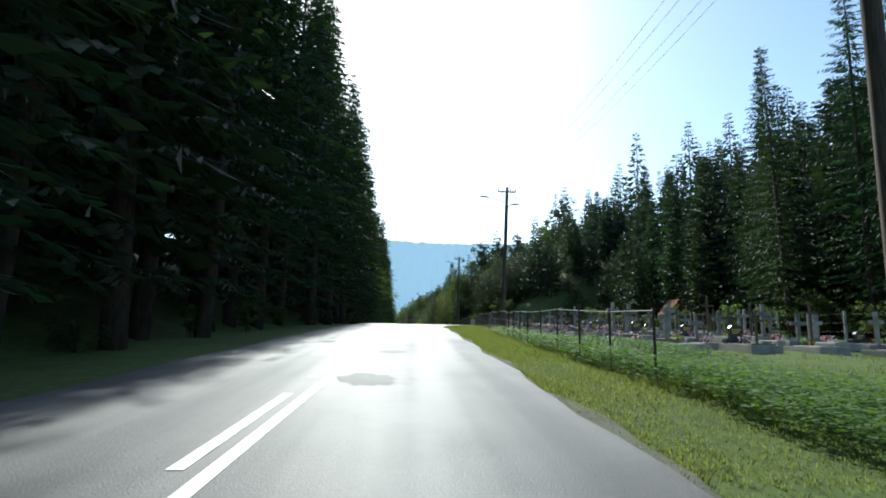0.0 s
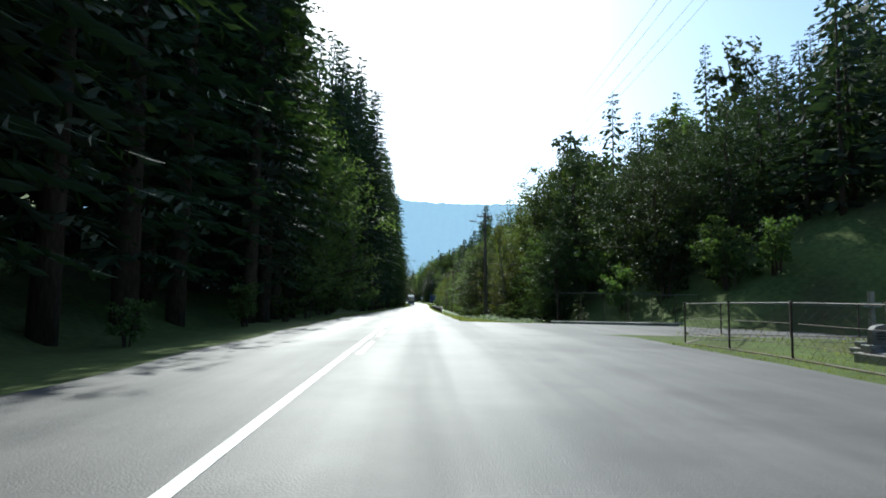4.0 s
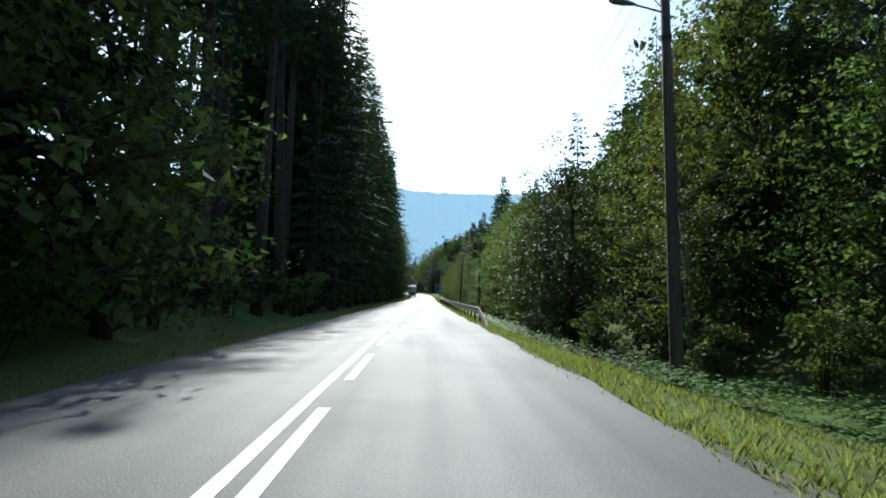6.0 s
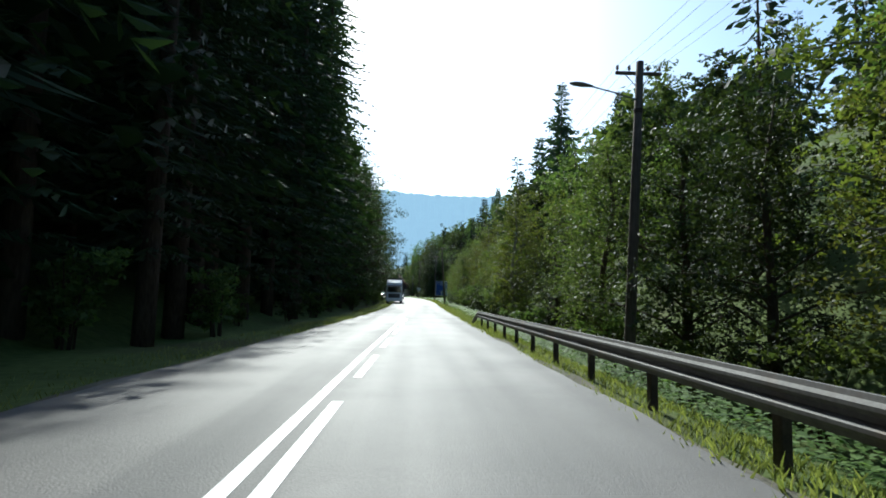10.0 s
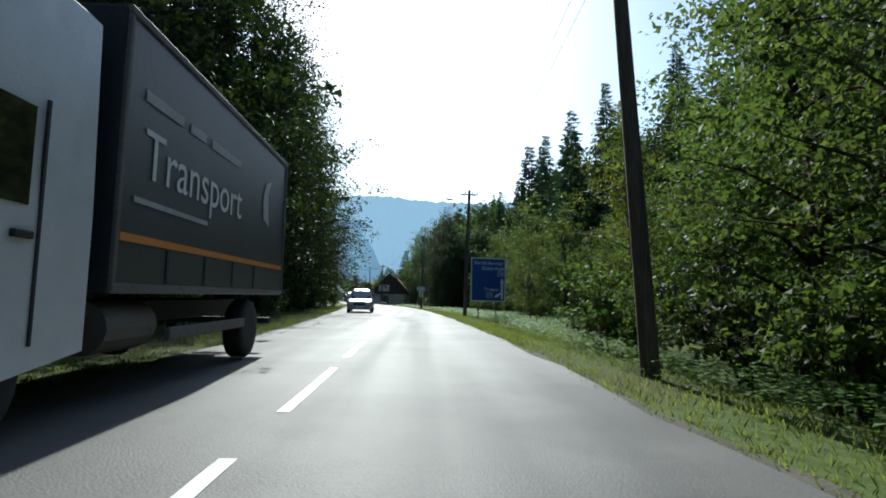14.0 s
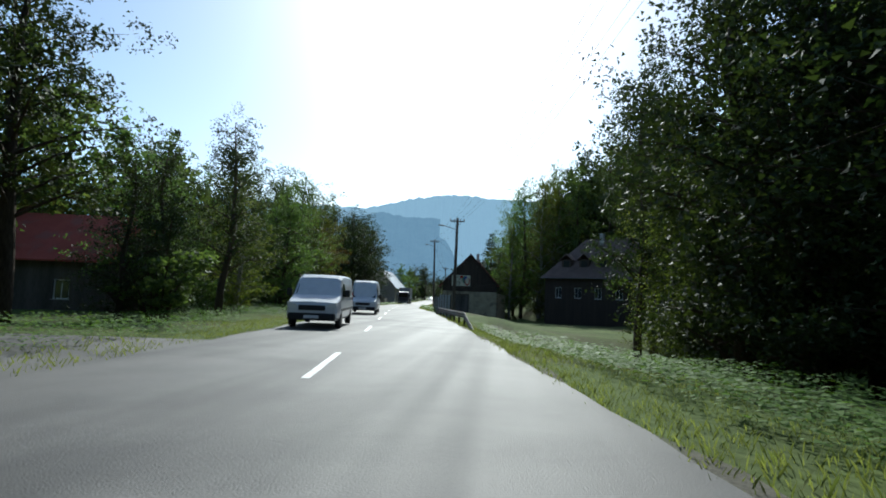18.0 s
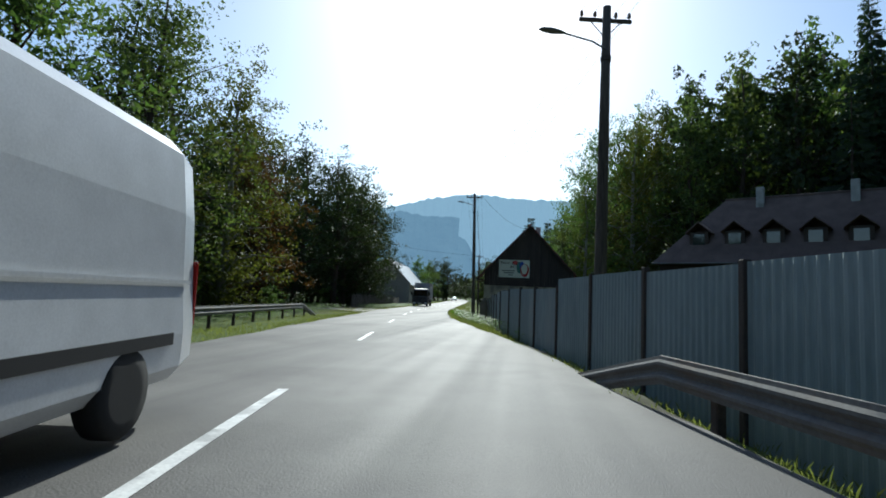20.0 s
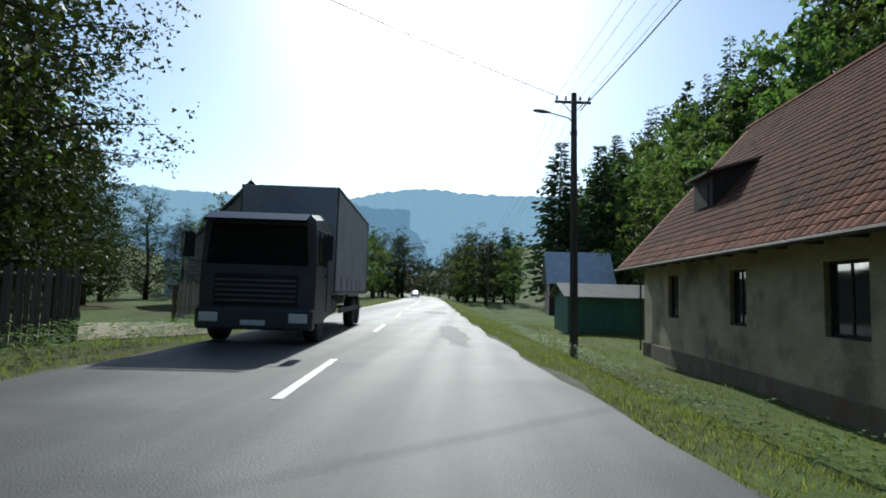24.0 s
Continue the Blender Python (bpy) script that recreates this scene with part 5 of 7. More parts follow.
def grave(x, y, style):
    ob = thing("grave", Matrix.Translation((x, y, ground_at(x, y))) @ Matrix.Rotation(radians(rnd(-6, 6)), 4, "Z"),
               ("pale stone grave with slab, headstone and flowers", "dark polished grave with headstone and flowers", "grave kerb with a tall stone cross")[style], "grave", "graves")
    mat = (M_STONE, M_DARKSTONE, M_STONE)[style]
    k = Geo()
    for x0, x1, y0, y1 in ((-0.6, 0.6, -1.1, -0.98), (-0.6, 0.6, 0.98, 1.1), (-0.6, -0.48, -0.98, 0.98), (0.48, 0.6, -0.98, 0.98)):
        k.box(x0, x1, y0, y1, -0.3, 0.26, chamfer=0.015)
    part("kerb", k, M_CONCRETE, ob)
    part("slab", Geo().box(-0.46, 0.46, -0.96, 0.96, 0.0, 0.3, chamfer=0.02), mat, ob)
    part("plinth", Geo().box(-0.5, 0.5, 0.72, 1.02, 0.3, 0.46, chamfer=0.02), mat, ob)
    if style < 2:
        hh, hw = rnd(0.62, 0.95), rnd(0.24, 0.36)
        out = [(-hw, 0.46), (hw, 0.46), (hw, hh), (hw * 0.66, hh + 0.1), (0, hh + 0.15), (-hw * 0.66, hh + 0.1), (-hw, hh)]
        part("headstone", Geo().prism(out, 0.8, 0.95, "y"), mat, ob)
        for s in range(3):
            part("name_bar", Geo().box(-hw * 0.7, hw * (0.7 - 0.25 * s), 0.79, 0.796, hh - 0.08 - 0.07 * s, hh - 0.045 - 0.07 * s), M_YELLOW if style else M_BLACK, ob)
    else:
        hh = rnd(1.4, 2.1)
        part("cross", Geo().prism([(-0.07, 0.46), (0.07, 0.46), (0.07, hh - 0.5), (0.32, hh - 0.5), (0.32, hh - 0.34), (0.07, hh - 0.34), (0.07, hh), (-0.07, hh), (-0.07, hh - 0.34),
                                   (-0.32, hh - 0.34), (-0.32, hh - 0.5), (-0.07, hh - 0.5)], 0.8, 0.92, "y"), M_STONE, ob)
    flowers(ob, 0, rnd(-0.3, 0.4), 0.3)
    part("lantern", Geo().tube([(0.25, 0.5, 0.3), (0.25, 0.5, 0.36), (0.25, 0.5, 0.5), (0.25, 0.5, 0.56)], [0.05, 0.06, 0.055, 0.02], 8), M_REDLIGHT, ob)
    return ob


for r in range(5):
    for k in range(24):
        gx, gy = 10.8 + r * 2.9 + k * 0.08 + rnd(-0.3, 0.3), 20 + k * 3.1 + rnd(-0.4, 0.4)
        if rnd(0, 1) < 0.85:
            grave(gx, gy, random.choice((0, 1, 1, 2, 2, 2)))
for k in range(40):
    x, y = rnd(11.5, 25), rnd(22, 92)
    z = ground_at(x, y)
    h = rnd(1.6, 2.6)
    ob = thing("wooden_cross", Matrix.Translation((x, y, z)), "tall thin wooden grave cross", "cross", "grave crosses")
    part("upright", Geo().box(-0.05, 0.05, -0.04, 0.04, -0.3, h, chamfer=0.01), M_POLE, ob)
    part("crossbar", Geo().box(-0.36, 0.36, -0.065, -0.042, h - 0.55, h - 0.45, chamfer=0.01), M_POLE, ob)


def chapel(x, y):
    ob = thing("shrine", Matrix.Translation((x, y, ground_at(x, y))), "small open wooden shrine with an orange-red gabled roof", "shrine")
    for px in (-0.9, 0.9):
        for py in (-0.9, 0.9):
            part("post", Geo().box(px - 0.08, px + 0.08, py - 0.08, py + 0.08, -0.3, 2.3, chamfer=0.015), M_POLE, ob)
    part("gable", Geo().prism([(-1.1, 2.3), (1.1, 2.3), (0, 3.7)], -0.95, 0.95, "y"), M_DARKWOOD, ob)
    for s in (-1, 1):
        part("roof", Geo().prism([(0, 3.85), (s * 1.5, 2.0), (s * 1.5, 1.92), (0, 3.75)], -1.3, 1.3, "y"), M_TILE, ob)


chapel(33, 62)
box = thing("notice_box", Matrix.Translation((9.0, 66.3, ground_at(9.0, 66.3))), "pale yellow-white metal cabinet at the graveyard fence", "cabinet")
part("body", Geo().box(-0.24, 0.24, -0.14, 0.14, 0.1, 0.85, chamfer=0.02), M_CREAM, box)
part("door", Geo().box(-0.21, 0.21, -0.155, -0.141, 0.15, 0.8, chamfer=0.006), M_CREAM, box)
part("plinth", Geo().box(-0.27, 0.27, -0.17, 0.17, -0.3, 0.1, chamfer=0.02), M_CONCRETE, box)
wall = thing("garden_wall", Matrix.Translation((13.4, 107.5, ground_at(13.4, 107.5))), "low grey concrete wall with a coping beside the asphalt turning", "wall")
part("body", Geo().box(-4.3, 16, -0.15, 0.15, -0.6, 0.34, chamfer=0.02), M_CONCRETE, wall)
part("coping", Geo().box(-4.36, 16.06, -0.22, 0.22, 0.34, 0.42, chamfer=0.02), M_CONCRETE, wall)
frame_fence = thing("garden_fence", Matrix.Translation((9.6, 108.3, ground_at(9.6, 108.3))), "dark steel tube garden fence with wire above the low wall", "fence")
for k in range(7):
    part("post", Geo().tube([(k * 1.45, 0, -0.4), (k * 1.45, 0, 2.0)], 0.025, 6), M_DARKSTEEL, frame_fence)
    if k < 6:
        part("rail", Geo().tube([(k * 1.45, 0, 1.98 + 0.05 * (k % 2)), (k * 1.45 + 1.45, 0, 1.98 + 0.05 * (k % 2))], 0.02, 6), M_STEEL, frame_fence)
        for q in range(1, 6):
            part("wire", Geo().tube([(k * 1.45 + q * 0.24, 0.02, 0.3), (k * 1.45 + q * 0.24, 0.02, 1.96)], 0.004, 4), M_WIRE, frame_fence)
for k in range(5):
    x = 11.4 + k * 3.0
    plant("bush", x, 109.8, rnd(1.0, 1.5), 2)


# a thin leaning post with a bracket beside the lay-by
post = thing("thin_post", Matrix.Translation((-30.0, 455.2, ground_at(-30.0, 455.2))), "thin pale leaning metal post under the trees", "post")
part("tube", Geo().tube([(0, 0, -0.4), (-0.2, 0, 2.6), (-0.55, 0, 6.0)], 0.045, 8), M_STEEL, post)
part("cap", Geo().tube([(-0.55, 0, 5.98), (-0.56, 0, 6.06)], 0.055, 8), M_STEEL, post)


# ---- houses ----
def window(parent, m, w, h, mat=None, sill=True, bars=1):
    """A window set in a wall: frame, panes and sill, its outer face towards -y."""
    fr = part("window", Geo().box(-w / 2, w / 2, -0.03, 0.05, 0, 0.06).box(-w / 2, w / 2, -0.03, 0.05, h - 0.06, h).box(-w / 2, -w / 2 + 0.06, -0.03, 0.05, 0.06, h - 0.06)
              .box(w / 2 - 0.06, w / 2, -0.03, 0.05, 0.06, h - 0.06), mat or M_WHITE, parent, at=m)
    for b in range(bars + 1):
        x0 = -w / 2 + 0.06 + b * (w - 0.12) / (bars + 1)
        x1 = x0 + (w - 0.12) / (bars + 1)
        part("pane", Geo().box(x0 + 0.02, x1 - 0.02, 0.0, 0.012, 0.08, h - 0.08), M_GLASS, fr)
        if b:
            part("mullion", Geo().box(x0 - 0.02, x0 + 0.02, -0.025, 0.03, 0.06, h - 0.06), mat or M_WHITE, fr)
    if sill:
        part("sill", Geo().box(-w / 2 - 0.08, w / 2 + 0.08, -0.14, -0.03, -0.05, 0.0), M_CONCRETE, fr)
    return fr


def wall_with_holes(g, x0, x1, z0, z1, y0, y1, holes):
    """A wall along x from y0 to y1 thick, with rectangular holes (xa, xb, za, zb), in one piece."""
    xs = sorted({x0, x1, *[v for hh in holes for v in hh[:2]]})
    zs = sorted({z0, z1, *[v for hh in holes for v in hh[2:]]})
    nx, nz, base = len(xs), len(zs), len(g.v)
    g.v += [(x, y, z) for y in (y0, y1) for z in zs for x in xs]

    def at(i, k, b):
        return base + b * nx * nz + k * nx + i

    def solid(i, k):
        if not (0 <= i < nx - 1 and 0 <= k < nz - 1):
            return False
        cx, cz = (xs[i] + xs[i + 1]) / 2, (zs[k] + zs[k + 1]) / 2
        return not any(h[0] < cx < h[1] and h[2] < cz < h[3] for h in holes)

    for i in range(nx - 1):
        for k in range(nz - 1):
            if solid(i, k):
                a, b, c, d = (i, k), (i + 1, k), (i + 1, k + 1), (i, k + 1)
                g.f.append(tuple(at(*q, 0) for q in (a, b, c, d)))
                g.f.append(tuple(at(*q, 1) for q in (d, c, b, a)))
                for p, q, n in ((a, b, (i, k - 1)), (b, c, (i + 1, k)), (c, d, (i, k + 1)), (d, a, (i - 1, k))):
                    if not solid(*n):
                        g.f.append((at(*q, 0), at(*p, 0), at(*p, 1), at(*q, 1)))
    return g


def gable_house():
    """The dark wooden gable with banners, the red sheet roof and the ruined roadside wall."""
    m = Matrix.Translation((-13.2, 450.2, -3.9)) @ Matrix.Rotation(radians(3.5), 4, "Z")
    ob = thing("gabled_house", m, "old house with dark boarded gable and red sheet roof", "house")
    W, D, E, A, B = 10.0, 7.1, 5.3, 10.75, 3.85
    g = wall_with_holes(Geo(), 0, W, -0.8, E, 0, 0.4, [(2.2, 4.8, -0.3, 3.25)])
    part("front_wall", g, M_PLASTER, ob, "peeling cream plaster wall")
    door = part("door", Geo().box(2.3, 4.7, 0.18, 0.24, -0.3, 3.15, chamfer=0.01), M_PLANK, ob, "grey-green weathered plank door")
    for k in range(9):
        part("plank", Geo().box(2.32 + k * 0.265, 2.57 + k * 0.265, 0.15, 0.18, -0.28, 3.12, chamfer=0.006), M_PLANK, door)
    part("door_frame", Geo().box(2.1, 2.3, -0.05, 0.3, -0.3, 3.35, chamfer=0.01).box(4.7, 4.9, -0.05, 0.3, -0.3, 3.35, chamfer=0.01).box(2.3, 4.7, -0.05, 0.3, 3.15, 3.35, chamfer=0.01), M_POLE, ob, "grey timber door frame")
    side = Geo()
    holes = [(1.8, 3.6, 1.5, 3.5), (4.7, 6.15, 1.57, 3.5)]
    wall_with_holes(side, 0.4, D, -0.8, E, 0, 0.4, holes)
    side.v = [(y, x, z) for x, y, z in side.v]
    part("side_wall", side, M_PLASTER, ob, "roadside wall of crumbling plaster over stone")
    # dark sheet and boards stand for the shade inside these empty openings
    for a, b, c, d in holes:
        part("opening_back", Geo().box(0.41, 0.46, a - 0.1, b + 0.1, c - 0.1, d + 0.1), M_DARKWOOD, ob, "dark sheet standing for the shade inside the opening")
        for k in range(int((b - a) / 0.45)):
            part("board", Geo().box(0.3, 0.34, a + 0.03 + k * 0.46, a + 0.43 + k * 0.46, c + 0.04, d - 0.04, chamfer=0.008), M_DARKWOOD, ob)
        part("ledge", Geo().box(-0.1, 0.3, a - 0.08, b + 0.08, c - 0.11, c, chamfer=0.02), M_CONCRETE, ob)
    part("footing", Geo().loft([[(-0.1, y, -0.8), (-0.1 + 0.03 * math.sin(y * 3), y, 0.0 + 0.12 * math.sin(y * 2.1)), (-0.004, y, 0.2 + 0.16 * math.sin(y * 2.1)), (-0.004, y, -0.8)] for y in np.linspace(0, D, 14)]),
         M_DARKPLASTER, ob, "broken dark footing")
    rng = random.Random(31)
    for k in range(7):
        y, z, r = rng.uniform(0.3, D - 0.3), rng.uniform(0.5, 3.2), rng.uniform(0.2, 0.5)
        if any(a - r < y < b + r and c - r < z < d + r for a, b, c, d in holes):
            continue
        pts = [(y + r * 0.8 * math.cos(q) * (1 + 0.3 * math.sin(3 * q + k)), z + r * math.sin(q) * (1 + 0.25 * math.sin(5 * q + 2 * k))) for q in np.linspace(0, 2 * math.pi, 20)[:-1]]
        part("bare_stone_patch", Geo().prism(pts, -0.006, -0.002, "x"), M_RUBBLE, ob, "bare stone where the plaster fell off")
    part("far_wall", Geo().box(W - 0.4, W, 0.4, D, -0.8, E), M_PLASTER, ob)
    part("back_wall", Geo().box(0.4, W - 0.4, D - 0.4, D, -0.8, E), M_PLASTER, ob)
    half, pitch = W / 2, 1.06
    n = 34
    for k in range(n):
        x0, x1 = W * k / n + 0.005, W * (k + 1) / n - 0.005
        ht = [A - pitch * abs(x - half) - 0.1 for x in (x0, x1)]
        part("board", Geo().prism([(x0, B), (x1, B), (x1, ht[1]), (x0, ht[0])], -0.05 - 0.012 * (k % 2), -0.004, "y"), M_DARKWOOD, ob)
    part("back_gable", Geo().prism([(0.1, E), (W - 0.1, E), (half, A - 0.15)], D - 0.2, D - 0.01, "y"), M_DARKWOOD, ob)
    for s in (-1, 1):
        x_e = half + s * (5.85 if s < 0 else 5.5)
        z_e = A - pitch * abs(x_e - half)
        rf = part("roof", Geo().prism([(half, A + 0.06), (x_e, z_e + 0.06), (x_e, z_e), (half, A)], -0.55, D + 0.15, "y"), M_REDMETAL, ob, "red standing-seam sheet roof with dark seams")
        for k in range(14):
            y = -0.5 + (D + 0.6) * k / 13
            part("seam", Geo().prism([(half, A + 0.12), (x_e, z_e + 0.12), (x_e, z_e + 0.055), (half, A + 0.055)], y - 0.016, y + 0.016, "y"), M_DARKSTEEL, rf)
        part("fascia", Geo().prism([(half, A), (x_e, z_e), (x_e, z_e - 0.2), (half, A - 0.2)], -0.6, -0.555, "y"), M_DARKWOOD, ob)
        part("soffit", Geo().box(min(x_e, x_e - s * 0.8), max(x_e, x_e - s * 0.8), -0.5, D + 0.1, z_e - 0.16, z_e - 0.06), M_DARKWOOD, ob)
        part("gutter", Geo().tube([(x_e + s * 0.05, -0.6, z_e - 0.02), (x_e + s * 0.05, D + 0.2, z_e - 0.04)], 0.07, 8), M_DARKSTEEL, ob)
    part("ridge_cap", Geo().tube([(half, -0.58, A + 0.08), (half, D + 0.17, A + 0.08)], 0.09, 8), M_REDMETAL, ob)
    part("chimney", Geo().box(half + 1.2, half + 1.75, D - 1.8, D - 1.2, E + 3.0, A + 0.6, chamfer=0.02), M_RUBBLE, ob)
    return ob


gh = gable_house()


def banner(x, z, w, h):
    """A cloth banner with writing and a round coloured picture."""
    ob = thing("banner", gh.matrix_basis @ Matrix.Translation((x, -0.075, z)), "cream cloth banner with dark writing and a colourful round picture", "banner")
    part("sheet", Geo().box(0, w, -0.02, 0.0, 0, h, chamfer=0.006), M_CREAM, ob)

    def disc(name, cx, cz, rx, rz, d, mat):
        pts = [(cx + rx * math.cos(t) * (1 + 0.06 * math.sin(3 * t)), cz + rz * math.sin(t)) for t in np.linspace(0, 2 * math.pi, 26)[:-1]]
        part(name, Geo().prism(pts, d - 0.004, d, "y"), mat, ob)

    disc("pink_patch", w * 0.53, h * 0.84, w * 0.09, h * 0.12, -0.021, M_REDLIGHT)
    disc("green_patch", w * 0.68, h * 0.58, w * 0.11, h * 0.34, -0.022, M_GREENBOARD)
    disc("blue_patch", w * 0.75, h * 0.68, w * 0.08, h * 0.24, -0.027, M_BLUE)
    disc("red_ring", w * 0.84, h * 0.42, w * 0.14, h * 0.36, -0.032, M_REDLIGHT)
    disc("pale_disc", w * 0.83, h * 0.48, w * 0.1, h * 0.28, -0.037, M_CREAM)
    up = Matrix.Rotation(radians(90), 4, "X")
    words("Volim si", h * 0.24, M_BLACK, ob, Matrix.Translation((w * 0.27, -0.023, h * 0.82)) @ up)
    words("žiť!", h * 0.24, M_BLACK, ob, Matrix.Translation((w * 0.46, -0.023, h * 0.6)) @ up)
    for zz, x0, x1 in ((0.36, 0.1, 0.52), (0.24, 0.16, 0.5), (0.12, 0.3, 0.46)):
        part("text_bar", Geo().box(w * x0, w * x1, -0.026, -0.021, h * zz, h * zz + 0.09), M_BLACK, ob)


banner(1.6, 4.8, 3.45, 2.0)


def tiled_roof(parent, length, run, rise, x0, y_eave, z_eave, sign, pieces=True):
    """A slope of clay tiles: courses of single tiles on a deck. The eave lies along x; sign gives the way up along y."""
    slope = math.hypot(run, rise)
    a = math.atan2(rise, run)
    deck = part("roof", Geo().prism([(y_eave, z_eave - 0.08), (y_eave + sign * run, z_eave + rise - 0.08), (y_eave + sign * run, z_eave + rise), (y_eave, z_eave)], x0, x0 + length, "x"), M_TILE, parent,
                "weathered red-brown clay tile roof")
    course, w = 0.36, 0.3
    rows, cols = int(slope / course), int(length / w)
    tile = Geo().loft([[(0.005, -0.05, 0.02), (0.075, -0.05, 0.045), (0.15, -0.05, 0.055), (0.225, -0.05, 0.045), (0.295, -0.05, 0.02), (0.295, -0.05, 0.0), (0.005, -0.05, 0.0)],
                       [(0.005, course, 0.0), (0.075, course, 0.018), (0.15, course, 0.026), (0.225, course, 0.018), (0.295, course, 0.0), (0.295, course, -0.02), (0.005, course, -0.02)]])
    me = tile.mesh("tile", M_TILE)
    v = np.array([q.co for q in me.vertices])
    fs = [tuple(p.vertices) for p in me.polygons]
    rest_v, rest_f = [], []
    count = 0
    ca, sa = math.cos(a), math.sin(a)
    for r in range(rows):
        for c in range(cols):
            lift = rnd(0, 0.012)
            if pieces and count < 290 and r < 7:
                m = Matrix.Translation((x0 + c * w, y_eave + sign * ca * r * course, z_eave + sa * r * course + lift)) @ (Matrix.Rotation(a, 4, "X") if sign > 0 else Matrix.Rotation(math.pi, 4, "Z") @ Matrix.Rotation(a, 4, "X"))
                part("tile", me, None, deck, at=m)
                count += 1
            else:
                k = len(rest_v)
                y = v[:, 1] * ca - v[:, 2] * sa
                z = v[:, 1] * sa + v[:, 2] * ca
                xx = v[:, 0] if sign > 0 else -v[:, 0]
                rest_v += np.stack([x0 + c * w + xx, y_eave + sign * (ca * r * course + y), z_eave + sa * r * course + z + lift], -1).tolist()
                rest_f += [tuple(k + i for i in f) for f in fs]
    if rest_v:
        tagged(part("tiles", ready("tiles", rest_v, rest_f, M_TILE), None, deck), kind="stuff")
    return deck


def tile_house():
    """The long low house with the clay tile roof; local x runs along the road, y away from it."""
    m = Matrix.Translation((-12.81, 464.9, -4.6)) @ Matrix.Rotation(radians(89.2), 4, "Z")
    ob = thing("tiled_house", m, "long low plastered house with an old clay tile roof", "house")
    # local +x goes along the road, local -y away from it
    L, D, E, R = 25.6, 11.4, 4.4, 6.6
    wins = [(11.55, 12.95), (16.4, 17.4), (21.5, 22.6), (5.5, 6.6)]
    g = wall_with_holes(Geo(), 0, L, -0.9, E, -0.45, 0, [(a, b, 1.65, 3.35) for a, b in wins])
    part("front_wall", g, M_PLASTER, ob, "stained yellowish plaster wall")
    for a, b in wins:
        window(ob, Matrix.Translation(((a + b) / 2, -0.16, 1.65)) @ Matrix.Rotation(math.pi, 4, "Z"), b - a, 1.7, M_DARKWOOD)
    part("plinth", Geo().box(-0.05, L + 0.05, 0.003, 0.08, -0.9, 0.4, chamfer=0.02), M_DARKPLASTER, ob)
    for x0, x1 in ((0, 0.45), (L - 0.45, L)):
        part("end_wall", Geo().box(x0, x1, -D + 0.45, -0.45, -0.9, E), M_PLASTER, ob)
        part("gable", Geo().prism([(0.3, E), (-D - 0.3, E), (-D / 2, E + R - 0.15)], x0 + 0.1, x1 - 0.1, "x"), M_DARKWOOD, ob)
    part("back_wall", Geo().box(0, L, -D, -D + 0.45, -0.9, E), M_PLASTER, ob)
    run = D / 2 + 0.8
    tiled_roof(ob, L + 2.2, run, R + 0.65, -0.5, 0.8, E - 0.55, -1)
    part("back_roof", Geo().prism([(-D / 2, E + R), (-D - 0.8, E - 0.6), (-D - 0.8, E - 0.7), (-D / 2, E + R - 0.1)], -0.5, L + 1.7, "x"), M_TILE, ob)
    part("ridge", Geo().tube([(-0.55, -D / 2, E + R + 0.1), (L + 1.75, -D / 2, E + R + 0.1)], 0.14, 8), M_TILE, ob)
    part("gutter", Geo().tube([(-0.5, 0.88, E - 0.62), (L + 1.7, 0.88, E - 0.68)], 0.075, 8), M_DARKSTEEL, ob)
    part("downpipe", Geo().tube([(L + 0.2, 0.85, E - 0.7), (L + 0.1, 0.15, E - 1.2), (L + 0.1, 0.15, 0.0)], 0.045, 8), M_DARKSTEEL, ob)
    for k in range(19):
        x = 0.3 + k * (L - 0.6) / 18
        part("rafter_end", Geo().box(x - 0.05, x + 0.05, 0.1, 0.72, E - 0.66, E - 0.52), M_DARKWOOD, ob)
    for x in (9.6, 21.6):
        d = part("dormer", Geo().prism([(-1.0, E + 1.1), (-1.0, E + 2.85), (-3.0, E + 3.45), (-3.0, E + 1.1)], x - 0.85, x + 0.85, "x"), M_DARKWOOD, ob, "dark boarded dormer with a shed roof")
        part("dormer_roof", Geo().prism([(-0.7, E + 2.78), (-3.1, E + 3.5), (-3.1, E + 3.6), (-0.7, E + 2.88)], x - 1.05, x + 1.05, "x"), M_BROWNROOF, d)
        part("shutter", Geo().box(x - 0.5, x + 0.5, -1.0, -0.96, E + 1.6, E + 2.6, chamfer=0.01), M_DARKWOOD, d)
    part("chimney", Geo().box(11.2, 11.8, -D / 2 - 0.9, -D / 2 - 0.3, E + R - 1.5, E + R + 1.1, chamfer=0.02), M_RUBBLE, ob)
    return ob


th = tile_house()


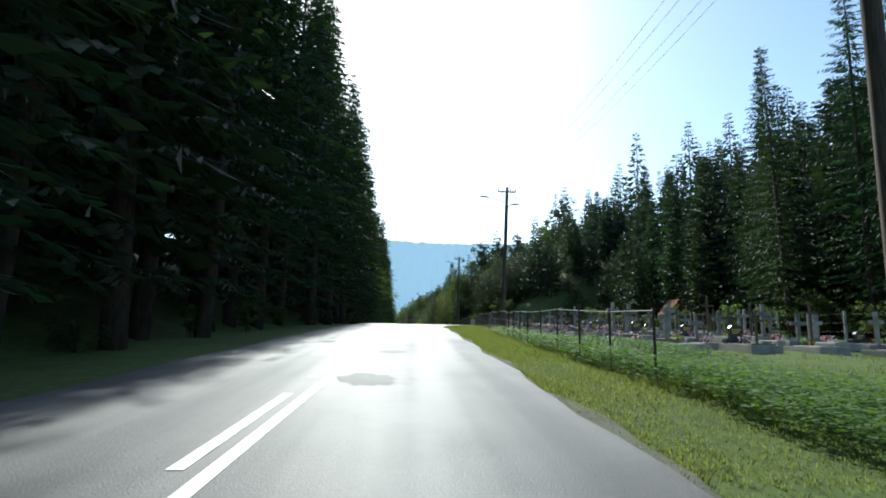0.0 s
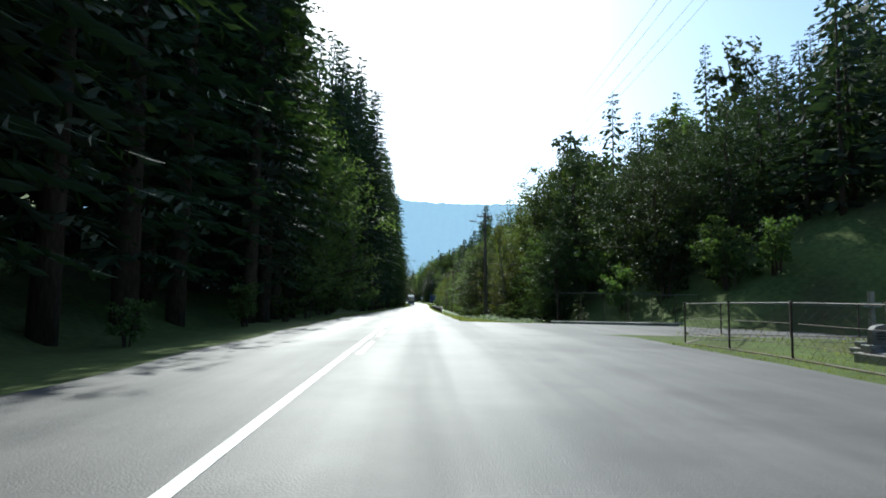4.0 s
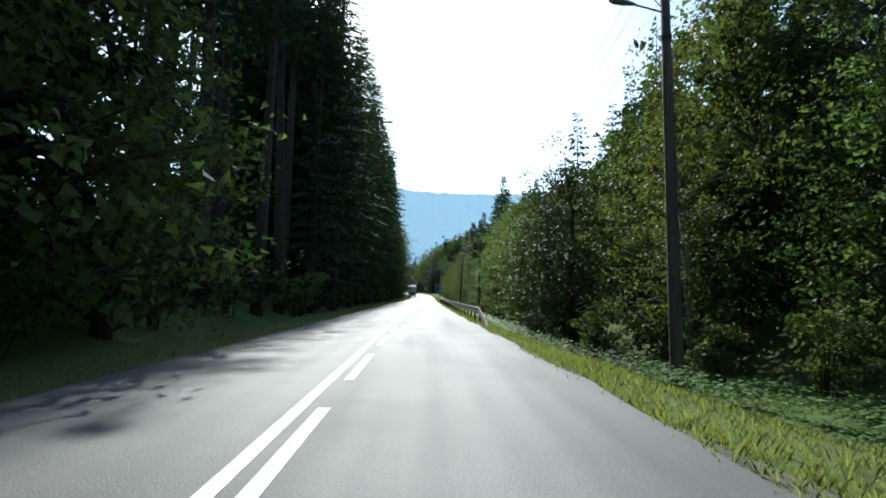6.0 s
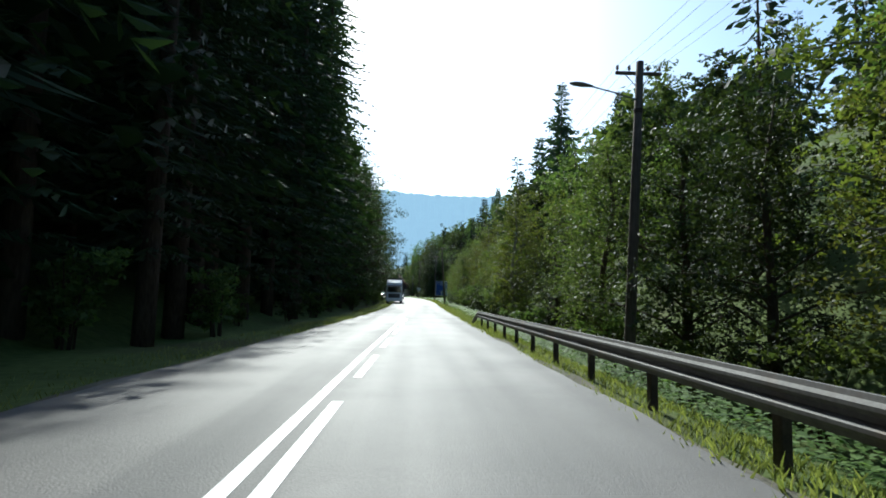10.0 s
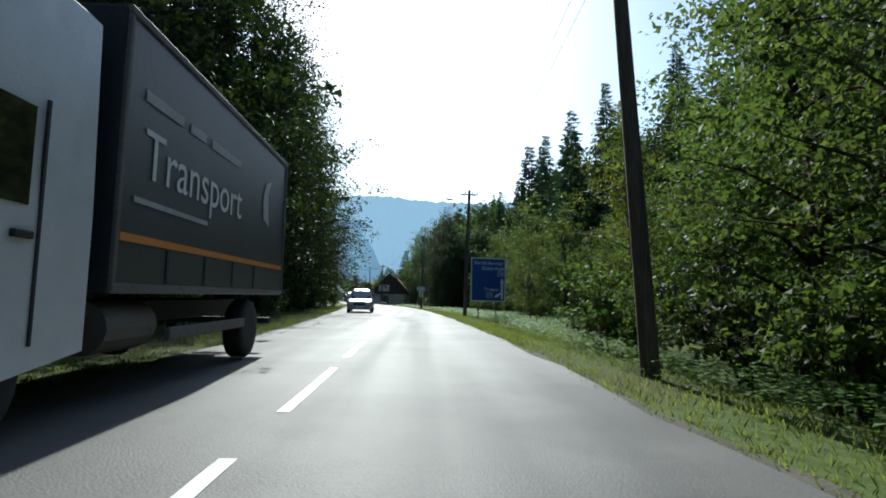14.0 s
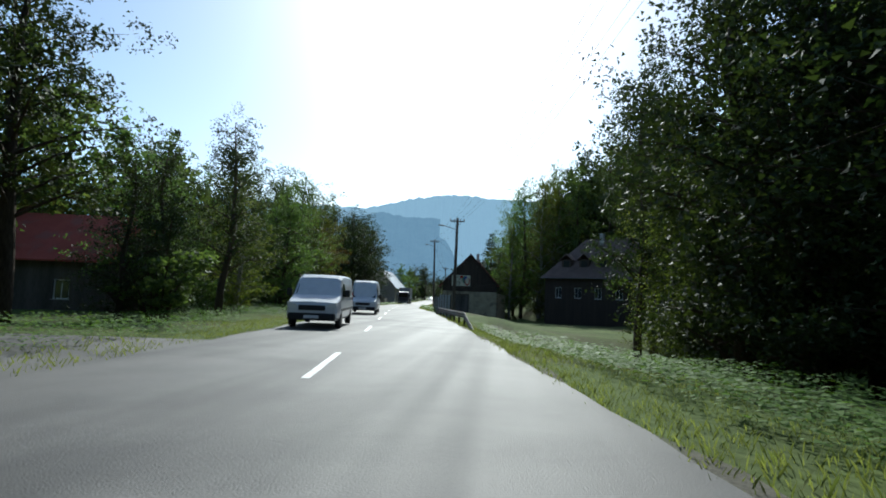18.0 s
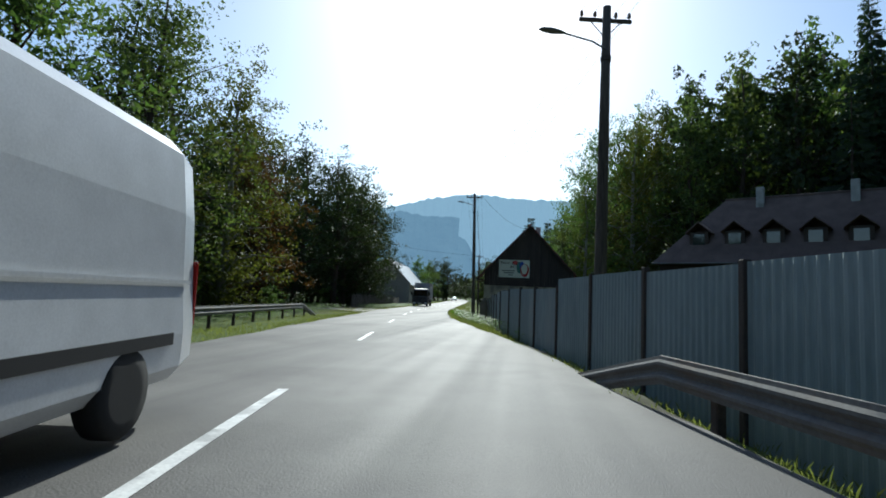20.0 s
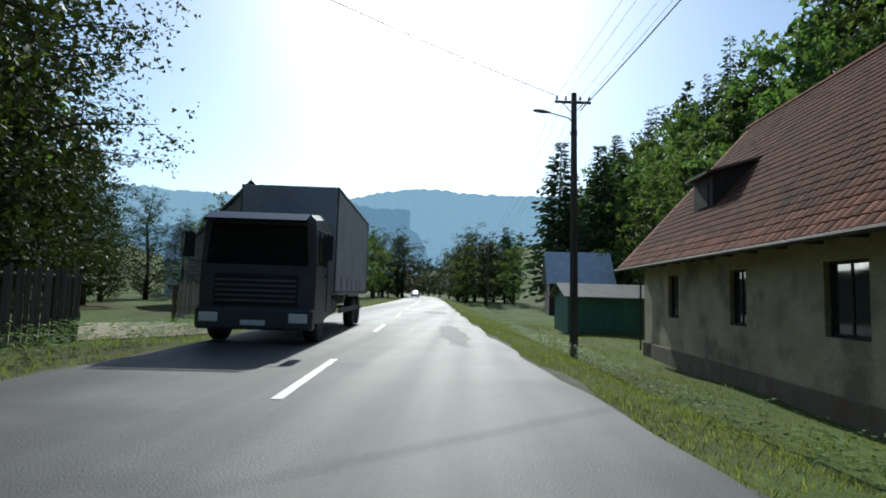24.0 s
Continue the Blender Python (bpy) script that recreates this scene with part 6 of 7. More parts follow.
def annex():
    m = Matrix.Translation((-13.0, 457.7, -4.0)) @ Matrix.Rotation(radians(87.5), 4, "Z")
    ob = thing("annex", m, "low plastered annex with a red sheet roof between the two houses", "annex")
    L, D, E = 7.7, 5.0, 4.95
    g = wall_with_holes(Geo(), 0, L, -0.8, E, -1.0, -0.6, [(1.2, 2.1, -0.1, 2.2), (3.0, 4.2, 0.9, 2.4)])
    part("front_wall", g, M_PLASTER, ob)
    part("door", Geo().box(1.2, 2.1, -0.92, -0.85, -0.1, 2.2, chamfer=0.01), M_DARKWOOD, ob, "dark wooden door")
    window(ob, Matrix.Translation((3.6, -0.75, 0.9)) @ Matrix.Rotation(math.pi, 4, "Z"), 1.2, 1.5, M_DARKWOOD)
    part("end_wall", Geo().box(L - 0.4, L, -D, -1.0, -0.8, E + 1.2), M_PLASTER, ob)
    rf = part("roof", Geo().prism([(0.1, E - 0.15), (-D, E + 2.7), (-D, E + 2.8), (0.1, E - 0.05)], -0.2, L + 0.3, "x"), M_REDMETAL, ob, "faded red sheet roof")
    for k in range(12):
        x = -0.15 + k * 0.68
        part("seam", Geo().prism([(0.1, E - 0.05), (-D, E + 2.8), (-D, E + 2.85), (0.1, E + 0.0)], x, x + 0.03, "x"), M_DARKSTEEL, rf)
    part("gutter", Geo().tube([(-0.2, 0.16, E - 0.14), (L + 0.3, 0.16, E - 0.2)], 0.07, 8), M_DARKSTEEL, ob)


annex()
aerial = thing("roof_aerial", Matrix.Translation((-8.6, 466.2, 2.4)), "thin rusty roof aerial mast with a small cross bar", "aerial")
part("mast", Geo().tube([(0.1, 0, -0.8), (0, 0, 1.5), (-0.2, 0, 3.4)], 0.035, 6), M_DARKSTEEL, aerial)
part("cross_bar", Geo().tube([(-0.5, 0, 3.3), (0.15, 0, 3.2)], 0.03, 6), M_DARKSTEEL, aerial)


def dormer_house():
    """The tall long house with a row of dormers behind the sheet fence; local x runs along its front."""
    m = Matrix.Translation((5.4, 448.4, -5.2)) @ Matrix.Rotation(radians(-32), 4, "Z")
    ob = thing("dormer_house", m, "long plastered house with brown hipped roof and dormers", "house")
    L, D, E, R = 24.0, 11.0, 8.6, 6.6
    wins = [(2.0 + 3.6 * k, 3.2 + 3.6 * k) for k in range(6)]
    # front wall coloured dark to stand for the shade under the eaves
    part("front_wall", wall_with_holes(Geo(), 0, L, -1.5, E, 0, 0.4, [(a, b, 4.6, 6.4) for a, b in wins]), M_DARKWOOD, ob, "front wall in dark brown standing for the shade under the eaves")
    for a, b in wins:
        window(ob, Matrix.Translation(((a + b) / 2, 0.12, 4.6)), b - a, 1.8)
    for x in (0, L - 0.4):
        part("end_wall", Geo().box(x, x + 0.4, 0.4, D, -1.5, E), M_PLASTER, ob)
    part("back_wall", Geo().box(0.4, L - 0.4, D - 0.4, D, -1.5, E), M_PLASTER, ob)
    hx, zr, ze = 5.2, E + R, E - 0.6
    for nm, e in (("roof", -0.7), ("back_roof", D + 0.7)):
        part(nm, Geo().loft([[(-0.6, e, ze), (L + 0.6, e, ze), (L + 0.6 - hx, D / 2, zr), (hx, D / 2, zr)], [(-0.6, e, ze + 0.12), (L + 0.6, e, ze + 0.12), (L + 0.6 - hx, D / 2, zr + 0.12), (hx, D / 2, zr + 0.12)]]), M_BROWNROOF, ob)
    for x, q in ((-0.6, hx), (L + 0.6, L + 0.6 - hx)):
        part("hip", Geo().loft([[(x, -0.69, ze), (x, D + 0.69, ze), (q, D / 2, zr)], [(x, -0.69, ze + 0.115), (x, D + 0.69, ze + 0.115), (q, D / 2, zr + 0.115)]]), M_BROWNROOF, ob)
    part("ridge", Geo().tube([(hx, D / 2, zr + 0.12), (L + 0.6 - hx, D / 2, zr + 0.12)], 0.13, 8), M_BROWNROOF, ob)
    part("gutter", Geo().tube([(-0.6, -0.78, ze + 0.03), (L + 0.6, -0.78, ze)], 0.08, 8), M_STEEL, ob)
    for k in range(6):
        x = 3.6 + 3.3 * k
        d = part("dormer", Geo().prism([(1.0, E + 1.2), (1.0, E + 2.8), (3.4, E + 2.9), (3.4, E + 1.2)], x - 0.9, x + 0.9, "x"), M_DARKWOOD, ob)
        part("dormer_roof", Geo().prism([(x - 1.25, E + 2.6), (x, E + 3.7), (x + 1.25, E + 2.6), (x + 1.25, E + 2.72), (x, E + 3.85), (x - 1.25, E + 2.72)], 0.6, 4.4, "y"), M_BROWNROOF, d)
        part("pane", Geo().box(x - 0.55, x + 0.55, 0.95, 0.99, E + 1.45, E + 2.55), M_GLASS, d)
    for x in (8.2, 16):
        part("chimney", Geo().box(x, x + 0.7, D / 2 - 1.0, D / 2 - 0.35, E + R - 1.4, E + R + 1.1, chamfer=0.02), M_CONCRETE, ob)


dormer_house()


def stone_barn():
    m = Matrix.Translation((-42.4, 505.5, -3.7)) @ Matrix.Rotation(radians(5), 4, "Z")
    ob = thing("stone_barn", m, "long rubble-stone barn with a bright tin gable roof", "barn")
    W, D, E, A = 9.2, 36.0, 4.6, 9.8
    part("gable_wall", Geo().prism([(0, -1), (W, -1), (W, E), (W / 2, A - 0.2), (0, E)], 0, 0.5, "y"), M_RUBBLE, ob)
    part("far_gable", Geo().prism([(0, -1), (W, -1), (W, E), (W / 2, A - 0.2), (0, E)], D - 0.5, D, "y"), M_RUBBLE, ob)
    for x in (0, W - 0.5):
        part("side_wall", Geo().box(x, x + 0.5, 0.5, D - 0.5, -1, E), M_RUBBLE, ob)
    for y in (6, 14, 22):
        part("door", Geo().box(W, W + 0.05, y, y + 2.2, -0.5, 2.6, chamfer=0.01), M_DARKWOOD, ob)
    for s in (-1, 1):
        xe = W / 2 + s * (W / 2 + 0.6)
        part("roof", Geo().prism([(W / 2, A), (xe, E - 0.55), (xe, E - 0.45), (W / 2, A + 0.1)], -0.4, D + 0.4, "y"), M_TIN, ob, "bright tin roof")
    random.seed(9)
    stones = Geo().loft([[(0.02, 0, 0.02), (0.28, 0, 0.0), (0.33, 0, 0.14), (0.25, 0, 0.21), (0.05, 0, 0.2), (0, 0, 0.1)],
                         [(0.05, -0.04, 0.05), (0.25, -0.04, 0.03), (0.29, -0.04, 0.13), (0.23, -0.04, 0.18), (0.07, -0.04, 0.17), (0.03, -0.04, 0.1)]]).mesh("stone", M_RUBBLE)
    n = 0
    for r in range(30):
        for c in range(12):
            x, z = c * 0.74 + (r % 2) * 0.37 + rnd(0, 0.2), -0.3 + r * 0.31
            top = E + (A - E) * (1 - abs(x + 0.3 - W / 2) / (W / 2))
            if 0.05 < x < W - 0.7 and z < top - 0.5 and n < 280:
                part("stone", stones, None, ob, at=Matrix.Translation((x, -0.001, z)) @ Matrix.Rotation(rnd(-0.15, 0.15), 4, "Y") @ Matrix.Diagonal((rnd(1.2, 1.9), 1, rnd(1.0, 1.4), 1)))
                n += 1


stone_barn()


def small_house(x, y, z, turn, W, D, E, R, wall, roof, name, label, cat="house", wins=True):
    ob = thing(name, Matrix.Translation((x, y, z)) @ Matrix.Rotation(radians(turn), 4, "Z"), label, cat)
    holes = [(W * 0.2, W * 0.2 + 0.9, 1.0, 2.1), (W * 0.65, W * 0.65 + 0.9, 1.0, 2.1)] if wins else []
    part("front_wall", wall_with_holes(Geo(), 0, W, -1.2, E, 0, 0.3, holes), wall, ob)
    for h in holes:
        window(ob, Matrix.Translation(((h[0] + h[1]) / 2, 0.1, h[2])), 0.9, 1.1)
    for xx in (0, W - 0.3):
        part("end_wall", Geo().box(xx, xx + 0.3, 0.3, D, -1.2, E), wall, ob)
        part("gable", Geo().prism([(0, E), (D, E), (D / 2, E + R - 0.1)], xx + 0.04, xx + 0.26, "x"), wall, ob)
    part("back_wall", Geo().box(0.3, W - 0.3, D - 0.3, D, -1.2, E), wall, ob)
    k = R / (D / 2)
    for s in (0, 1):
        e = -0.5 if s == 0 else D + 0.5
        part("roof", Geo().prism([(e, E - 0.5 * k), (D / 2, E + R), (D / 2, E + R + 0.1), (e, E - 0.5 * k + 0.1)], -0.4, W + 0.4, "x"), roof, ob)
    return ob


small_house(-33.4, 378.6, -2.95, 8, 8.5, 6.5, 3.5, 2.6, M_PLANK, M_REDMETAL, "cottage", "small timber cottage with a red sheet roof among trees")
small_house(-63.0, 538.0, -4.0, 10, 9.0, 8.0, 5.4, 4.6, M_WHITE, M_TIN, "white_house", "pale two-storey house with a bright tin roof behind trees")
small_house(-13.4, 504.0, -4.8, 4, 6.6, 4.0, 2.7, 0.8, M_GREENBOARD, M_ROOFFELT, "garden_shed", "low green boarded shed with grey roofing", "shed", False)
small_house(-10.5, 531.0, -4.6, -4, 7.5, 7.0, 4.4, 3.6, M_DARKWOOD, M_TIN, "chalet", "dark timber house with a pale sheet roof beyond the shed")
small_house(-2.0, 560.0, -4.0, 6, 9.0, 8.0, 4.5, 4.0, M_PLASTER, M_TILE, "far_house", "plastered house with tile roof down the valley")


# ---- fences ----
def metal_fence():
    """Tall sheet-metal fence, panel by panel between posts."""
    o = beside(393, 3.35)
    o.z = ground_at(o.x, o.y)
    ob = thing("metal_fence", Matrix.Translation(o), "tall grey-green corrugated sheet-metal fence with streaks and dark posts", "fence")
    y, k = 393.0, 0
    rng = random.Random(4)
    while y < 426:
        step = 2.35
        u0, u1 = (np.interp(yy, [393, 404, 412, 418, 437], [3.5, 3.25, 3.3, 3.75, 5.2]) for yy in (y, y + step))
        p, q = beside(y, u0), beside(y + step, u1)
        zp = min(ground_at(p.x, p.y), ground_at(q.x, q.y))
        h = 1.72 + (0.2 if y < 401 else 0.0) + rng.uniform(-0.06, 0.06)
        g = Geo()
        n = 64
        front, back = [], []
        d = (q - p)
        d.z = 0
        side = Vector((-d.y, d.x, 0)).normalized()
        for i in range(n + 1):
            w = 0.009 * (1, 1, -1, -1)[i % 4]
            r = p + d * (0.02 + 0.96 * i / n) + side * w
            front.append(r)
        rows = [[(r.x - o.x, r.y - o.y, z) for r in front] for z in (zp - o.z - 0.05, zp - o.z + h)]
        rows += [[(r.x - o.x - side.x * 0.006, r.y - o.y - side.y * 0.006, z) for r in front] for z in (zp - o.z + h, zp - o.z - 0.05)]
        g.loft(rows, closed=False)
        part("panel", g, M_FENCEMETAL, ob)
        part("post", Geo().box(-0.05, 0.05, -0.05, 0.05, -0.5, h + 0.04, chamfer=0.01), M_DARKSTEEL, ob, at=Matrix.Translation((p.x - o.x, p.y - o.y, zp - o.z)) @ Matrix.Rotation(road_turn(y), 4, "Z"))
        y += step
        k += 1


metal_fence()


def plank_fence(y0, y1, u0, u1, h, label, gap=0.02, group="plank fences", back=1):
    o = beside(y0, u0)
    o.z = ground_at(o.x, o.y)
    ob = thing("plank_fence", Matrix.Translation(o), label, "fence", group)
    a, b = beside(y0, u0), beside(y1, u1)
    d = b - a
    d.z = 0
    n = int(d.length / 0.16)
    turn = math.atan2(d.y, d.x)
    plank = Geo().prism([(0, 0), (0.14 - gap, 0), (0.14 - gap, h - 0.05), (0.07 - gap / 2, h), (0, h - 0.05)], -0.012, 0.012, "y").mesh("plank", M_PLANK)
    rng = random.Random(int(y0))
    for k in range(n):
        p = a + d * (k / n)
        z = ground_at(p.x, p.y)
        part("plank", plank, None, ob, at=Matrix.Translation((p.x - o.x, p.y - o.y, z - o.z - 0.02)) @ Matrix.Rotation(turn, 4, "Z") @ Matrix.Rotation(rng.uniform(-0.03, 0.03), 4, "Y") @ Matrix.Diagonal((1, 1, rng.uniform(0.94, 1.05), 1)))
    side = Vector((-d.y, d.x, 0)).normalized() * 0.05 * back
    for zz in (0.35, h - 0.35):
        part("rail", Geo().tube([(p - o + side + Vector((0, 0, zz))) for p in (a, a.lerp(b, 0.5), b)], 0.04, 6), M_PLANK, ob)
    for k in range(int(d.length / 2.4) + 1):
        p = a + d * min(1.0, k * 2.4 / d.length) + side * 2.4
        part("post", Geo().box(-0.06, 0.06, -0.06, 0.06, -0.6, h - 0.1, chamfer=0.01), M_POLE, ob, at=Matrix.Translation((p.x - o.x, p.y - o.y, ground_at(p.x, p.y) - o.z)))
    return ob


plank_fence(428.4, 447.0, 4.45, 5.3, 1.76, "dark weathered picket fence in front of the gabled house", 0.05, back=-1)
plank_fence(450, 478.5, -9.2, -8.3, 1.7, "dark weathered plank fence along the roadside grass")
plank_fence(486, 502, -9.5, -11.0, 1.5, "weathered plank fence beside the barn")


# ---- vehicles, standing on the other lane ----
def wheel(parent, x, y, r, w, side):
    tyre = part("wheel", Geo().loft([[(side * a, rr * math.cos(t), rr * math.sin(t)) for t in np.linspace(0, 2 * math.pi, 21)[:-1]]
                                     for a, rr in ((0, r * 0.62), (0, r * 0.93), (w * 0.12, r), (w * 0.88, r), (w, r * 0.93), (w, r * 0.62))]), M_TYRE, parent, "black tyre", True,
                at=Matrix.Translation((x, y, r)))
    part("rim", Geo().loft([[(side * a, rr * math.cos(t), rr * math.sin(t)) for t in np.linspace(0, 2 * math.pi, 21)[:-1]]
                            for a, rr in ((w * 0.3, r * 0.62), (w * 0.96, r * 0.62), (w * 0.9, r * 0.5), (w * 0.75, r * 0.42), (w * 0.82, r * 0.2), (w * 0.9, r * 0.12))]), M_RIM, tyre, smooth=True)
    return tyre


def body_rings(stations, half):
    """Cross-sections of a car body along y: (y, width factor, sill height, waist height, roof height, roof width factor)."""
    rings = []
    for y, wf, z0, zw, zr, rf in stations:
        a, b = half * wf, half * rf
        prof = [(0, z0), (a * 0.9, z0), (a * 0.99, z0 + 0.12), (a, (z0 + zw) / 2), (a * 0.97, zw), ((a + b) / 2, zw + (zr - zw) * 0.5), (b, zw + (zr - zw) * 0.9), (b * 0.85, zr), (0, zr + 0.02)]
        rings.append([(x, y, z) for x, z in prof] + [(-x, y, z) for x, z in reversed(prof[1:-1])])
    return rings


def place(y, u, turn=0.0):
    p = beside(y, u)
    return Matrix.Translation((p.x, p.y, road_z(y))) @ Matrix.Rotation(road_turn(y) + turn, 4, "Z")


def van(y, u, label, paint, length=5.2, high=2.0, half=0.95, glass_rows=1):
    """A panel van whose nose points to -y."""
    ob = thing("van", place(y, u), label, "van", "oncoming vans")
    L = length
    st = [(0.0, 0.86, 0.42, 0.72, 0.78, 0.8), (0.08, 0.94, 0.3, 0.85, 0.95, 0.86), (0.55, 0.99, 0.28, 1.0, 1.08, 0.9), (0.95, 1.0, 0.28, 1.05, 1.2, 0.9), (1.55, 1.0, 0.28, 1.08, high - 0.14, 0.84),
          (1.9, 1.0, 0.28, 1.1, high - 0.02, 0.86), (L * 0.6, 1.0, 0.28, 1.1, high, 0.88), (L - 0.3, 1.0, 0.3, 1.1, high, 0.88), (L - 0.04, 0.97, 0.36, 1.1, high - 0.08, 0.85), (L, 0.93, 0.42, 1.1, high - 0.2, 0.83)]
    part("body", Geo().loft(body_rings(st, half)), paint, ob, smooth=False)
    part("windscreen", Geo().face((-half * 0.84, 0.93, 1.17), (half * 0.84, 0.93, 1.17), (half * 0.76, 1.56, high - 0.16), (-half * 0.76, 1.56, high - 0.16)), M_CARGLASS, ob)
    for s in (-1, 1):
        part("side_window", Geo().face((s * half * 0.99, 1.1, 1.16), (s * half * 0.99, 2.2, 1.16), (s * half * 0.92, 2.15, high - 0.35), (s * half * 0.92, 1.55, high - 0.35)), M_CARGLASS, ob)
        part("headlight", Geo().loft([[(s * x, yy, z) for x, z in ((half * 0.55, 0.72), (half * 0.9, 0.74), (half * 0.92, 0.95), (half * 0.6, 0.88))] for yy in (0.0, 0.12)]), M_LAMP, ob)
        part("mirror", Geo().box(s * (half + 0.14) - 0.1, s * (half + 0.14) + 0.1, 1.25, 1.37, 1.15, 1.42, chamfer=0.03), M_BLACK, ob)
        part("side_strip", Geo().box(s * half * 1.0 - 0.012, s * half * 1.0 + 0.012, 0.9, L - 0.5, 0.62, 0.72), M_BLACK, ob)
        part("rail_groove", Geo().box(s * half * 0.985 - 0.008, s * half * 0.985 + 0.008, 2.3, L - 0.2, 1.14, 1.17), M_WHITE, ob)
        part("tail_lamp", Geo().box(s * half * 0.9 - 0.06, s * half * 0.9 + 0.06, L - 0.03, L + 0.02, 0.75, 1.35, chamfer=0.01), M_REDLIGHT, ob)
        for yy in (0.95, L - 1.15):
            wheel(ob, s * (half - 0.2), yy, 0.33, 0.2, s)
    part("bumper", Geo().box(-half * 0.88, half * 0.88, -0.07, 0.1, 0.3, 0.56, chamfer=0.05), M_BLACK, ob)
    part("grille", Geo().box(-half * 0.5, half * 0.5, -0.03, 0.04, 0.66, 0.84, chamfer=0.02), M_BLACK, ob)
    part("number_plate", Geo().box(-0.26, 0.26, -0.085, -0.071, 0.38, 0.49, chamfer=0.004), M_WHITE, ob)
    return ob


van(371.0, -3.45, "white panel van with black bumper driving on the other lane", M_CARWHITE)
van(389.5, -3.1, "tall white delivery van with a dusty front", M_CARWHITE, 5.6, 2.45, 1.0)


def car(y, u, label, paint, high=1.62, half=0.9, name="car"):
    ob = thing(name, place(y, u), label, "car", "oncoming cars")
    L = 4.4
    st = [(0.0, 0.82, 0.4, 0.62, 0.68, 0.75), (0.1, 0.93, 0.26, 0.74, 0.8, 0.82), (0.6, 0.99, 0.22, 0.85, 0.9, 0.85), (1.15, 1.0, 0.2, 0.92, 1.0, 0.84), (1.75, 1.0, 0.2, 0.95, high - 0.12, 0.7),
          (2.2, 1.0, 0.2, 0.96, high, 0.7), (3.2, 1.0, 0.2, 0.97, high - 0.02, 0.7), (3.9, 0.99, 0.24, 0.98, high - 0.16, 0.68), (4.25, 0.95, 0.3, 0.98, 1.15, 0.72), (L, 0.9, 0.36, 0.9, 0.98, 0.74)]
    part("body", Geo().loft(body_rings(st, half)), paint, ob, smooth=False)
    part("windscreen", Geo().face((-half * 0.8, 1.16, 1.02), (half * 0.8, 1.16, 1.02), (half * 0.66, 1.76, high - 0.13), (-half * 0.66, 1.76, high - 0.13)), M_CARGLASS, ob)
    part("rear_window", Geo().face((-half * 0.62, 3.93, high - 0.19), (half * 0.62, 3.93, high - 0.19), (half * 0.68, 4.27, 1.13), (-half * 0.68, 4.27, 1.13)), M_CARGLASS, ob)
    for s in (-1, 1):
        part("side_window", Geo().face((s * half * 0.985, 1.5, 1.0), (s * half * 0.985, 3.8, 1.02), (s * half * 0.79, 3.6, high - 0.2), (s * half * 0.79, 2.0, high - 0.16)), M_CARGLASS, ob)
        part("headlight", Geo().loft([[(s * x, yy, z) for x, z in ((half * 0.5, 0.58), (half * 0.84, 0.6), (half * 0.88, 0.76), (half * 0.55, 0.7))] for yy in (-0.01, 0.16)]), M_LAMP, ob)
        part("tail_lamp", Geo().box(s * half * 0.82 - 0.07, s * half * 0.82 + 0.07, L - 0.1, L + 0.01, 0.8, 1.1, chamfer=0.01), M_REDLIGHT, ob)
        part("mirror", Geo().box(s * (half + 0.08) - 0.09, s * (half + 0.08) + 0.09, 1.5, 1.6, 0.98, 1.12, chamfer=0.03), paint, ob)
        part("trim_strip", Geo().box(s * half - 0.012, s * half + 0.012, 1.2, 3.9, 0.93, 0.965), M_STEEL, ob)
        for yy in (0.82, L - 0.85):
            wheel(ob, s * (half - 0.19), yy, 0.32, 0.2, s)
    part("bumper", Geo().box(-half * 0.86, half * 0.86, -0.06, 0.1, 0.26, 0.5, chamfer=0.05), paint, ob)
    part("grille", Geo().box(-half * 0.45, half * 0.45, -0.02, 0.05, 0.54, 0.68, chamfer=0.02), M_BLACK, ob)
    part("number_plate", Geo().box(-0.26, 0.26, -0.075, -0.061, 0.34, 0.45, chamfer=0.004), M_WHITE, ob)
    return ob


car(311.4, -3.05, "silver people carrier with dark windows on the other lane", M_CARSILVER, 1.68)
car(585.0, -3.3, "white car far down the road", M_CARWHITE, 1.5)


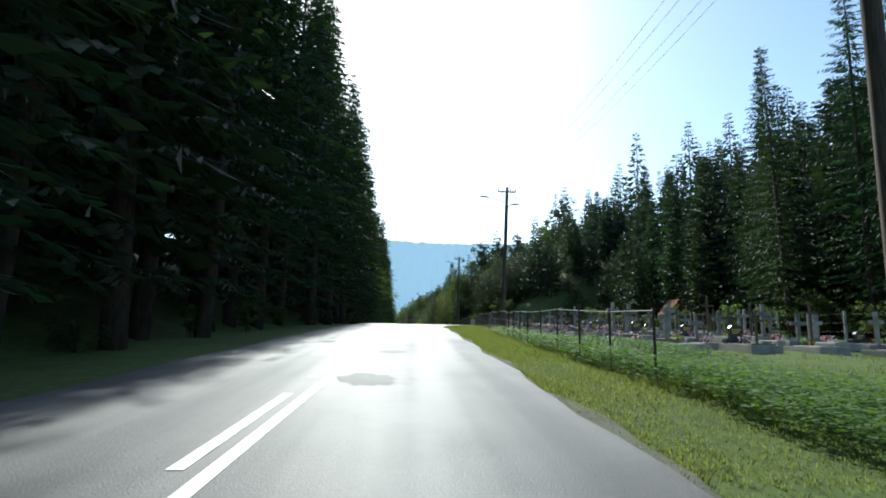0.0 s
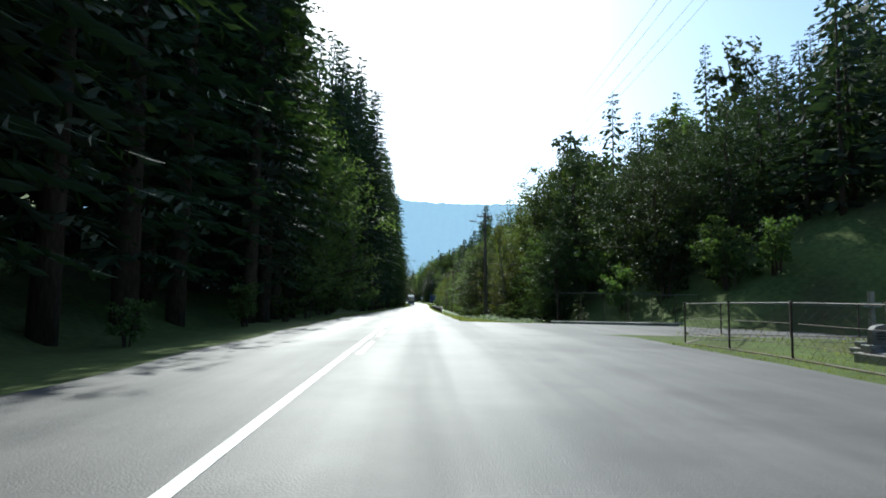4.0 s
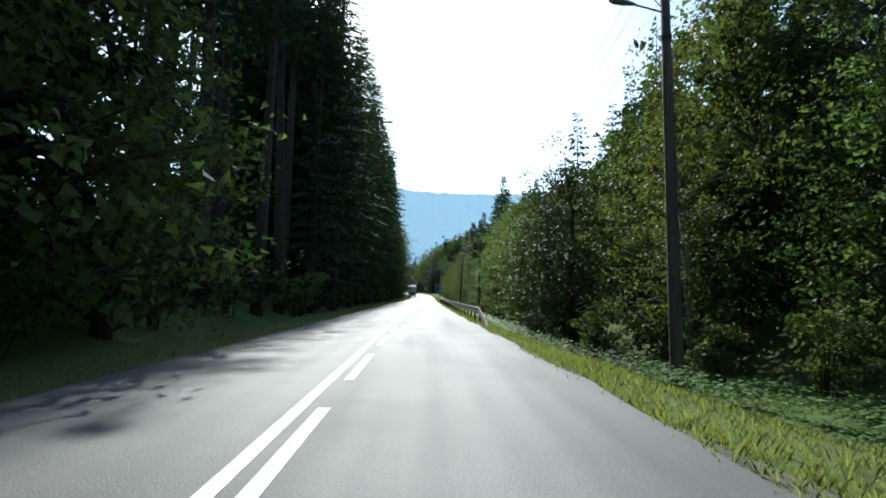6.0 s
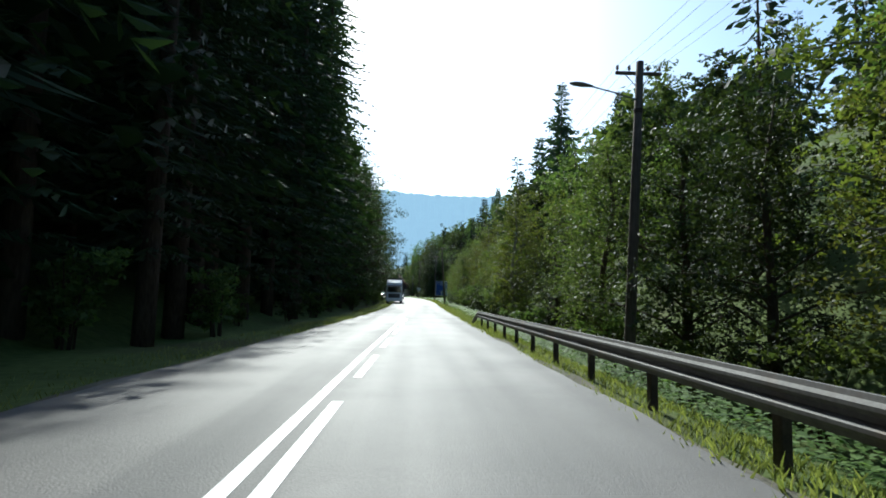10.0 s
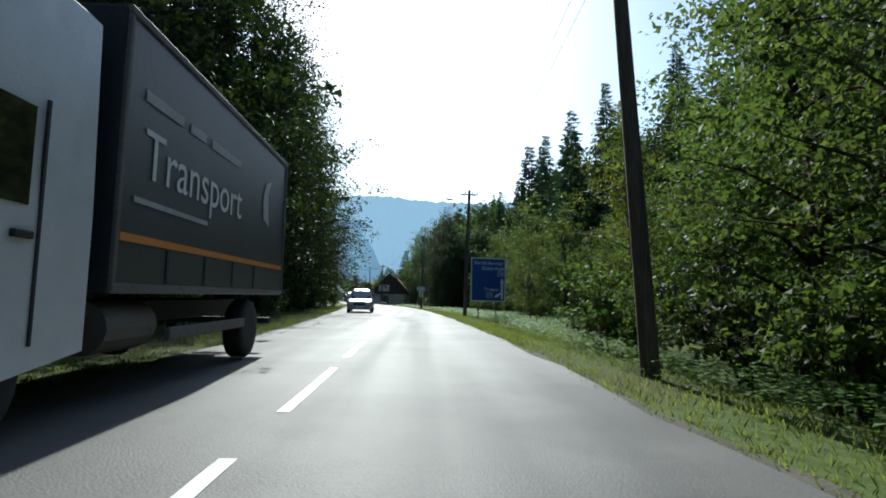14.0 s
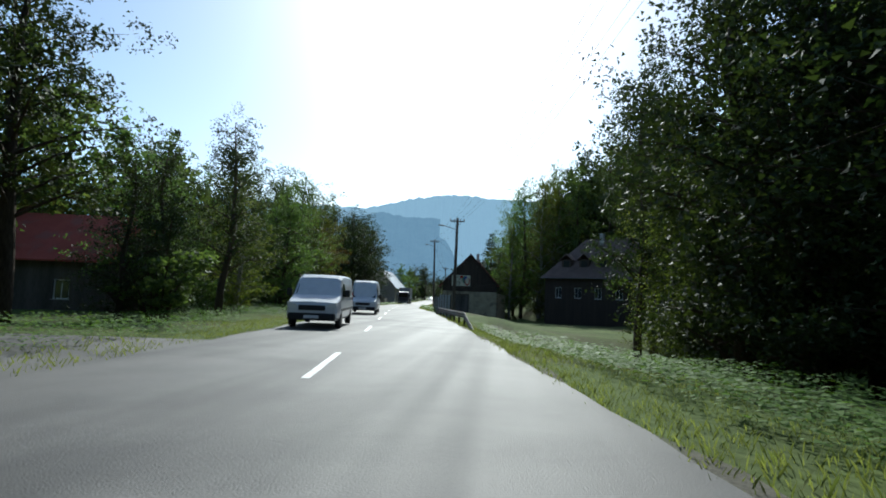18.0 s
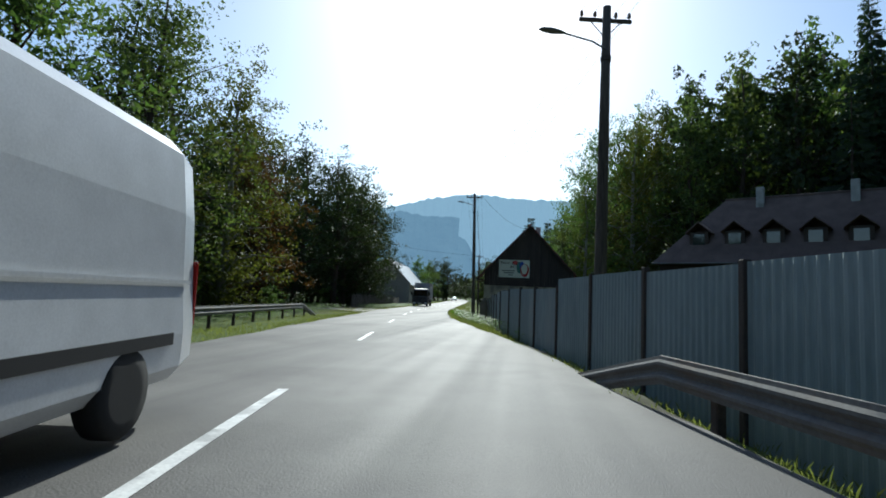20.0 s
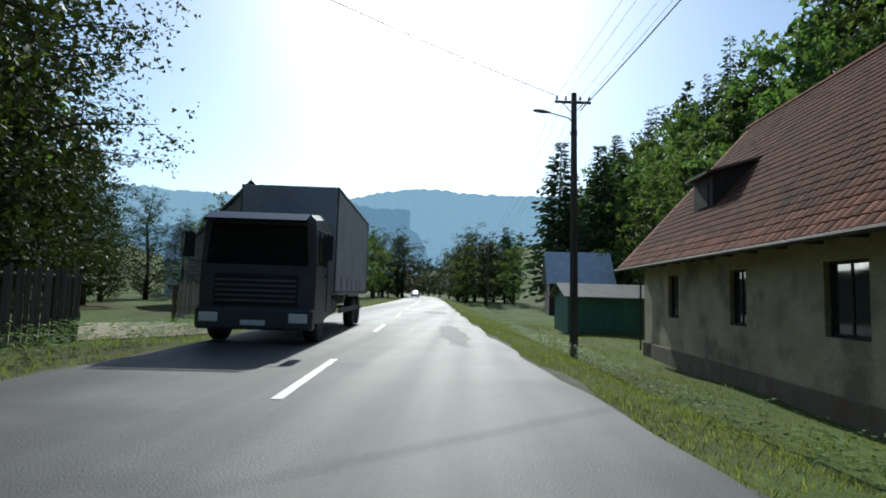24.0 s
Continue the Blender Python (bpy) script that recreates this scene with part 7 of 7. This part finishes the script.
def truck(y, u, label, cab_paint, box_mat, box_len, strip, lettered, roof=0.0):
    """A lorry with its cab towards -y: cab, boxed load with frame, chassis, wheels."""
    ob = thing("truck", place(y, u), label, "truck", "oncoming trucks")
    hw = 1.25
    cab = part("cab", Geo().loft([[(sx * hw * wf, yy, zz) for sx, zz in ((-1, z0), (1, z0), (1, zm), (0.96, zt - 0.12), (0.86, zt), (-0.86, zt), (-0.96, zt - 0.12), (-1, zm))]
                                  for yy, wf, z0, zm, zt in ((0.0, 0.94, 0.55, 1.7, 2.72), (0.1, 1.0, 0.45, 1.75, 2.86 + roof * 0.5), (1.0, 1.0, 0.45, 1.75, 2.98 + roof), (2.1, 1.0, 0.6, 1.75, 2.98 + roof))]), cab_paint, ob)
    part("windscreen", Geo().face((-1.1, -0.012, 1.72), (1.1, -0.012, 1.72), (1.03, 0.0, 2.6), (-1.03, 0.0, 2.6)), M_CARGLASS, cab)
    part("grille", Geo().box(-0.9, 0.9, -0.045, 0.0, 0.85, 1.5, chamfer=0.03), M_BLACK, cab)
    for k in range(5):
        part("slat", Geo().box(-0.86, 0.86, -0.07, -0.046, 0.92 + k * 0.11, 0.96 + k * 0.11), M_STEEL, cab)
    part("bumper", Geo().box(-hw, hw, -0.12, 0.25, 0.32, 0.78, chamfer=0.06), cab_paint, cab)
    part("number_plate", Geo().box(-0.26, 0.26, -0.14, -0.122, 0.42, 0.53, chamfer=0.004), M_WHITE, cab)
    part("sun_visor", Geo().prism([(-0.35, 2.62), (-0.02, 2.82), (-0.02, 2.86), (-0.35, 2.68)], -1.08, 1.08, "x"), M_CARGLASS, cab)
    for s in (-1, 1):
        part("headlight", Geo().box(s * 0.95 - 0.2, s * 0.95 + 0.2, -0.14, -0.1, 0.48, 0.68, chamfer=0.02), M_LAMP, cab)
        part("side_window", Geo().box(s * hw - 0.012, s * hw + 0.012, 0.35, 1.3, 1.75, 2.5), M_CARGLASS, cab)
        part("door_line", Geo().box(s * hw - 0.008, s * hw + 0.014, 1.42, 1.45, 0.7, 2.6), M_BLACK, cab)
        part("handle", Geo().box(s * hw - 0.01, s * hw + 0.04, 1.15, 1.35, 1.5, 1.56, chamfer=0.01), M_BLACK, cab)
        mr = part("mirror_arm", Geo().tube([(s * hw, 0.1, 2.5), (s * (hw + 0.25), 0.02, 2.45), (s * (hw + 0.25), 0.02, 1.8), (s * hw, 0.1, 1.75)], 0.02, 6), M_BLACK, cab)
        part("mirror", Geo().box(s * (hw + 0.25) - 0.11, s * (hw + 0.25) + 0.11, -0.02, 0.08, 1.85, 2.4, chamfer=0.03), M_BLACK, mr)
        part("step", Geo().box(s * hw - 0.2, s * hw, 0.5, 1.1, 0.4, 0.46, chamfer=0.01), M_BLACK, cab)
    b0, b1, zb, zt = 2.4, 2.4 + box_len, 1.1, 3.95
    load = part("load_box", Geo().box(-1.27, 1.27, b0, b1, zb, zt, chamfer=0.03), box_mat, ob, "plain tarpaulin-covered load box")
    for s in (-1, 1):
        for zz in (zb + 0.02, zt - 0.08):
            part("edge_rail", Geo().box(s * 1.27 - 0.02, s * 1.27 + 0.025, b0, b1, zz, zz + 0.08, chamfer=0.008), M_STEEL, load)
        for yy in (b0, b1 - 0.07):
            part("corner_post", Geo().box(s * 1.27 - 0.02, s * 1.27 + 0.022, yy, yy + 0.07, zb + 0.1, zt - 0.09, chamfer=0.008), M_STEEL, load)
        for k in range(1, int(box_len / 1.1)):
            part("buckle_strap", Geo().box(s * 1.27 - 0.005, s * 1.27 + 0.012, b0 + k * 1.1, b0 + k * 1.1 + 0.05, zb + 0.12, zb + 0.5), M_BLACK, load)
        if strip:
            part("reflective_strip", Geo().box(s * 1.27 - 0.004, s * 1.27 + 0.01, b0 + 0.1, b1 - 0.1, zb + 0.52, zb + 0.6), M_ORANGE, load)
        part("under_guard", Geo().box(s * 1.2 - 0.03, s * 1.2 + 0.03, b0 + 1.4, b1 - 2.2, 0.55, 0.7, chamfer=0.01), M_STEEL, ob)
    part("chassis", Geo().box(-0.42, 0.42, 1.2, b1 - 0.2, 0.7, 1.0, chamfer=0.02).box(-1.1, 1.1, b1 - 0.25, b1 - 0.1, 0.5, 0.62), M_BLACK, ob)
    part("fuel_tank", Geo().tube([(0.9, 2.6, 0.75), (0.9, 3.6, 0.75)], 0.27, 14), M_STEEL, ob)
    axles = [0.95, b1 - 1.9] + ([b1 - 3.1] if box_len > 6.8 else [])
    for yy in axles:
        for s in (-1, 1):
            wheel(ob, s * 0.92, yy, 0.5, 0.3, s)
    if lettered:
        side = Matrix(((0, 0, 1, 1.278), (1, 0, 0, 0), (0, 1, 0, 0), (0, 0, 0, 1)))
        words("Transport", 0.76, M_WHITE, load, side @ Matrix.Translation((b0 + 2.0, 2.55, 0)), name="side_lettering")
        part("name_bar", Geo().box(1.276, 1.281, b0 + 0.4, b0 + 1.3, 3.12, 3.24), M_TARP, load)
        part("name_bar", Geo().box(1.276, 1.281, b0 + 1.5, b0 + 2.0, 3.12, 3.24), M_TARP, load)
        part("name_bar", Geo().box(1.276, 1.281, b0 + 2.2, b0 + 3.4, 3.12, 3.24), M_TARP, load)
        part("small_bar", Geo().box(1.276, 1.281, b0 + 0.3, b0 + 2.2, 2.03, 2.09), M_TARP, load)
        part("sign_mark", Geo().prism([(b0 + 4.8, 2.5), (b0 + 5.2, 2.4), (b0 + 5.1, 2.7), (b0 + 5.05, 3.0), (b0 + 5.25, 3.3), (b0 + 4.9, 3.2), (b0 + 4.75, 2.9)], 1.276, 1.281, "x"), M_TARP, load)
    return ob


truck(276.3, -4.1, "lorry with white cab and black curtain-sided load lettered in white", M_CARWHITE, M_DARKTARP, 6.4, True, True, 0.7)
truck(477.0, -3.65, "dusty dark lorry with a tall grey box body", M_TRUCKGREY, M_TARP, 7.6, False, False)


def garden_machine():
    p = beside(483.5, -12.0)
    ob = thing("garden_tractor", Matrix.Translation((p.x, p.y, ground_at(p.x, p.y))), "small two-wheeled garden tractor with handlebars in the yard", "garden machine")
    part("engine", Geo().box(-0.2, 0.2, -0.3, 0.3, 0.3, 0.75, chamfer=0.05), M_WHITE, ob)
    part("handlebar", Geo().tube([(-0.3, 0.2, 1.0), (-0.15, 0.0, 0.7), (0.15, 0.0, 0.7), (0.3, 0.2, 1.0)], 0.02, 6), M_BLACK, ob)
    for s in (-1, 1):
        wheel(ob, s * 0.2, 0, 0.28, 0.14, s)


garden_machine()
yard = Geo()
ring = []
for k in range(20):
    t = 2 * math.pi * k / 20
    p = beside(482.0 + 4.2 * math.sin(t) * (1 + 0.15 * math.sin(3 * t)), -11.5 + 5.5 * math.cos(t))
    ring.append((p.x, p.y, ground_at(p.x, p.y) + 0.03))
for k in range(20):
    yard.face(ring[k], ring[(k + 1) % 20], (sum(q[0] for q in ring) / 20, sum(q[1] for q in ring) / 20, sum(q[2] for q in ring) / 20 + 0.02))
single("driveway", yard, M_SAND, "bare sandy driveway into the yard", "driveway", kind="structure")


# ---- grass and weeds along the verges ----
def strewn(rng, bands, density, bias):
    """Points over bands (y0, y1, u0, u1, number); u is counted from the edge of the asphalt outwards."""
    pts = []
    for y0, y1, u0, u1, n in bands:
        n = int(n * density)
        y = rng.uniform(y0, y1, n)
        u = plan(y, 2 if u0 > 0 else 3) + u0 + (u1 - u0) * rng.random(n) ** bias
        a = np.arctan2(-(road_x(y + 2) - road_x(y - 2)), 4)
        x, yy = road_x(y) + u * np.cos(a), y + u * np.sin(a)
        pts.append(np.stack([x, yy, land(x, yy)], -1))
    return np.concatenate(pts)


def tufts(name, label, bands, seed, mat, tall, wide, lean=0.5, density=1.15):
    """Blades of grass in tufts of three, taller in patches."""
    rng = np.random.default_rng(seed)
    p = strewn(rng, bands, density, 1.6)
    patch = 0.85 + 0.3 * np.sin(p[:, 0] * 0.9 + 1.7 * np.sin(p[:, 1] * 0.31)) * np.sin(p[:, 1] * 0.57 + seed) + rng.uniform(-0.2, 0.2, len(p))
    p, patch = np.repeat(p, 3, 0), np.repeat(patch, 3)
    n = len(p)
    q = p + np.stack([rng.uniform(-0.2, 0.2, n), rng.uniform(-0.2, 0.2, n), np.full(n, -0.02)], -1)
    a, h = rng.uniform(0, 6.283, n), tall * rng.uniform(0.45, 1.2, n) * patch
    d = np.stack([np.cos(a), np.sin(a), np.zeros(n)], -1)
    e = np.stack([-d[:, 1], d[:, 0], np.zeros(n)], -1) * (wide * rng.uniform(0.6, 1.2, n))[:, None]
    up = np.array((0, 0, 1.0))
    hh = h[:, None]
    v = np.stack([q - e, q + e, q + d * hh * lean * 0.35 + e * 0.7 + up * hh * 0.6, q + d * hh * lean + up * hh], 1).reshape(-1, 3)
    k = np.arange(n)[:, None] * 4
    f = np.concatenate([k + np.array((0, 1, 2)), k + np.array((0, 2, 3))], 0)
    tagged(new(name, fast_mesh(name, v, f, mat)), label, "grass", kind="stuff")


tufts("grass", "sunlit green roadside grass", [
    (106.5, 136, 0.05, 6.5, 6000), (132, 240, 0.03, 3.4, 9500), (240, 300, 0.03, 3.4, 6000), (290, 352, 0.05, 8.5, 9500), (350, 402, 0.05, 5.5, 5500),
    (402, 450, 0.2, 1.6, 2600), (505, 560, 0.3, 8, 2500), (105, 250, -0.3, -2.2, 3500), (250, 372, -0.3, -2.8, 4500), (372, 480, -0.3, -4.0, 5500), (480, 560, -0.3, -5, 2500)],
    3, M_GRASS, 0.14, 0.006, density=1.4)
tufts("short_grass", "short yellow-green grass on the verge", [(-5, 5, 0.05, 3.6, 2500), (4, 52, 0.03, 3.4, 38000), (46, 60, 0.03, 2.0, 2500), (60, 93, 0.3, 3.5, 2000), (446, 505, 0.05, 6.0, 20000), (462, 512, 6.0, 14, 10000)], 5, M_GRASS, 0.09, 0.006)
tufts("meadow_grass", "short lighter meadow grass among the graves and yards", [(8, 98, 5.5, 24, 6000), (440, 520, 4, 14, 3000)], 8, M_GRASS, 0.15, 0.012)


def weeds(name, label, bands, seed, size, density=2.6):
    """Low plants with seven broad leaves each."""
    rng = np.random.default_rng(seed)
    p = np.repeat(strewn(rng, bands, density, 1.0), 7, 0)
    n = len(p)
    a, rise = rng.uniform(0, 6.283, n), rng.uniform(-0.15, 0.35, n)
    d = np.stack([np.cos(a), np.sin(a), rise], -1) / np.sqrt(1 + rise ** 2)[:, None]
    nn = np.stack([-d[:, 0] * d[:, 2], -d[:, 1] * d[:, 2], np.ones(n)], -1)
    nn /= np.linalg.norm(nn, axis=1)[:, None]
    c = p + d * rng.uniform(0.05, 0.3, n)[:, None]
    c[:, 2] += rng.uniform(0.1, 0.5, n)
    z = (size * rng.uniform(0.6, 1.3, n))[:, None]
    side = np.cross(d, nn) * z * 0.4
    v = np.stack([c + d * z * 0.6, c + side - d * z * 0.3, c - side - d * z * 0.3 + nn * z * 0.15], 1).reshape(-1, 3)
    tagged(new(name, fast_mesh(name, v, np.arange(len(v)).reshape(-1, 3), M_WEED)), label, "weeds", kind="stuff")


weeds("broad_weeds", "broad-leaved green weeds along the verge", [(-4, 20, 2.2, 6.5, 2200), (20, 32, 2.6, 4.2, 200), (112, 136, 2.5, 6.5, 500), (136, 236, 1.2, 4.0, 1500), (236, 300, 1.5, 4.0, 900), (300, 352, 3.5, 9.5, 2600),
      (352, 385, 1.5, 6.0, 1200), (404, 446, 0.5, 1.6, 300), (448, 500, 2.5, 5.5, 300), (340, 372, -1.5, -6, 600), (372, 440, -3, -8, 1000), (448, 486, -1.0, -3.4, 500)], 12, 0.105)
